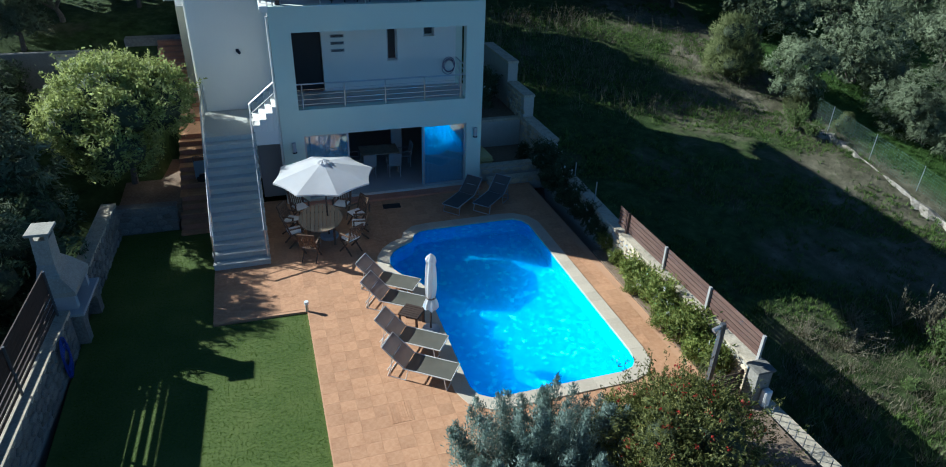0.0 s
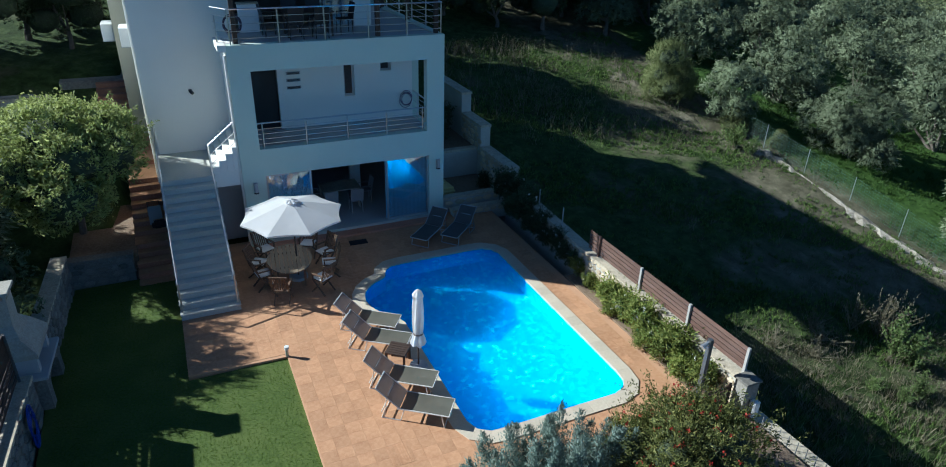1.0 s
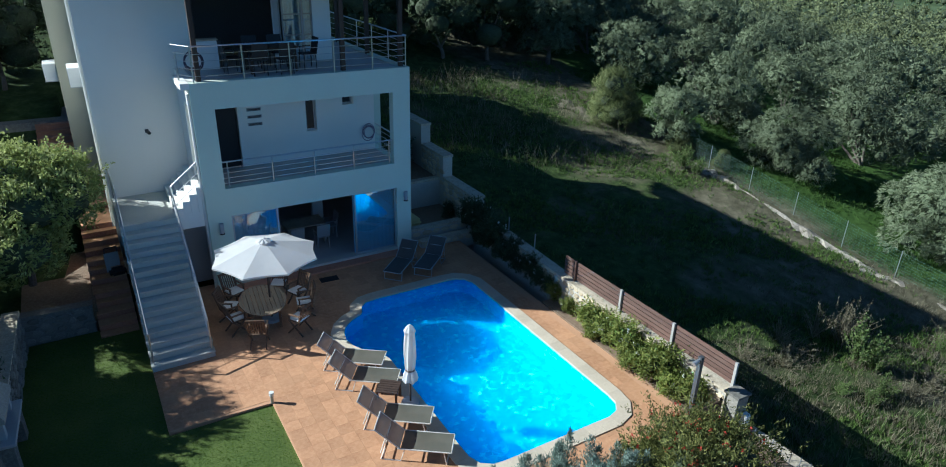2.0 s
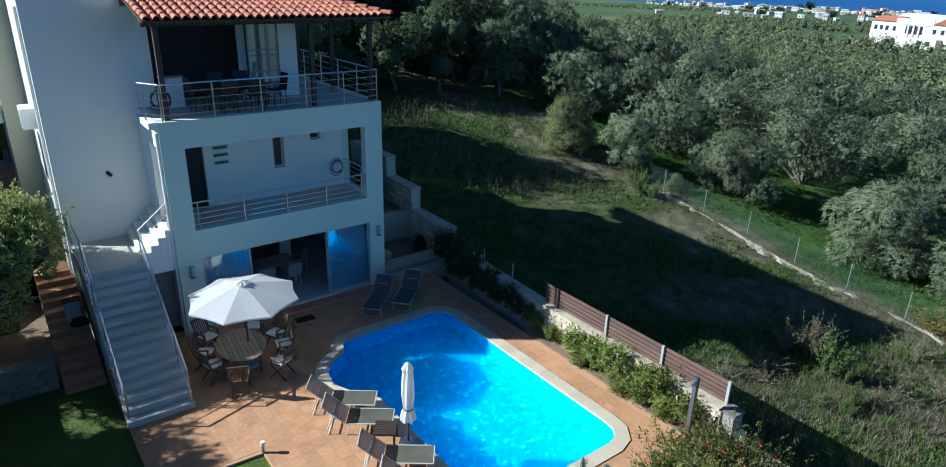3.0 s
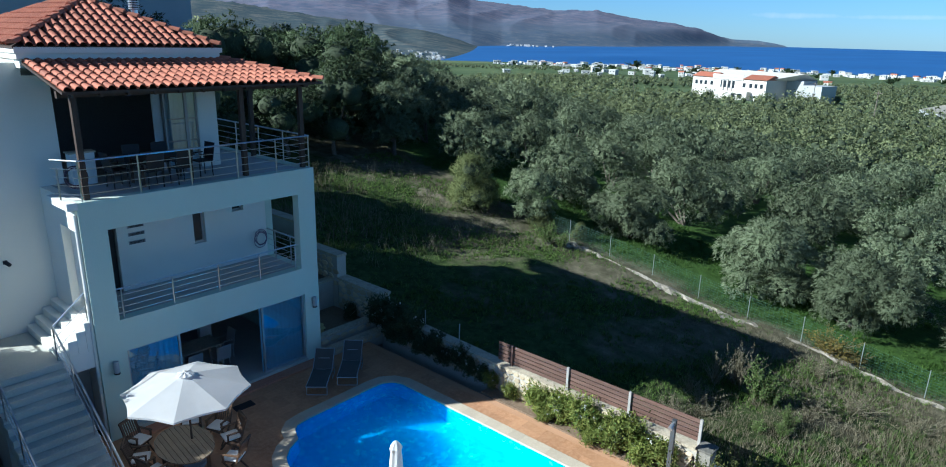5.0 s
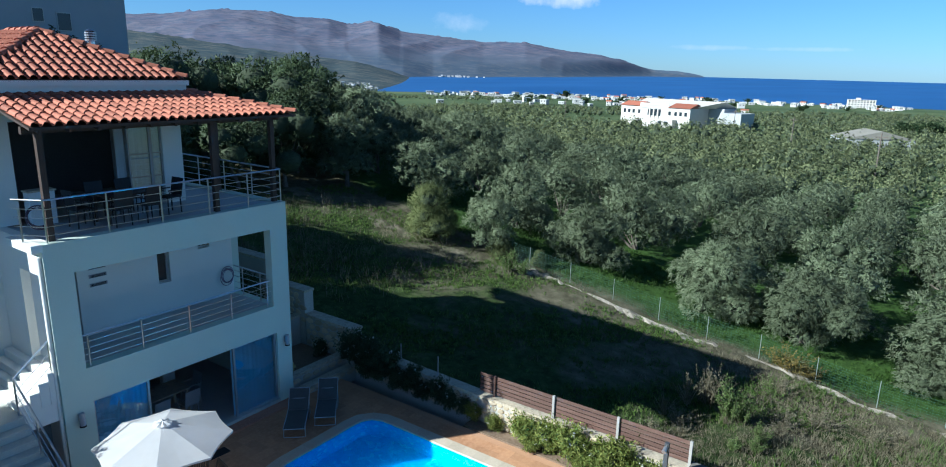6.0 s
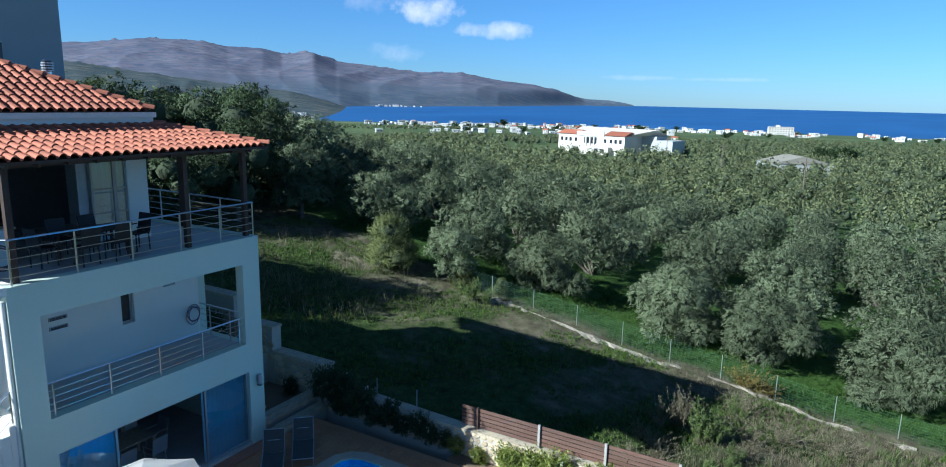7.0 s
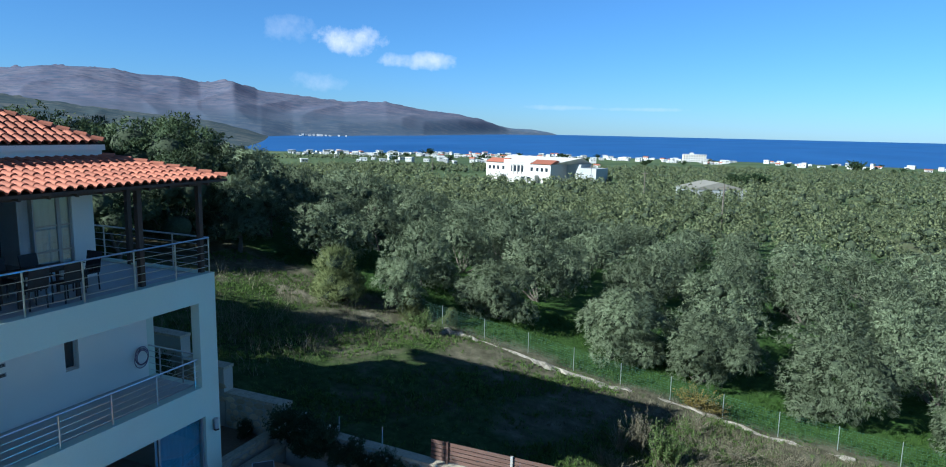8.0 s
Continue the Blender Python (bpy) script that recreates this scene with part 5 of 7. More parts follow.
for x in (-1.84, -0.42):
    ys = (17.35, 18.25, 19.15, 20.05, 20.98)
    tail = [(x, 23.3, LZ)] if x < -1 else [(x + 0.80, 21.05, LZ + 0.62)]
    sloped_rail("stair_railing", [(x, ys[0], on_stair(ys[0])), (x, ys[-1], LZ)] + tail, 0.90, (0.28, 0.58), "brushed steel handrail of the outdoor stair",
                [(x, y, min(on_stair(y), LZ)) for y in ys] + tail)
sloped_rail("balcony_side_railing", [(6.98, 21.25, 3.1), (6.98, 23.33, 3.1)], 0.95, (0.2, 0.4, 0.6, 0.78), "steel railing in the balcony's open side", [(6.98, 22.0, 3.1), (6.98, 22.9, 3.1)])


# ---- garden furniture ----
def parasol(x, y, base_z, rim_z, top_z, radius):
    t = thing("parasol", x, y, base_z, "open white octagonal canvas parasol over the dining table", "parasol")
    part("pole", bar(bmesh.new(), (0, 0, 0.0), (0, 0, top_z - base_z - 0.05), 0.026, 10), WOOD_DARK, t)
    part("foot", bar(bmesh.new(), (0, 0, 0.0), (0, 0, 0.09), 0.28, 20), GREY_RENDER, t)
    h0, h1 = rim_z - base_z, top_z - base_z
    bm = bmesh.new()
    rings = []
    for f in (0.09, 0.3, 0.55, 0.8, 1.0):
        row = []
        for k in range(32):
            a = 2 * math.pi * k / 32 + radians(8)
            flat = math.cos(math.pi / 8) / math.cos(((k % 4) / 4.0 - 0.5) * math.pi / 4) * (1 - 0.04 * f * math.sin(math.pi * (k % 4) / 4.0))
            r = radius * f * (flat if f > 0.2 else 1)
            z = h1 - (h1 - h0) * f 
            row.append(bm.verts.new((r * math.cos(a), r * math.sin(a), z)))
        rings.append(row)
    for a, b in zip(rings[:-1], rings[1:]):
        for k in range(32):
            bm.faces.new((a[k], b[k], b[(k + 1) % 32], a[(k + 1) % 32]))
    hem = [bm.verts.new(v.co - Vector((0, 0, 0.05))) for v in rings[-1]]
    for k in range(32):
        bm.faces.new((rings[-1][k], hem[k], hem[(k + 1) % 32], rings[-1][(k + 1) % 32]))
    canopy_ob = part("canopy", bm, FABRIC_WHITE, t)
    bm = bmesh.new()
    cap_rows = []
    for r, z in ((0.02, 0.055), (0.10, 0.045), (0.19, 0.01)):
        cap_rows.append([bm.verts.new((r * (1 + 0.12 * (k % 2)) * math.cos(math.pi * k / 8), r * (1 + 0.12 * (k % 2)) * math.sin(math.pi * k / 8), h1 + z - 0.03 + 0.015 * (k % 2))) for k in range(16)])
    for a, b in zip(cap_rows[:-1], cap_rows[1:]):
        for k in range(16):
            bm.faces.new((a[k], b[k], b[(k + 1) % 16], a[(k + 1) % 16]))
    bm.faces.new(cap_rows[0])
    part("vent", bm, FABRIC_WHITE, canopy_ob, "small frilled vent cap")
    for k in range(8):
        a = 2 * math.pi * k / 8 + radians(8)
        c, s = math.cos(a), math.sin(a)
        part("rib", bar(bmesh.new(), (0.05 * c, 0.05 * s, h1 - 0.07), (radius * 0.98 * c, radius * 0.98 * s, h0 - 0.035), 0.011, 6), WOOD_DARK, t)


parasol(1.46, 18.40, 0.0, 2.12, 2.55, 1.49)


def closed_parasol(x, y):
    t = thing("closed_parasol", x, y, 0.0, "folded white canvas parasol standing by the pool", "parasol")
    part("base", bar(bmesh.new(), (0, 0, 0), (0, 0, 0.08), 0.24, 24, 0.21), GREY_RENDER, t, "round grey weight")
    part("pole", bar(bmesh.new(), (0, 0, 0.05), (0, 0, 2.2), 0.022, 10), WOOD_DARK, t)
    bm = bmesh.new()
    rows = []
    for z, r in ((0.72, 0.17), (0.85, 0.15), (1.02, 0.095), (1.1, 0.11), (1.4, 0.13), (1.75, 0.12), (2.0, 0.10), (2.1, 0.12), (2.2, 0.07), (2.26, 0.02)):
        rows.append([bm.verts.new((r * (1 + 0.22 * (k % 2)) * math.cos(math.pi * k / 8 + z * 0.3), r * (1 + 0.22 * (k % 2)) * math.sin(math.pi * k / 8 + z * 0.3), z + 0.03 * math.sin(k * 2.1) * (z < 0.8))) for k in range(16)])
    for a, b in zip(rows[:-1], rows[1:]):
        for k in range(16):
            bm.faces.new((a[k], a[(k + 1) % 16], b[(k + 1) % 16], b[k]))
    bm.faces.new(rows[-1])
    c = part("folded_canopy", bm, FABRIC_WHITE, t)
    part("tie_strap", bar(bmesh.new(), (0, 0, 1.0), (0, 0, 1.04), 0.125, 16), MESH_BROWN, c, "dark tie strap")


closed_parasol(3.33, 12.98)


def sun_lounger(x, y, turn, seat_mat, back_mat, back_angle, label, group, tube=LOUNGE_FRAME):
    """x, y: the hinge between seat and back; the foot end points along turn."""
    t = thing("sun_lounger", x, y, 0.0, label, "sun lounger", group, turn)
    W2, L, B, Z = 0.30, 1.12, 0.72, 0.33
    ca, sa = math.cos(radians(back_angle)), math.sin(radians(back_angle))
    bx, bz = -B * ca, Z + B * sa
    for s in (-W2, W2):
        part("side_rail", bar(bmesh.new(), (-0.05, s, Z), (L, s, Z), 0.015, 8), tube, t)
        part("back_rail", bar(bmesh.new(), (0, s, Z), (bx, s, bz), 0.014, 8), tube, t)
        for x0, x1 in ((0.95, 1.02), (0.10, 0.02), (-0.32, -0.42)):
            part("leg", bar(bmesh.new(), (x0, s, Z), (x1, s * 1.02, 0.012), 0.013, 8), tube, t)
        part("brace", bar(bmesh.new(), (bx * 0.55, s, Z + B * 0.55 * sa), (-0.36, s, 0.05), 0.010, 6), tube, t)
        part("runner", bar(bmesh.new(), (-0.42, s * 1.02, 0.014), (0.02, s * 1.02, 0.014), 0.013, 8), tube, t)
    for x0, z0 in ((L, Z), (bx, bz), (1.02, 0.012), (-0.42, 0.014), (bx * 0.55, Z + B * 0.55 * sa - 0.02), (-0.05, Z - 0.02), (bx - 0.0 + 0.12, 0.16)):
        part("cross_bar", bar(bmesh.new(), (x0, -W2, z0), (x0, W2, z0), 0.014, 8), tube, t)

    def sling(pts, material, name):
        bm = bmesh.new()
        rows = [[bm.verts.new((px, -W2 + 2 * W2 * k / 4, pz - 0.012 * math.sin(math.pi * k / 4))) for k in range(5)] for px, pz in pts]
        for a, b in zip(rows[:-1], rows[1:]):
            for k in range(4):
                bm.faces.new((a[k], a[k + 1], b[k + 1], b[k]))
        ret = bmesh.ops.extrude_face_region(bm, geom=bm.faces[:])
        for v in [g for g in ret["geom"] if isinstance(g, bmesh.types.BMVert)]:
            v.co.z -= 0.006
        bmesh.ops.recalc_face_normals(bm, faces=bm.faces)
        part(name, bm, material, t)
    sling([(0.01, Z + 0.012), (0.3, Z + 0.004), (0.7, Z + 0.004), (L - 0.01, Z + 0.014)], seat_mat, "seat_sling")
    sling([(-0.01, Z + 0.014), (bx * 0.4, Z + B * 0.4 * sa + 0.002), (bx * 0.7, Z + B * 0.7 * sa + 0.004), (bx, bz + 0.014)], back_mat, "back_sling")
    return t


for x, y in ((2.47, 11.60), (2.50, 12.65), (2.44, 14.35), (2.45, 15.25)):
    sun_lounger(x, y, -36, MESH_GREY, MESH_BROWN, 40, "sun lounger with grey-green sling seat, raised brown back and pale frame", "sun loungers by the pool")
for x, y in ((6.32, 19.62), (7.32, 19.42)):
    sun_lounger(x, y, -137, MESH_BLUE, MESH_BLUE, 38, "shaded grey sling sun lounger with raised back by the villa wall", "sun loungers by the villa", ALU)


def side_table(x, y, turn):
    t = thing("side_table", x, y, 0, "low dark-stained wooden slatted side table between the loungers", "table", turn=turn)
    for k in range(6):
        part("slat", boxes((-0.26, -0.25 + k * 0.086, 0.40, 0.26, -0.175 + k * 0.086, 0.425)), WOOD_DARK, t)
    for sx in (-0.23, 0.23):
        for sy in (-0.21, 0.21):
            part("leg", boxes((sx - 0.025, sy - 0.025, 0, sx + 0.025, sy + 0.025, 0.398)), WOOD_DARK, t)
        part("apron", boxes((sx - 0.015, -0.2, 0.33, sx + 0.015, 0.2, 0.397)), WOOD_DARK, t)


side_table(2.92, 13.34, -38)


def dining_table(x, y, turn):
    t = thing("dining_table", x, y, 0, "oval weathered teak dining table with slatted top", "table", turn=turn)
    a, b = 0.92, 0.66
    for k in range(11):
        v0 = -b + k * 2 * b / 11 + 0.006
        v1 = v0 + 2 * b / 11 - 0.012
        pts = []
        e0, e1 = (a * math.sqrt(max(0.02, 1 - (v / b) ** 2)) for v in (v0, v1))
        bm = prism(bmesh.new(), [(-e0, v0), (e0, v0), (e1, v1), (-e1, v1)], 0.715, 0.745)
        part("slat", bm, TABLE_TEAK, t)
    for s in (-0.45, 0.45):
        part("batten", boxes((s - 0.03, -b * 0.8, 0.67, s + 0.03, b * 0.8, 0.714)), DARK_TEAK, t)
        for q in (-0.38, 0.38):
            part("leg", boxes((s - 0.035, q - 0.035, 0, s + 0.035, q + 0.035, 0.669)), DARK_TEAK, t)


dining_table(1.24, 18.35, 84)


def folding_chair(x, y, turn, cushion=True):
    """Faces along +x after the turn."""
    label = "folding teak garden chair with a pale seat cushion" if cushion else "folding teak garden chair with a bare slatted seat"
    t = thing("garden_chair", x, y, 0, label, "chair", "chairs round the dining table", turn)
    for s in (-0.23, 0.23):
        part("front_leg", beam(bmesh.new(), (0.24, s, 0.01), (-0.18, s, 0.47), 0.025, 0.045), DARK_TEAK, t)
        part("rear_leg", beam(bmesh.new(), (-0.26, s * 0.9, 0.01), (0.22, s * 0.9, 0.45), 0.025, 0.045), DARK_TEAK, t)
        part("back_post", beam(bmesh.new(), (-0.16, s, 0.44), (-0.32, s, 0.96), 0.025, 0.045), DARK_TEAK, t)
        part("armrest", boxes((-0.24, s - 0.028, 0.64, 0.2, s + 0.028, 0.664)), DARK_TEAK, t)
        part("arm_post", boxes((0.15, s - 0.018, 0.44, 0.19, s + 0.018, 0.639)), DARK_TEAK, t)
    for k in range(6):
        x0 = -0.2 + k * 0.072
        part("seat_slat", boxes((x0, -0.22, 0.44, x0 + 0.055, 0.22, 0.458)), DARK_TEAK, t)
    for k in range(7):
        s = -0.19 + k * 0.0635
        part("back_slat", beam(bmesh.new(), (-0.175, s, 0.5), (-0.305, s, 0.92), 0.034, 0.014), DARK_TEAK, t)
    part("top_rail", boxes((-0.345, -0.25, 0.92, -0.305, 0.25, 0.985)), DARK_TEAK, t)
    if cushion:
        part("cushion", boxes((-0.2, -0.21, 0.462, 0.23, 0.21, 0.505), bevel=0.015), CUSHION, t, "off-white seat cushion")


for x, y, c in ((0.72, 19.75, 1), (0.40, 18.95, 1), (0.42, 18.20, 1), (0.80, 17.22, 0), (2.42, 18.90, 1), (2.40, 18.20, 1), (1.98, 17.35, 1), (2.05, 19.65, 1)):
    folding_chair(x, y, math.degrees(math.atan2(18.4 - y, 1.3 - x)), bool(c))

mat_ob = thing("door_mat", 3.75, 19.95, 0.0, "dark rectangular doormat lying on the terrace", "doormat", turn=-3)
part("coir_top", boxes((-0.3, -0.16, 0.002, 0.3, 0.16, 0.02), bevel=0.004), BLACK, mat_ob)
grate = thing("drain_grate", 1.98, 10.4, 0.0, "square slatted terracotta drain grate set in the paving", "drain")
for k in range(9):
    part("slat", boxes((-0.24 + k * 0.055, -0.3, 0.002, -0.192 + k * 0.055, 0.3, 0.008)), TERRA, grate)
bollard = thing("garden_light", 0.42, 14.62, 0.0, "short pale bollard light at the lawn's corner", "lamp")
part("post", bar(bmesh.new(), (0, 0, 0), (0, 0, 0.22), 0.04, 12), ALU, bollard)
part("head", bar(bmesh.new(), (0, 0, 0.221), (0, 0, 0.31), 0.06, 12), PLASTIC_WHITE, bollard)

# ---- timber fence on the east wall ----
fence = thing("timber_fence", 9.72, 12.0, 0.86, "brown horizontal-board fence with pale posts on the stone wall", "fence")


def fpart(name, bm, material, label=""):
    ob = part(name, bm, material, fence, label)
    ob.matrix_parent_inverse = fence.matrix_world.inverted()


FB = (15.3, 14.75, 12.75, 10.8, 8.85)
for k in range(5):
    z = 0.96 + k * 0.125
    for a, b in zip(FB[:-1], FB[1:]):
        fpart("board", boxes((9.76, b + 0.004, z, 9.785, a - 0.004, z + 0.10)), WOOD_BROWN)
for y in FB[1:]:
    fpart("post", boxes((9.70, y - 0.035, 0.87, 9.757, y + 0.035, 1.60)), GALV_PALE if y < 14 else WOOD_BROWN)

# fence on the west wall
wfence = thing("slatted_fence", -5.3, 14.0, 1.0, "dark slatted metal fence along the top of the west wall", "fence")


def on_west(y, off=0.0):
    return -5.35 + (y - 9.0) * 0.5 / 11.3 + off


for k, z in enumerate((1.085, 1.235, 1.385, 1.535, 1.66, 1.775, 1.89, 2.005, 2.12)):
    ob = part("slat", beam(bmesh.new(), (on_west(9.0, -0.05), 9.0, z), (on_west(14.66, -0.05), 14.66, z), 0.025, 0.092 if k < 4 else 0.11), WOOD_DARK, wfence)
    ob.matrix_parent_inverse = wfence.matrix_world.inverted()
for y in (9.3, 11.9, 14.55):
    ob = part("post", boxes((on_west(y, -0.02), y - 0.025, 0.98, on_west(y, 0.02), y + 0.025, 2.2)), DARK_METAL, wfence)
    ob.matrix_parent_inverse = wfence.matrix_world.inverted()


# ---- barbecue ----
def barbecue(x, y, turn):
    t = thing("garden_barbecue", x, y, -0.06, "masonry barbecue with pale tapered hood and stone base", "barbecue", turn=turn)
    # local: +x faces the lawn
    for s in (-0.62, 0.62):
        part("base_pier", boxes((-0.4, s - 0.14, 0, 0.4, s + 0.14, 0.82)), SHADED_STONE, t)
    part("base_back", boxes((-0.4, -0.48, 0, -0.28, 0.48, 0.82)), SHADED_STONE, t)
    bm = bmesh.new()
    pts = [(-0.48, 0.82), (-0.48, 0.45)] + [(0.48 * math.cos(radians(180 - 15 * k)), 0.45 + 0.26 * math.sin(radians(15 * k))) for k in range(13)] + [(0.48, 0.82)]
    vs = [[bm.verts.new((xx, yy, zz)) for yy, zz in pts] for xx in (0.3, 0.4)]
    bm.faces.new(vs[0]), bm.faces.new(vs[1][::-1])
    for i in range(len(pts)):
        j = (i + 1) % len(pts)
        bm.faces.new((vs[0][i], vs[1][i], vs[1][j], vs[0][j]))
    bmesh.ops.recalc_face_normals(bm, faces=bm.faces)
    part("arch", bm, SHADED_STONE, t)
    part("worktop", boxes((-0.42, -0.8, 0.822, 0.46, 0.8, 0.90), bevel=0.012), GREY_RENDER, t, "grey stone worktop")
    for s in (-0.5, 0.5):
        part("firebox_side", boxes((-0.4, s - 0.08, 0.902, 0.3, s + 0.08, 1.3)), GREY_RENDER, t)
    part("firebox_back", boxes((-0.4, -0.42, 0.902, -0.3, 0.42, 1.3)), GREY_RENDER, t)
    bm = bmesh.new()
    rows = []
    for z, hx0, hx1, hy in ((1.302, -0.42, 0.36, 0.64), (1.42, -0.42, 0.36, 0.64), (1.75, -0.40, 0.10, 0.50), (2.0, -0.38, -0.02, 0.26), (2.62, -0.36, 0.0, 0.23)):
        rows.append([bm.verts.new(p) for p in ((hx0, -hy, z), (hx1, -hy, z), (hx1, hy, z), (hx0, hy, z))])
    for a, b in zip(rows[:-1], rows[1:]):
        for k in range(4):
            bm.faces.new((a[k], a[(k + 1) % 4], b[(k + 1) % 4], b[k]))
    bm.faces.new(rows[-1]), bm.faces.new(rows[0][::-1])
    hood = part("hood", bm, HOOD_PLASTER, t, "pale plastered hood and chimney")
    for yy in (-0.2, 0.2):
        for xx in (-0.33, -0.03):
            part("cap_pier", boxes((xx - 0.03, yy - 0.03, 2.62, xx + 0.03, yy + 0.03, 2.76)), HOOD_PLASTER, hood)
    part("cap", boxes((-0.44, -0.31, 2.762, 0.08, 0.31, 2.83), bevel=0.01), HOOD_PLASTER, hood)


barbecue(-5.06, 15.56, -3)

# ---- garden plants ----
def place(ob, x, y, z, turn=0.0, s=1.0):
    ob.matrix_world = pose(x, y, z, 0, 0, turn) @ Matrix.Diagonal((s, s, s, 1))
    return ob


place(tree_proto("round_tree", LIMELEAF, 3, 2.4, 4.3, 0.9, 4200, 9, 0.13, 0.055, lobe_n=12, core=0.70, label="round bushy light-green ornamental tree in the raised bed", squash=0.85, spread=1.1, trunk_r=0.12, form=0.22, droop=-0.25), -4.45, 22.6, 0.5, 20, 1.04)


def loose_shoots(t, leaf, seed, radius, height, base, lobe_n, squash, count, reach, size):
    """Long shoots that stand out of a crown."""
    r = np.random.default_rng(seed + 5)
    p, d = crown_points(r, lobes_of(np.random.default_rng(seed), radius, height, lobe_n, base), count, squash)
    d[:, 2] = np.abs(d[:, 2]) * 0.6 + 0.35
    d /= np.linalg.norm(d, axis=1, keepdims=True)
    far = r.uniform(0.3, 1.0, (len(p), 1))
    growth = np.concatenate([sprigs(p + d * h * far, d, 5, size, size * 0.42, r, 0.0, 0.9) for h in np.linspace(0.0, reach, 6)])
    tagged(new("shoot_growth", quads_mesh("shoot_growth", growth, leaf)), kind="stuff").parent = t


loose_shoots(bpy.data.objects["round_tree"], LIMELEAF, 3, 2.4, 3.4, 0.9, 12, 0.85, 420, 0.45, 0.09)
left_trees = [tree_proto("olive_tree", OLIVE, 60, 2.3, 4.6, 0.7, 1300, 11, 0.19, 0.048, lobe_n=14, core=0.34, clump=0.75, form=1.0, droop=0.4, spread=0.45, label="shaded olive tree beyond the west wall"),
              tree_proto("carob_tree", DARKLEAF, 61, 2.6, 5.0, 0.5, 1050, 10, 0.155, 0.062, core=0.6, label="dark evergreen carob tree", group="dark trees"),
              tree_proto("carob_tree", DARKLEAF, 62, 2.8, 5.6, 0.6, 1050, 10, 0.155, 0.062, core=0.6, lobe_n=10, label="dark evergreen carob tree", group="dark trees")]
place(left_trees[0], -8.0, 19.7, 0.0, 40, 1.12)
place(left_trees[1], -9.0, 24.0, 1.2, 10, 0.62)
place(left_trees[2], -10.5, 17.5, -0.7, 80, 0.95)
def west_tree(i, x, y, turn, s):
    copy_thing(left_trees[i], pose(x, y, float(land(x, y)) - 0.1, 0, 0, turn)).scale = (s, s, s)


# on the slope above the steps
for row in ((0, -8.6, 30.0, 100, 0.75), (1, -6.2, 34.0, 200, 1.05), (2, -9.4, 33.5, 20, 1.1), (1, -7.4, 31.6, 310, 0.85), (2, -4.6, 32.8, 80, 0.75), (1, -11.5, 31.0, 40, 0.9), (2, -3.6, 36.0, 30, 1.1), (1, -12.0, 28.0, 140, 0.8), (2, -8.6, 26.0, 50, 0.5), (1, -9.5, 20.6, 10, 0.75), (0, -11.0, 21.5, 20, 0.95), (2, -15.0, 22.0, 80, 1.1), (1, 0.0, 38.5, 20, 1.1)):
    west_tree(*row)
# along the west wall, mostly out of view: placed and sized to shade the lawn
for row in ((2, -8.2, 13.6, 10, 0.58), (1, -8.0, 9.6, 250, 0.55), (0, -7.6, 16.8, 300, 0.88), (2, -10.4, 10.5, 40, 0.8), (1, -10.2, 15.0, 130, 0.8), (2, -12.8, 18.0, 70, 1.0), (1, -12.6, 12.0, 10, 1.0), (2, -12.0, 6.5, 10, 1.1), (1, -7.2, 12.0, 120, 0.5), (2, -7.1, 15.0, 220, 0.66), (1, -7.1, 17.6, 20, 0.84), (2, -7.4, 13.4, 60, 0.5), (2, -7.2, 7.4, 20, 0.4), (1, -11.0, 13.0, 60, 0.75), (2, -8.8, 5.5, 160, 0.6), (1, -15.0, 15.0, 60, 0.9)):
    west_tree(*row)
# dark trees up the slope behind the villa
# carobs at x 8.0 and 6.6 are added to shade the upper field
for i, x, y, s in ((2, 12.0, 41.5, 1.0), (1, 15.0, 40.0, 0.95), (1, 17.6, 37.8, 0.9), (2, 20.3, 36.8, 1.05), (1, 22.6, 38.6, 1.2), (1, 9.0, 41.5, 1.0), (2, 4.5, 43.5, 1.1), (1, 8.0, 34.2, 1.3), (2, 6.6, 35.6, 1.25),
                   (1, 24.0, 41.0, 1.4), (0, 11.0, 44.5, 1.35), (2, 18.0, 44.5, 1.3), (1, 23.0, 47.0, 1.2), (2, 13.5, 50.0, 1.3), (0, 26.5, 38.5, 1.35), (1, 27.5, 45.0, 1.35), (0, 29.5, 41.0, 1.15), (0, 32.5, 43.5, 1.1),
                   (0, 23.9, 35.4, 1.1), (0, 24.0, 24.3, 0.72)):
    copy_thing(left_trees[i], pose(x, y, float(land(x, y)) - 0.1, 0, 0, x * 77)).scale = (s, s, s)
round_bush = tree_proto("round_shrub", BROOMLEAF, 70, 1.55, 3.0, 0.0, 1900, 12, 0.17, 0.022, lobe_n=9, core=0.5, droop=-0.9, label="rounded wild shrub by the field path", category="shrub", group="shrubs along the path")
place(round_bush, 22.3, 27.4, float(land(22.3, 27.4)) - 0.1, 0, 1.15)
for x, y, s in ((23.6, 23.4, 0.5), (24.6, 21.6, 0.35)):
    copy_thing(round_bush, pose(x, y, float(land(x, y)) - 0.1, 0, 0, x * 50)).scale = (s, s, s * 1.1)


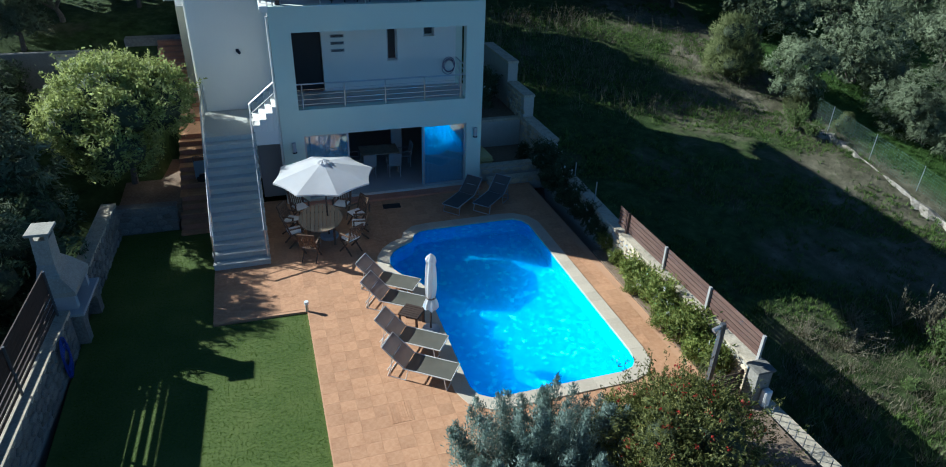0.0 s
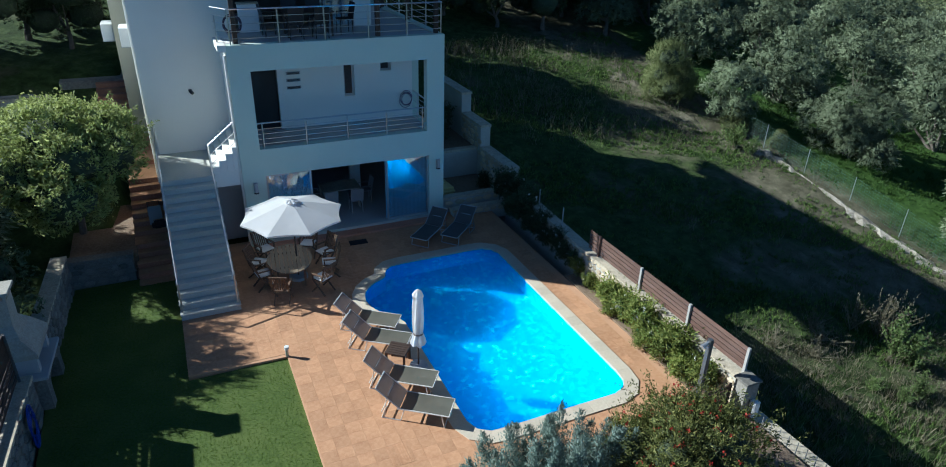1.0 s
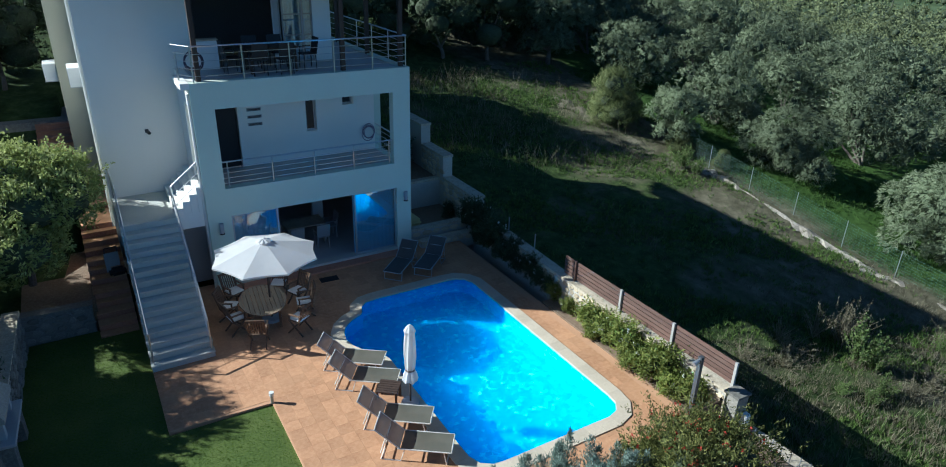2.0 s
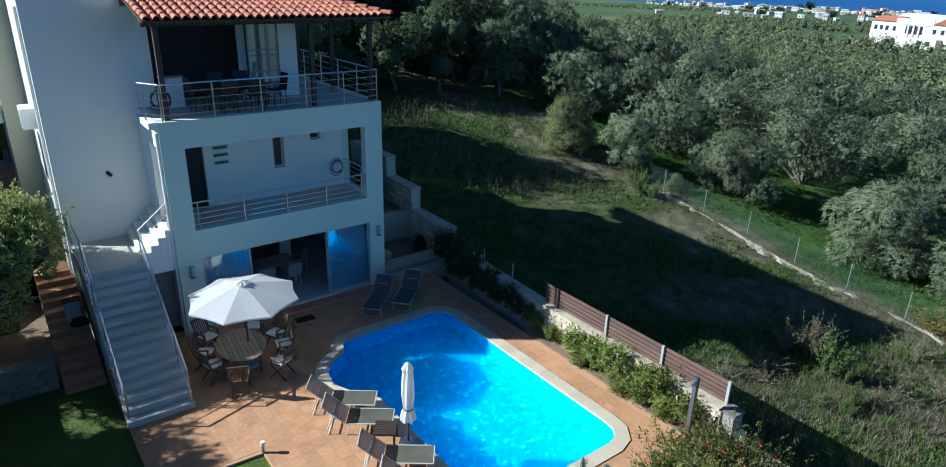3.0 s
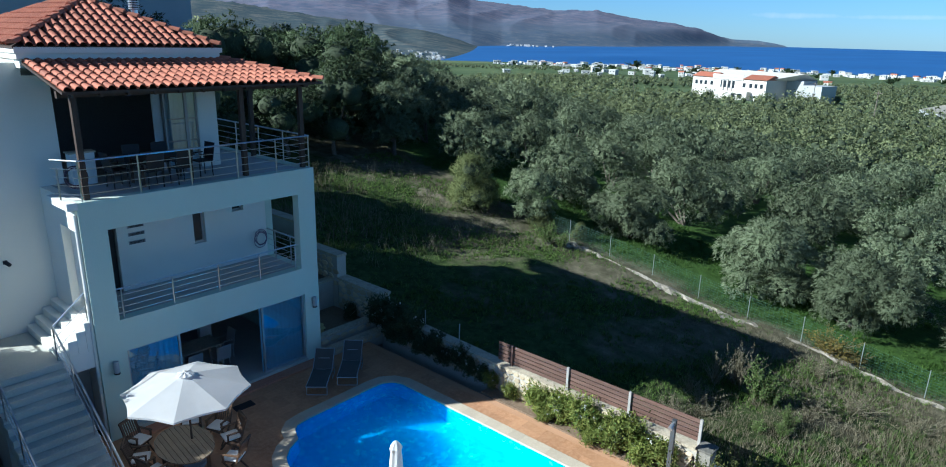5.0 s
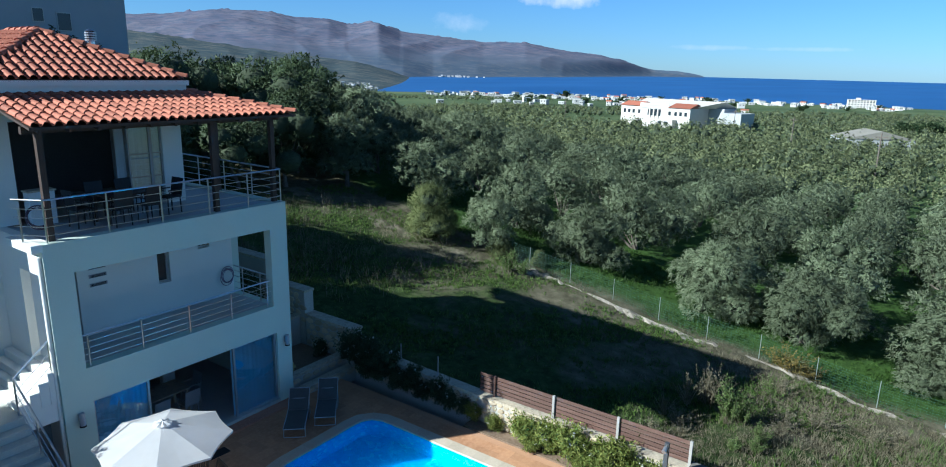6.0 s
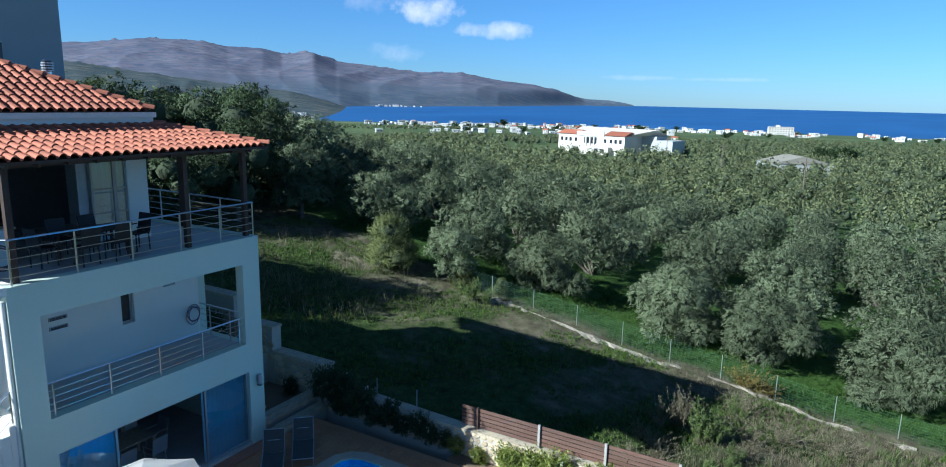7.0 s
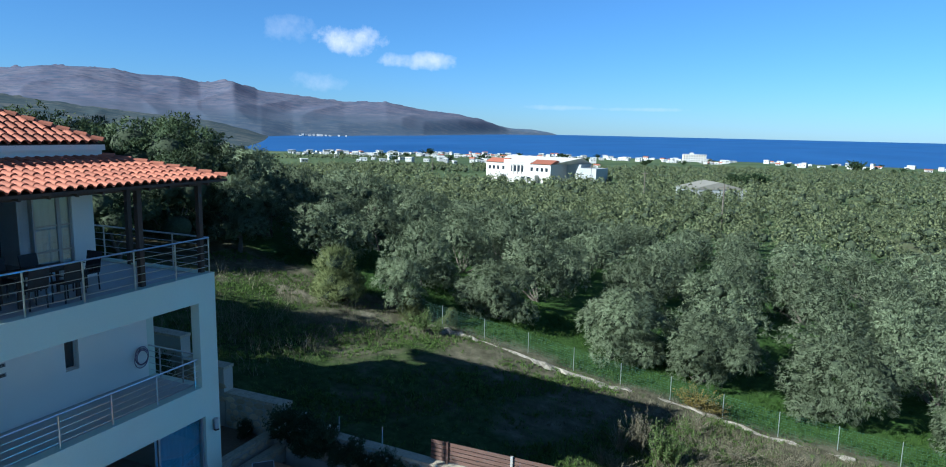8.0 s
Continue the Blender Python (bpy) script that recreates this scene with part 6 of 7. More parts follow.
def juniper(x, y, z):
    """Upright feathery sprays of blue-grey needles."""
    r = np.random.default_rng(8)
    t = thing("juniper_shrub", x, y, z, "feathery blue-grey conifer shrub beside the pool", "shrub")
    part("stem", bar(bmesh.new(), (0, 0, -0.1), (0.05, 0, 0.9), 0.06, 8, 0.03), BARK, t)
    out, normals = [], []
    for k in range(70):
        a, rad = r.uniform(0, 2 * math.pi), 1.45 * math.sqrt(r.uniform(0.0, 1.0))
        foot = np.array([rad * math.cos(a) * 0.75, rad * math.sin(a) * 0.65, 0.15])
        hgt = r.uniform(1.0, 1.9) * (1.05 - 0.3 * rad / 1.45)
        tip = foot + np.array([math.cos(a) * 0.35 * rad, math.sin(a) * 0.3 * rad, hgt])
        n = 430
        f = r.uniform(0.05, 1, (n, 1))
        c = foot + (tip - foot) * f + r.normal(0, 1, (n, 3)) * np.array([0.19, 0.19, 0.05]) * (1.02 - f) ** 0.7
        d = np.tile((tip - foot) / np.linalg.norm(tip - foot), (n, 1)) + 0.9 * (c - (foot + (tip - foot) * f))
        side = c - (foot + (tip - foot) * f)
        side = side / (np.linalg.norm(side, axis=1, keepdims=True) + 1e-9) + np.array([0, 0, 0.5]) + 0.5 * (tip - foot) / 1.5
        tri, nor = blades(c, side, 3, 0.058, 0.017, r, -0.9, 0.25)
        out.append(tri), normals.append(nor)
    me = quads_mesh("foliage", np.concatenate(out), BLUELEAF, 3)
    me.polygons.foreach_set("use_smooth", [True] * len(me.polygons))
    normals = np.concatenate(normals)
    if len(me.vertices) == len(normals):
        me.normals_split_custom_set_from_vertices(normals.tolist())
    new("foliage", me).parent = t


juniper(4.1, 7.8, 0.0)
bpy.data.objects["juniper_shrub"].scale = (1.14, 1.14, 1.08)


def flowering_shrub(name, x, y, z, rad, height, leaf, bloom, blooms, label, seed, group="", sprig=900, leafsize=0.13, squash=0.85, bloom_size=0.07, shoots=60, reach=0.32, core=0.36):
    t = tree_proto(name, leaf, seed, rad, height, 0.0, sprig, 9, leafsize, leafsize * 0.34, lobe_n=8, core=core, label=label, category="shrub", group=group, squash=squash, spread=0.7, droop=-0.15, form=0.4)
    r = np.random.default_rng(seed + 1)
    lobes = lobes_of(np.random.default_rng(seed), rad, height, 8, 0.0)
    p, d = crown_points(r, lobes, blooms, squash)
    p = p[p[:, 2] > height * 0.2]
    d = np.tile([0, 0, 1.0], (len(p), 1))
    me = quads_mesh("bloom_growth", sprigs(p + d * 0.1, d, 7, bloom_size, bloom_size * 0.7, r, 0.0, 1.0), bloom)
    tagged(new("bloom_growth", me), kind="stuff").parent = t
    # long loose shoots that stand out of the crown
    p, d = crown_points(r, lobes, shoots, squash)
    d[:, 2] = np.abs(d[:, 2]) + 0.5
    d /= np.linalg.norm(d, axis=1, keepdims=True)
    far = r.uniform(0.4, 1.0, (len(p), 1))
    growth = [sprigs(p + d * h * far, d, 4, leafsize, leafsize * 0.32, r, 0.0, 0.7) for h in np.linspace(0.05, reach, 4 if reach < 0.4 else 9)]
    tagged(new("shoot_growth", quads_mesh("shoot_growth", np.concatenate(growth), leaf)), kind="stuff").parent = t
    place(t, x, y, z)
    return t


flowering_shrub("flowering_shrub", 6.6, 7.2, 0.0, 1.8, 2.1, FLOWERSHRUB, REDBLOOM, 190, "large green shrub dotted with small red flowers", 90, sprig=6000, leafsize=0.068, shoots=260, core=0.58, reach=0.75, bloom_size=0.045)
bed = [flowering_shrub("bed_shrub", 9.3, 13.45, 0.05, 0.42, 0.75, SHRUBLEAF, WHITEBLOOM, 6, "small leafy shrub in the bed under the wall", 101, "bed shrubs", 220, 0.11),
       flowering_shrub("bed_shrub", 9.35, 12.6, 0.05, 0.5, 0.85, SHRUBLEAF, WHITEBLOOM, 5, "small leafy shrub in the bed under the wall", 102, "bed shrubs", 300, 0.10)]
for i, (x, y, s) in enumerate(((9.3, 13.2, 1.0), (9.34, 11.9, 1.15), (9.25, 11.3, 0.95), (9.3, 10.7, 1.2), (9.2, 10.15, 0.9), (9.35, 14.5, 0.5), (9.35, 9.6, 1.0), (9.45, 15.3, 0.6), (9.05, 13.0, 0.5), (9.0, 11.5, 0.55))):
    copy_thing(bed[i % 2], pose(x, y, 0.05, 0, 0, i * 67)).scale = (s, s, s)
rose = flowering_shrub("climbing_rose", 9.55, 18.9, 0.0, 0.55, 1.55, DARKLEAF, WHITEBLOOM, 9, "dark climbing rose with white blooms against the wall", 111, "climbing roses", 420, 0.10, bloom_size=0.09, core=0.12, squash=1.25, shoots=60, reach=0.5)
for x, y, s in ((9.55, 17.8, 0.75), (9.55, 16.7, 0.65), (9.7, 20.0, 1.0), (9.5, 20.5, 0.9), (8.4, 24.4, 0.85), (9.0, 25.6, 0.95), (9.3, 21.9, 0.5), (8.0, 25.2, 0.9), (8.7, 26.4, 1.0), (9.6, 19.4, 0.85), (9.42, 18.4, 0.55), (9.42, 17.3, 0.5), (9.45, 16.2, 0.5), (9.42, 19.8, 0.6), (9.5, 15.7, 0.45)):
    copy_thing(rose, pose(x, y, 0.0 if y < 20.4 else 0.25 if y < 23.4 else 1.4, 0, 0, y * 60)).scale = (s, s, s)
setting("soil_bed", boxes((9.06, 9.0, -0.5, 9.6, 15.4, 0.04), (2.95, 2.2, -0.5, 9.6, 9.0, 0.10), (7.25, 21.34, -0.4, 9.7, 23.4, 0.36), (7.25, 23.66, -0.4, 9.7, 27.6, 1.45)), SOIL, "dry planted soil bed")
setting("ground_bed", boxes((-4.7, 20.56, -0.5, -2.88, 24.4, 0.62)), SOIL, "shaded soil under the round tree")


# ---- wild growth in the field ----
def tufts(name, n, region, material, label, height, width, blades, seed, mask=None):
    r = np.random.default_rng(seed)
    x, y = r.uniform(region[0], region[1], n), r.uniform(region[2], region[3], n)
    if mask is not None:
        k = mask(x, y, r)
        x, y = x[k], y[k]
    z = land(x, y)
    base = np.repeat(np.stack([x, y, z], 1), blades, 0)
    m = len(base)
    base[:, :2] += r.normal(0, height * 0.28, (m, 2))
    d = np.stack([r.normal(0, 0.35, m), r.normal(0, 0.35, m), np.ones(m)], 1)
    h = height * r.uniform(0.5, 1.25, (m, 1))
    s = r.normal(0, 1, (m, 3)) * np.array([1, 1, 0.1])
    s = s / np.linalg.norm(s, axis=1, keepdims=True) * width
    tri = np.stack([base - s, base + s, base + d * h], 1).reshape(-1, 3)
    me = quads_mesh(name, tri, material, 3)
    return tagged(new(name, me), label, "grass", kind="stuff")


tufts("field_grass", 30000, (10.4, 24.0, -2, 36), GRASSBLADE, "rough green field grass", 0.14, 0.014, 8, 1, lambda x, y, r: wobble(x, y, 0.9) + 0.6 * wobble(x, y, 2.3) + r.normal(0, 0.5, len(x)) > 0.1)
tufts("clover", 13000, (24.4, 33.0, -8, 34), CLOVERLEAF, "bright green undergrowth along the grove", 0.13, 0.016, 8, 2, lambda x, y, r: wobble(x, y, 1.1) + r.normal(0, 0.5, len(x)) > -0.2)
tufts("dry_weeds", 2600, (15.0, 24.5, 4, 36), DRYLEAF, "tall dry straw-coloured weeds", 0.26, 0.008, 8, 3, lambda x, y, r: wobble(x, y, 0.5) + 0.04 * (x - 19) + r.normal(0, 0.25, len(x)) > 0.25)
tufts("dry_weeds", 3400, (11.5, 23.5, 1, 11), DRYLEAF, "tall dry straw-coloured weeds", 0.24, 0.010, 10, 4, lambda x, y, r: wobble(x, y, 0.7) + r.normal(0, 0.4, len(x)) > -0.2)
tufts("tall_weeds", 90, (10.6, 17.0, 27, 35), DRYLEAF, "tall dry reeds beside the house", 0.9, 0.012, 9, 6)


def upright_weed(name, leaf, seed, stems, height, spread, per, length, label):
    """A loose clump of upright stems, each set with leaves from a third of its height to the tip."""
    r = np.random.default_rng(seed)
    t = new(name)
    tagged(t, label, "shrub", "wild bushes")
    leaves, bm = [], bmesh.new()
    for _ in range(stems):
        foot = np.array([r.normal(0, 0.12 * spread), r.normal(0, 0.12 * spread), 0.0])
        tip = foot + np.array([r.normal(0, 0.4 * spread), r.normal(0, 0.4 * spread), height * r.uniform(0.5, 1.0)])
        bar(bm, tuple(foot), tuple(tip), 0.010, 4, 0.004)
        f = r.uniform(0.15, 1.02, per) ** 0.8
        p = foot + (tip - foot) * f[:, None] + r.normal(0, 0.035, (per, 3))
        d = r.normal(0, 1, (per, 3)) * np.array([1, 1, 0.5]) + np.array([0, 0, 0.45])
        d /= np.linalg.norm(d, axis=1, keepdims=True)
        side = np.cross(d, r.normal(0, 1, (per, 3)))
        side /= np.linalg.norm(side, axis=1, keepdims=True)
        size = length * r.uniform(0.6, 1.3, (per, 1))
        leaves.append(np.stack([p, p + d * size * 0.5 + side * size * 0.24, p + d * size, p + d * size * 0.5 - side * size * 0.24], 1).reshape(-1, 3))
    part("stalk", bm, DRYLEAF, t)
    foliage = new("foliage", quads_mesh("foliage", np.concatenate(leaves), leaf, 4))
    foliage.parent = t
    return t


def weed_row(proto, spots):
    for i, (x, y, s, tall) in enumerate(spots):
        m = pose(x, y, float(land(x, y)) - 0.03, 0, 0, x * 40)
        ob = proto if i == 0 else copy_thing(proto, m)
        if i == 0:
            proto.matrix_world = m
        ob.scale = (s, s, s * tall)


weed_row(upright_weed("weed_bush", WEEDLEAF, 120, 26, 1.5, 0.75, 46, 0.12, "upright loose light green wild bush in the field"),
         ((16.9, 9.5, 0.8, 1.35), (17.1, 9.1, 0.6, 1.3), (16.3, 8.3, 0.5, 1.1), (15.7, 8.3, 0.45, 0.8), (15.2, 8.9, 0.4, 0.8), (22.4, 22.2, 0.8, 1.1), (22.7, 21.5, 0.6, 1.1)))
weed_row(upright_weed("dead_bush", DRYLEAF, 121, 34, 0.75, 1.1, 16, 0.06, "grey-brown dead brushwood bush in the field"),
         ((18.3, 7.9, 1.1, 0.9), (19.6, 7.0, 1.3, 0.8), (17.3, 8.0, 0.8, 1.0), (21.5, 8.6, 1.3, 0.7), (14.6, 10.4, 0.8, 1.2), (13.7, 11.2, 0.8, 1.3), (15.4, 10.9, 0.8, 1.1), (20.3, 5.2, 1.2, 0.7), (17.4, 10.4, 0.9, 2.3), (16.9, 11.0, 0.7, 2.4), (18.0, 10.6, 0.8, 2.1), (15.6, 11.4, 0.5, 2.2)))
weed_row(upright_weed("autumn_bush", AUTUMNLEAF, 122, 42, 1.2, 1.2, 40, 0.10, "yellowing bush grown into the wire fence"), ((24.3, 8.9, 1.0, 0.9), (24.4, 8.1, 0.7, 0.8)))
tufts("dry_weeds", 120, (12.6, 16.2, 8.6, 12.2), DRYLEAF, "tall grey dead weed stalks", 0.6, 0.004, 9, 8, lambda x, y, r: np.abs(y - (11.6 - 0.8 * (x - 13))) < 0.9)
tufts("green_weeds", 420, (12.0, 22.5, 2.0, 9.6), WEEDLEAF, "patches of taller green weeds", 0.4, 0.012, 12, 9, lambda x, y, r: wobble(x, y, 0.8) + r.normal(0, 0.3, len(x)) > 0.3)
tufts("dry_weeds", 130, (13.0, 22.5, 24, 34.5), DRYLEAF, "scattered tall dry stalks on the slope", 0.8, 0.008, 7, 10)


def lawn_blades():
    r = np.random.default_rng(17)
    n = 60000
    x, y = r.uniform(-4.7, 0.40, n), r.uniform(8.0, 20.0, n)
    k = (y < 14.6) | (x < -1.95)
    x, y = x[k], y[k]
    m = len(x)
    base = np.stack([x, y, np.full(m, -0.065)], 1)
    h = r.uniform(0.010, 0.022, (m, 1))
    d = np.stack([r.normal(0, 0.5, m), r.normal(0, 0.5, m), np.ones(m)], 1)
    s = r.normal(0, 1, (m, 3)) * np.array([1, 1, 0])
    s = s / np.linalg.norm(s, axis=1, keepdims=True) * 0.016
    me = quads_mesh("lawn_grass", np.stack([base - s, base + s, base + d * h], 1).reshape(-1, 3), LAWNBLADE, 3)
    tagged(new("lawn_grass", me), "short mown lawn grass", "grass", kind="stuff")


lawn_blades()

# ---- field path and wire fence ----
def strip(name, pts, half, material, label):
    bm = bmesh.new()
    r = random.Random(5)
    rows = []
    for i, (x, y) in enumerate(pts):
        w0, w1 = half * r.uniform(0.25, 1.6), half * r.uniform(0.25, 1.6)
        rows.append([bm.verts.new((x + dx, y + 0.0, float(land(x + dx, y)) + r.uniform(0.02, 0.14) + (0.0 if k == 1 else -0.12))) for k, dx in enumerate((-w0, 0.0, w1))])
    for a, b in zip(rows[:-1], rows[1:]):
        for k in range(2):
            bm.faces.new((a[k], a[k + 1], b[k + 1], b[k]))
    return setting(name, bm, material, label)


def fence_x(y):
    return float(lerp(y, [-8, 4, 15, 22, 32], [24.2, 24.25, 24.35, 23.9, 23.3]))


strip("path", [(fence_x(y * 0.4) - 0.45 - 0.2 * math.sin(y * 0.21), y * 0.4) for y in range(6, 57)], 0.32, PALE_CONC, "pale rubble strip along the wire fence")
strip("path_track", [(fence_x(y * 0.5) - 1.2 - 0.05 * (y * 0.5 - 22) ** 1.35, y * 0.5) for y in range(44, 74)], 0.55, DIRT, "bare dusty track")
wire = thing("wire_fence", 24.2, 12.0, float(land(24.2, 12.0)), "green wire-mesh fence with thin metal posts", "fence")


def wpart(name, bm, material):
    ob = part(name, bm, material, wire)
    ob.matrix_parent_inverse = wire.matrix_world.inverted()
    return ob


post_y = [-6.4 + 2.35 * i for i in range(14)]
for y in post_y:
    z = float(land(fence_x(y), y))
    wpart("post", bar(bmesh.new(), (fence_x(y), y, z - 0.2), (fence_x(y), y, z + 1.15), 0.018, 8), GALV)
bm = bmesh.new()
for y0, y1 in zip(post_y[:-1], post_y[1:]):
    p0, p1 = Vector((fence_x(y0), y0, float(land(fence_x(y0), y0)))), Vector((fence_x(y1), y1, float(land(fence_x(y1), y1))))
    for k in range(10):
        h = Vector((0, 0, 0.05 + k * 0.115))
        bar(bm, p0 + h, p1 + h, 0.003, 3)
    for k in range(12):
        q = p0 + (p1 - p0) * (k + 0.5) / 12
        bar(bm, q + Vector((0, 0, 0.05)), q + Vector((0, 0, 1.1)), 0.0025, 3)
tagged(wpart("mesh", bm, GREEN_WIRE), kind="stuff")

# ---- gate, post and lamp at the garden's end ----
gate_post = thing("gate_post", 9.62, 8.6, 0.0, "rendered concrete gate pillar at the end of the wall", "pillar")
part("shaft", boxes((-0.19, -0.17, -1.2, 0.19, 0.17, 0.93)), SHADED_STONE, gate_post)
part("cap", boxes((-0.23, -0.21, 0.932, 0.23, 0.21, 0.99), bevel=0.008), SHADED_STONE, gate_post)
part("letter_box", boxes((0.0, -0.34, 0.05, 0.2, -0.172, 0.5), bevel=0.03), PLASTIC_WHITE, gate_post)
gate = thing("slatted_gate", 9.0, 8.8, 0.0, "low dark gate of horizontal boards", "gate")
for k in range(5):
    part("board", boxes((-0.38, -0.012, 0.14 + k * 0.12, 0.40, 0.012, 0.235 + k * 0.12)), WOOD_DARK, gate)
for x in (-0.36, 0.38):
    part("upright", boxes((x - 0.025, 0.0125, 0.1, x + 0.025, 0.05, 0.74)), WOOD_DARK, gate)
lamp = thing("garden_lamp_post", 8.86, 9.2, 0.0, "slender grey garden lamp post with a small spotlight", "lamp post")
part("pole", boxes((-0.05, -0.05, 0.0, 0.05, 0.05, 1.85)), DARK_METAL, lamp)
part("spotlight", bar(bmesh.new(), (-0.22, 0.0, 1.70), (-0.08, 0.0, 1.76), 0.06, 12, 0.045), ALU, lamp)
part("spot_arm", bar(bmesh.new(), (-0.1, 0.0, 1.76), (-0.04, 0.0, 1.80), 0.015, 8), ALU, lamp)
rubble_wall("wall_south_east", (9.85, 8.4), (10.6, 1.5), -2.6, 0.05, -0.4, 0.34, "pale limestone boundary wall below the gate")
lowrail = thing("thin_wire_fence", 9.85, 6.5, 0.0, "thin metal bar fence on the lower wall", "fence")
for k in range(14):
    y = 8.2 - k * 0.22
    ob = part("bar", bar(bmesh.new(), (9.62 + k * 0.02, y, -0.9), (9.62 + k * 0.02, y, 0.35), 0.012, 6), ALU, lowrail)
    ob.matrix_parent_inverse = lowrail.matrix_world.inverted()
pipe_posts = thing("fence_stakes", 9.9, 18.0, 0.9, "thin bare metal stakes standing on the garden wall", "stake")
for x, y in ((9.88, 18.6), (9.84, 17.0)):
    ob = part("stake", bar(bmesh.new(), (x, y, 0.8), (x, y, 1.55), 0.02, 8), ALU, pipe_posts)
    ob.matrix_parent_inverse = pipe_posts.matrix_world.inverted()

crate = thing("garden_trolley", -2.25, 21.95, 0.66, "grey upright panel trolley with dark bags on the red steps", "trolley", turn=6)
part("panel", boxes((-0.2, 0.05, 0.02, 0.2, 0.11, 0.78), bevel=0.02), GREY_RENDER, crate, "grey flat panel")
bm = boxes((-0.16, -0.3, 0.02, 0.3, 0.03, 0.34))
bmesh.ops.bevel(bm, geom=bm.edges[:], offset=0.08, segments=3, affect="EDGES")
part("bag", bm, BLACK, crate, "dark soft bag")
for x in (-0.17, 0.17):
    part("handle", bar(bmesh.new(), (x, 0.08, 0.76), (x, -0.02, 0.98), 0.013, 8), DARK_METAL, crate)
part("handle_grip", bar(bmesh.new(), (-0.18, -0.02, 0.98), (0.18, -0.02, 0.98), 0.016, 8), BLACK, crate)

# ---- furniture on the roof terrace, in the dining room, and the bed by the wall ----
def black_chair(x, y, z, turn, material, label, group):
    t = thing("dining_chair", x, y, z, label, "chair", group, turn)
    for sx in (-0.2, 0.2):
        for sy in (-0.2, 0.2):
            part("leg", bar(bmesh.new(), (sx, sy, 0), (sx * 0.95, sy * 0.95, 0.44), 0.018, 8), material, t)
        part("armrest", boxes((-0.2, sx * 1.15 - 0.02, 0.64, 0.18, sx * 1.15 + 0.02, 0.665)), material, t)
        part("arm_post", bar(bmesh.new(), (0.16, sx * 1.15, 0.44), (0.16, sx * 1.15, 0.64), 0.014, 8), material, t)
    part("seat", boxes((-0.23, -0.23, 0.441, 0.23, 0.23, 0.475), bevel=0.01), material, t)
    bm = bmesh.new()
    beam(bm, (-0.21, 0, 0.48), (-0.30, 0, 0.95), 0.46, 0.022)
    part("backrest", bm, material, t)


def plain_table(x, y, z, a, b, material, label):
    t = thing("table", x, y, z, label, "table")
    part("tabletop", boxes((-a, -b, 0.71, a, b, 0.745), bevel=0.008), material, t)
    for sx in (-a + 0.08, a - 0.08):
        for sy in (-b + 0.08, b - 0.08):
            part("leg", boxes((sx - 0.03, sy - 0.03, 0, sx + 0.03, sy + 0.03, 0.709)), material, t)


plain_table(3.1, 22.1, 6.45, 0.75, 0.42, WOOD_DARK, "dark table on the roof terrace")
for x, y, turn in ((2.6, 21.6, 90), (3.35, 21.55, 95), (4.25, 22.1, 185), (1.95, 22.2, 5), (2.7, 22.75, -90), (3.5, 22.75, -85)):
    black_chair(x, y, 6.45, turn, BLACK, "black woven terrace chair with armrests", "terrace chairs")
plain_table(3.9, 22.9, 0.15, 0.7, 0.45, STONE_CAP, "pale dining table inside the ground-floor room")
# white chairs in grey metal: the room's dimness is put into their colour
for x, y, turn in ((3.4, 22.2, 90), (4.3, 22.15, 90), (4.85, 22.9, 180), (3.0, 22.9, 0)):
    black_chair(x, y, 0.15, turn, ALU, "white dining chair inside the ground-floor room", "dining room chairs")
hpart("room_pier", boxes((4.6, 24.0, 0.15, 5.0, 24.2, 2.9)), WHITE_RENDER)
counter = thing("terrace_counter", 1.5, 23.0, 6.45, "low white sideboard under the terrace roof", "sideboard")
part("body", boxes((-0.35, 0.0, 0, 0.25, 0.32, 0.85), bevel=0.01), PLASTIC_WHITE, counter)
part("worktop", boxes((-0.38, -0.03, 0.851, 0.28, 0.33, 0.89)), STONE_CAP, counter)
for k, (dx, dy) in enumerate(((0.0, 0.0), (0.03, -0.02), (-0.015, 0.03))):
    pad = thing("lounger_cushion", 7.72 + dx, 22.55 + dy, 0.362 + 0.102 * k, "pale yellow lounger cushion in a flat stack beside the villa", "cushion", "stacked cushions", turn=1.5 * k)
    for y0, y1 in ((-0.83, -0.30), (-0.28, 0.28), (0.30, 0.83)):
        bm = boxes((-0.27, y0, 0.0, 0.27, y1, 0.098))
        bmesh.ops.bevel(bm, geom=bm.edges[:], offset=0.03, segments=2, affect="EDGES")
        part("pad", bm, YELLOW_VINYL, pad)


def roof_flue(x, y, z, tall):
    t = thing("roof_flue", x, y, z, "round metal chimney flue with a ringed cowl on the tile roof", "chimney", "chimney flues")
    part("pipe", bar(bmesh.new(), (0, 0, -0.1), (0, 0, tall), 0.10, 14), STEEL, t)
    for k in range(4):
        part("cowl_ring", bar(bmesh.new(), (0, 0, tall + 0.01 + k * 0.07), (0, 0, tall + 0.05 + k * 0.07), 0.16, 16), ALU, t)
    part("cowl_core", bar(bmesh.new(), (0, 0, tall + 0.001), (0, 0, tall + 0.29), 0.12, 14), BLACK, t)
    part("cowl_top", bar(bmesh.new(), (0, 0, tall + 0.291), (0, 0, tall + 0.36), 0.15, 16, 0.04), STEEL, t)


roof_flue(4.55, 26.1, 10.42, 0.62)
roof_flue(4.75, 28.6, 10.33, 0.55)

# ---- buildings beyond ----
neighbour = thing("neighbour_house", 14.0, 58.0, float(land(14, 58)), "tall plain grey house on the slope behind", "house")


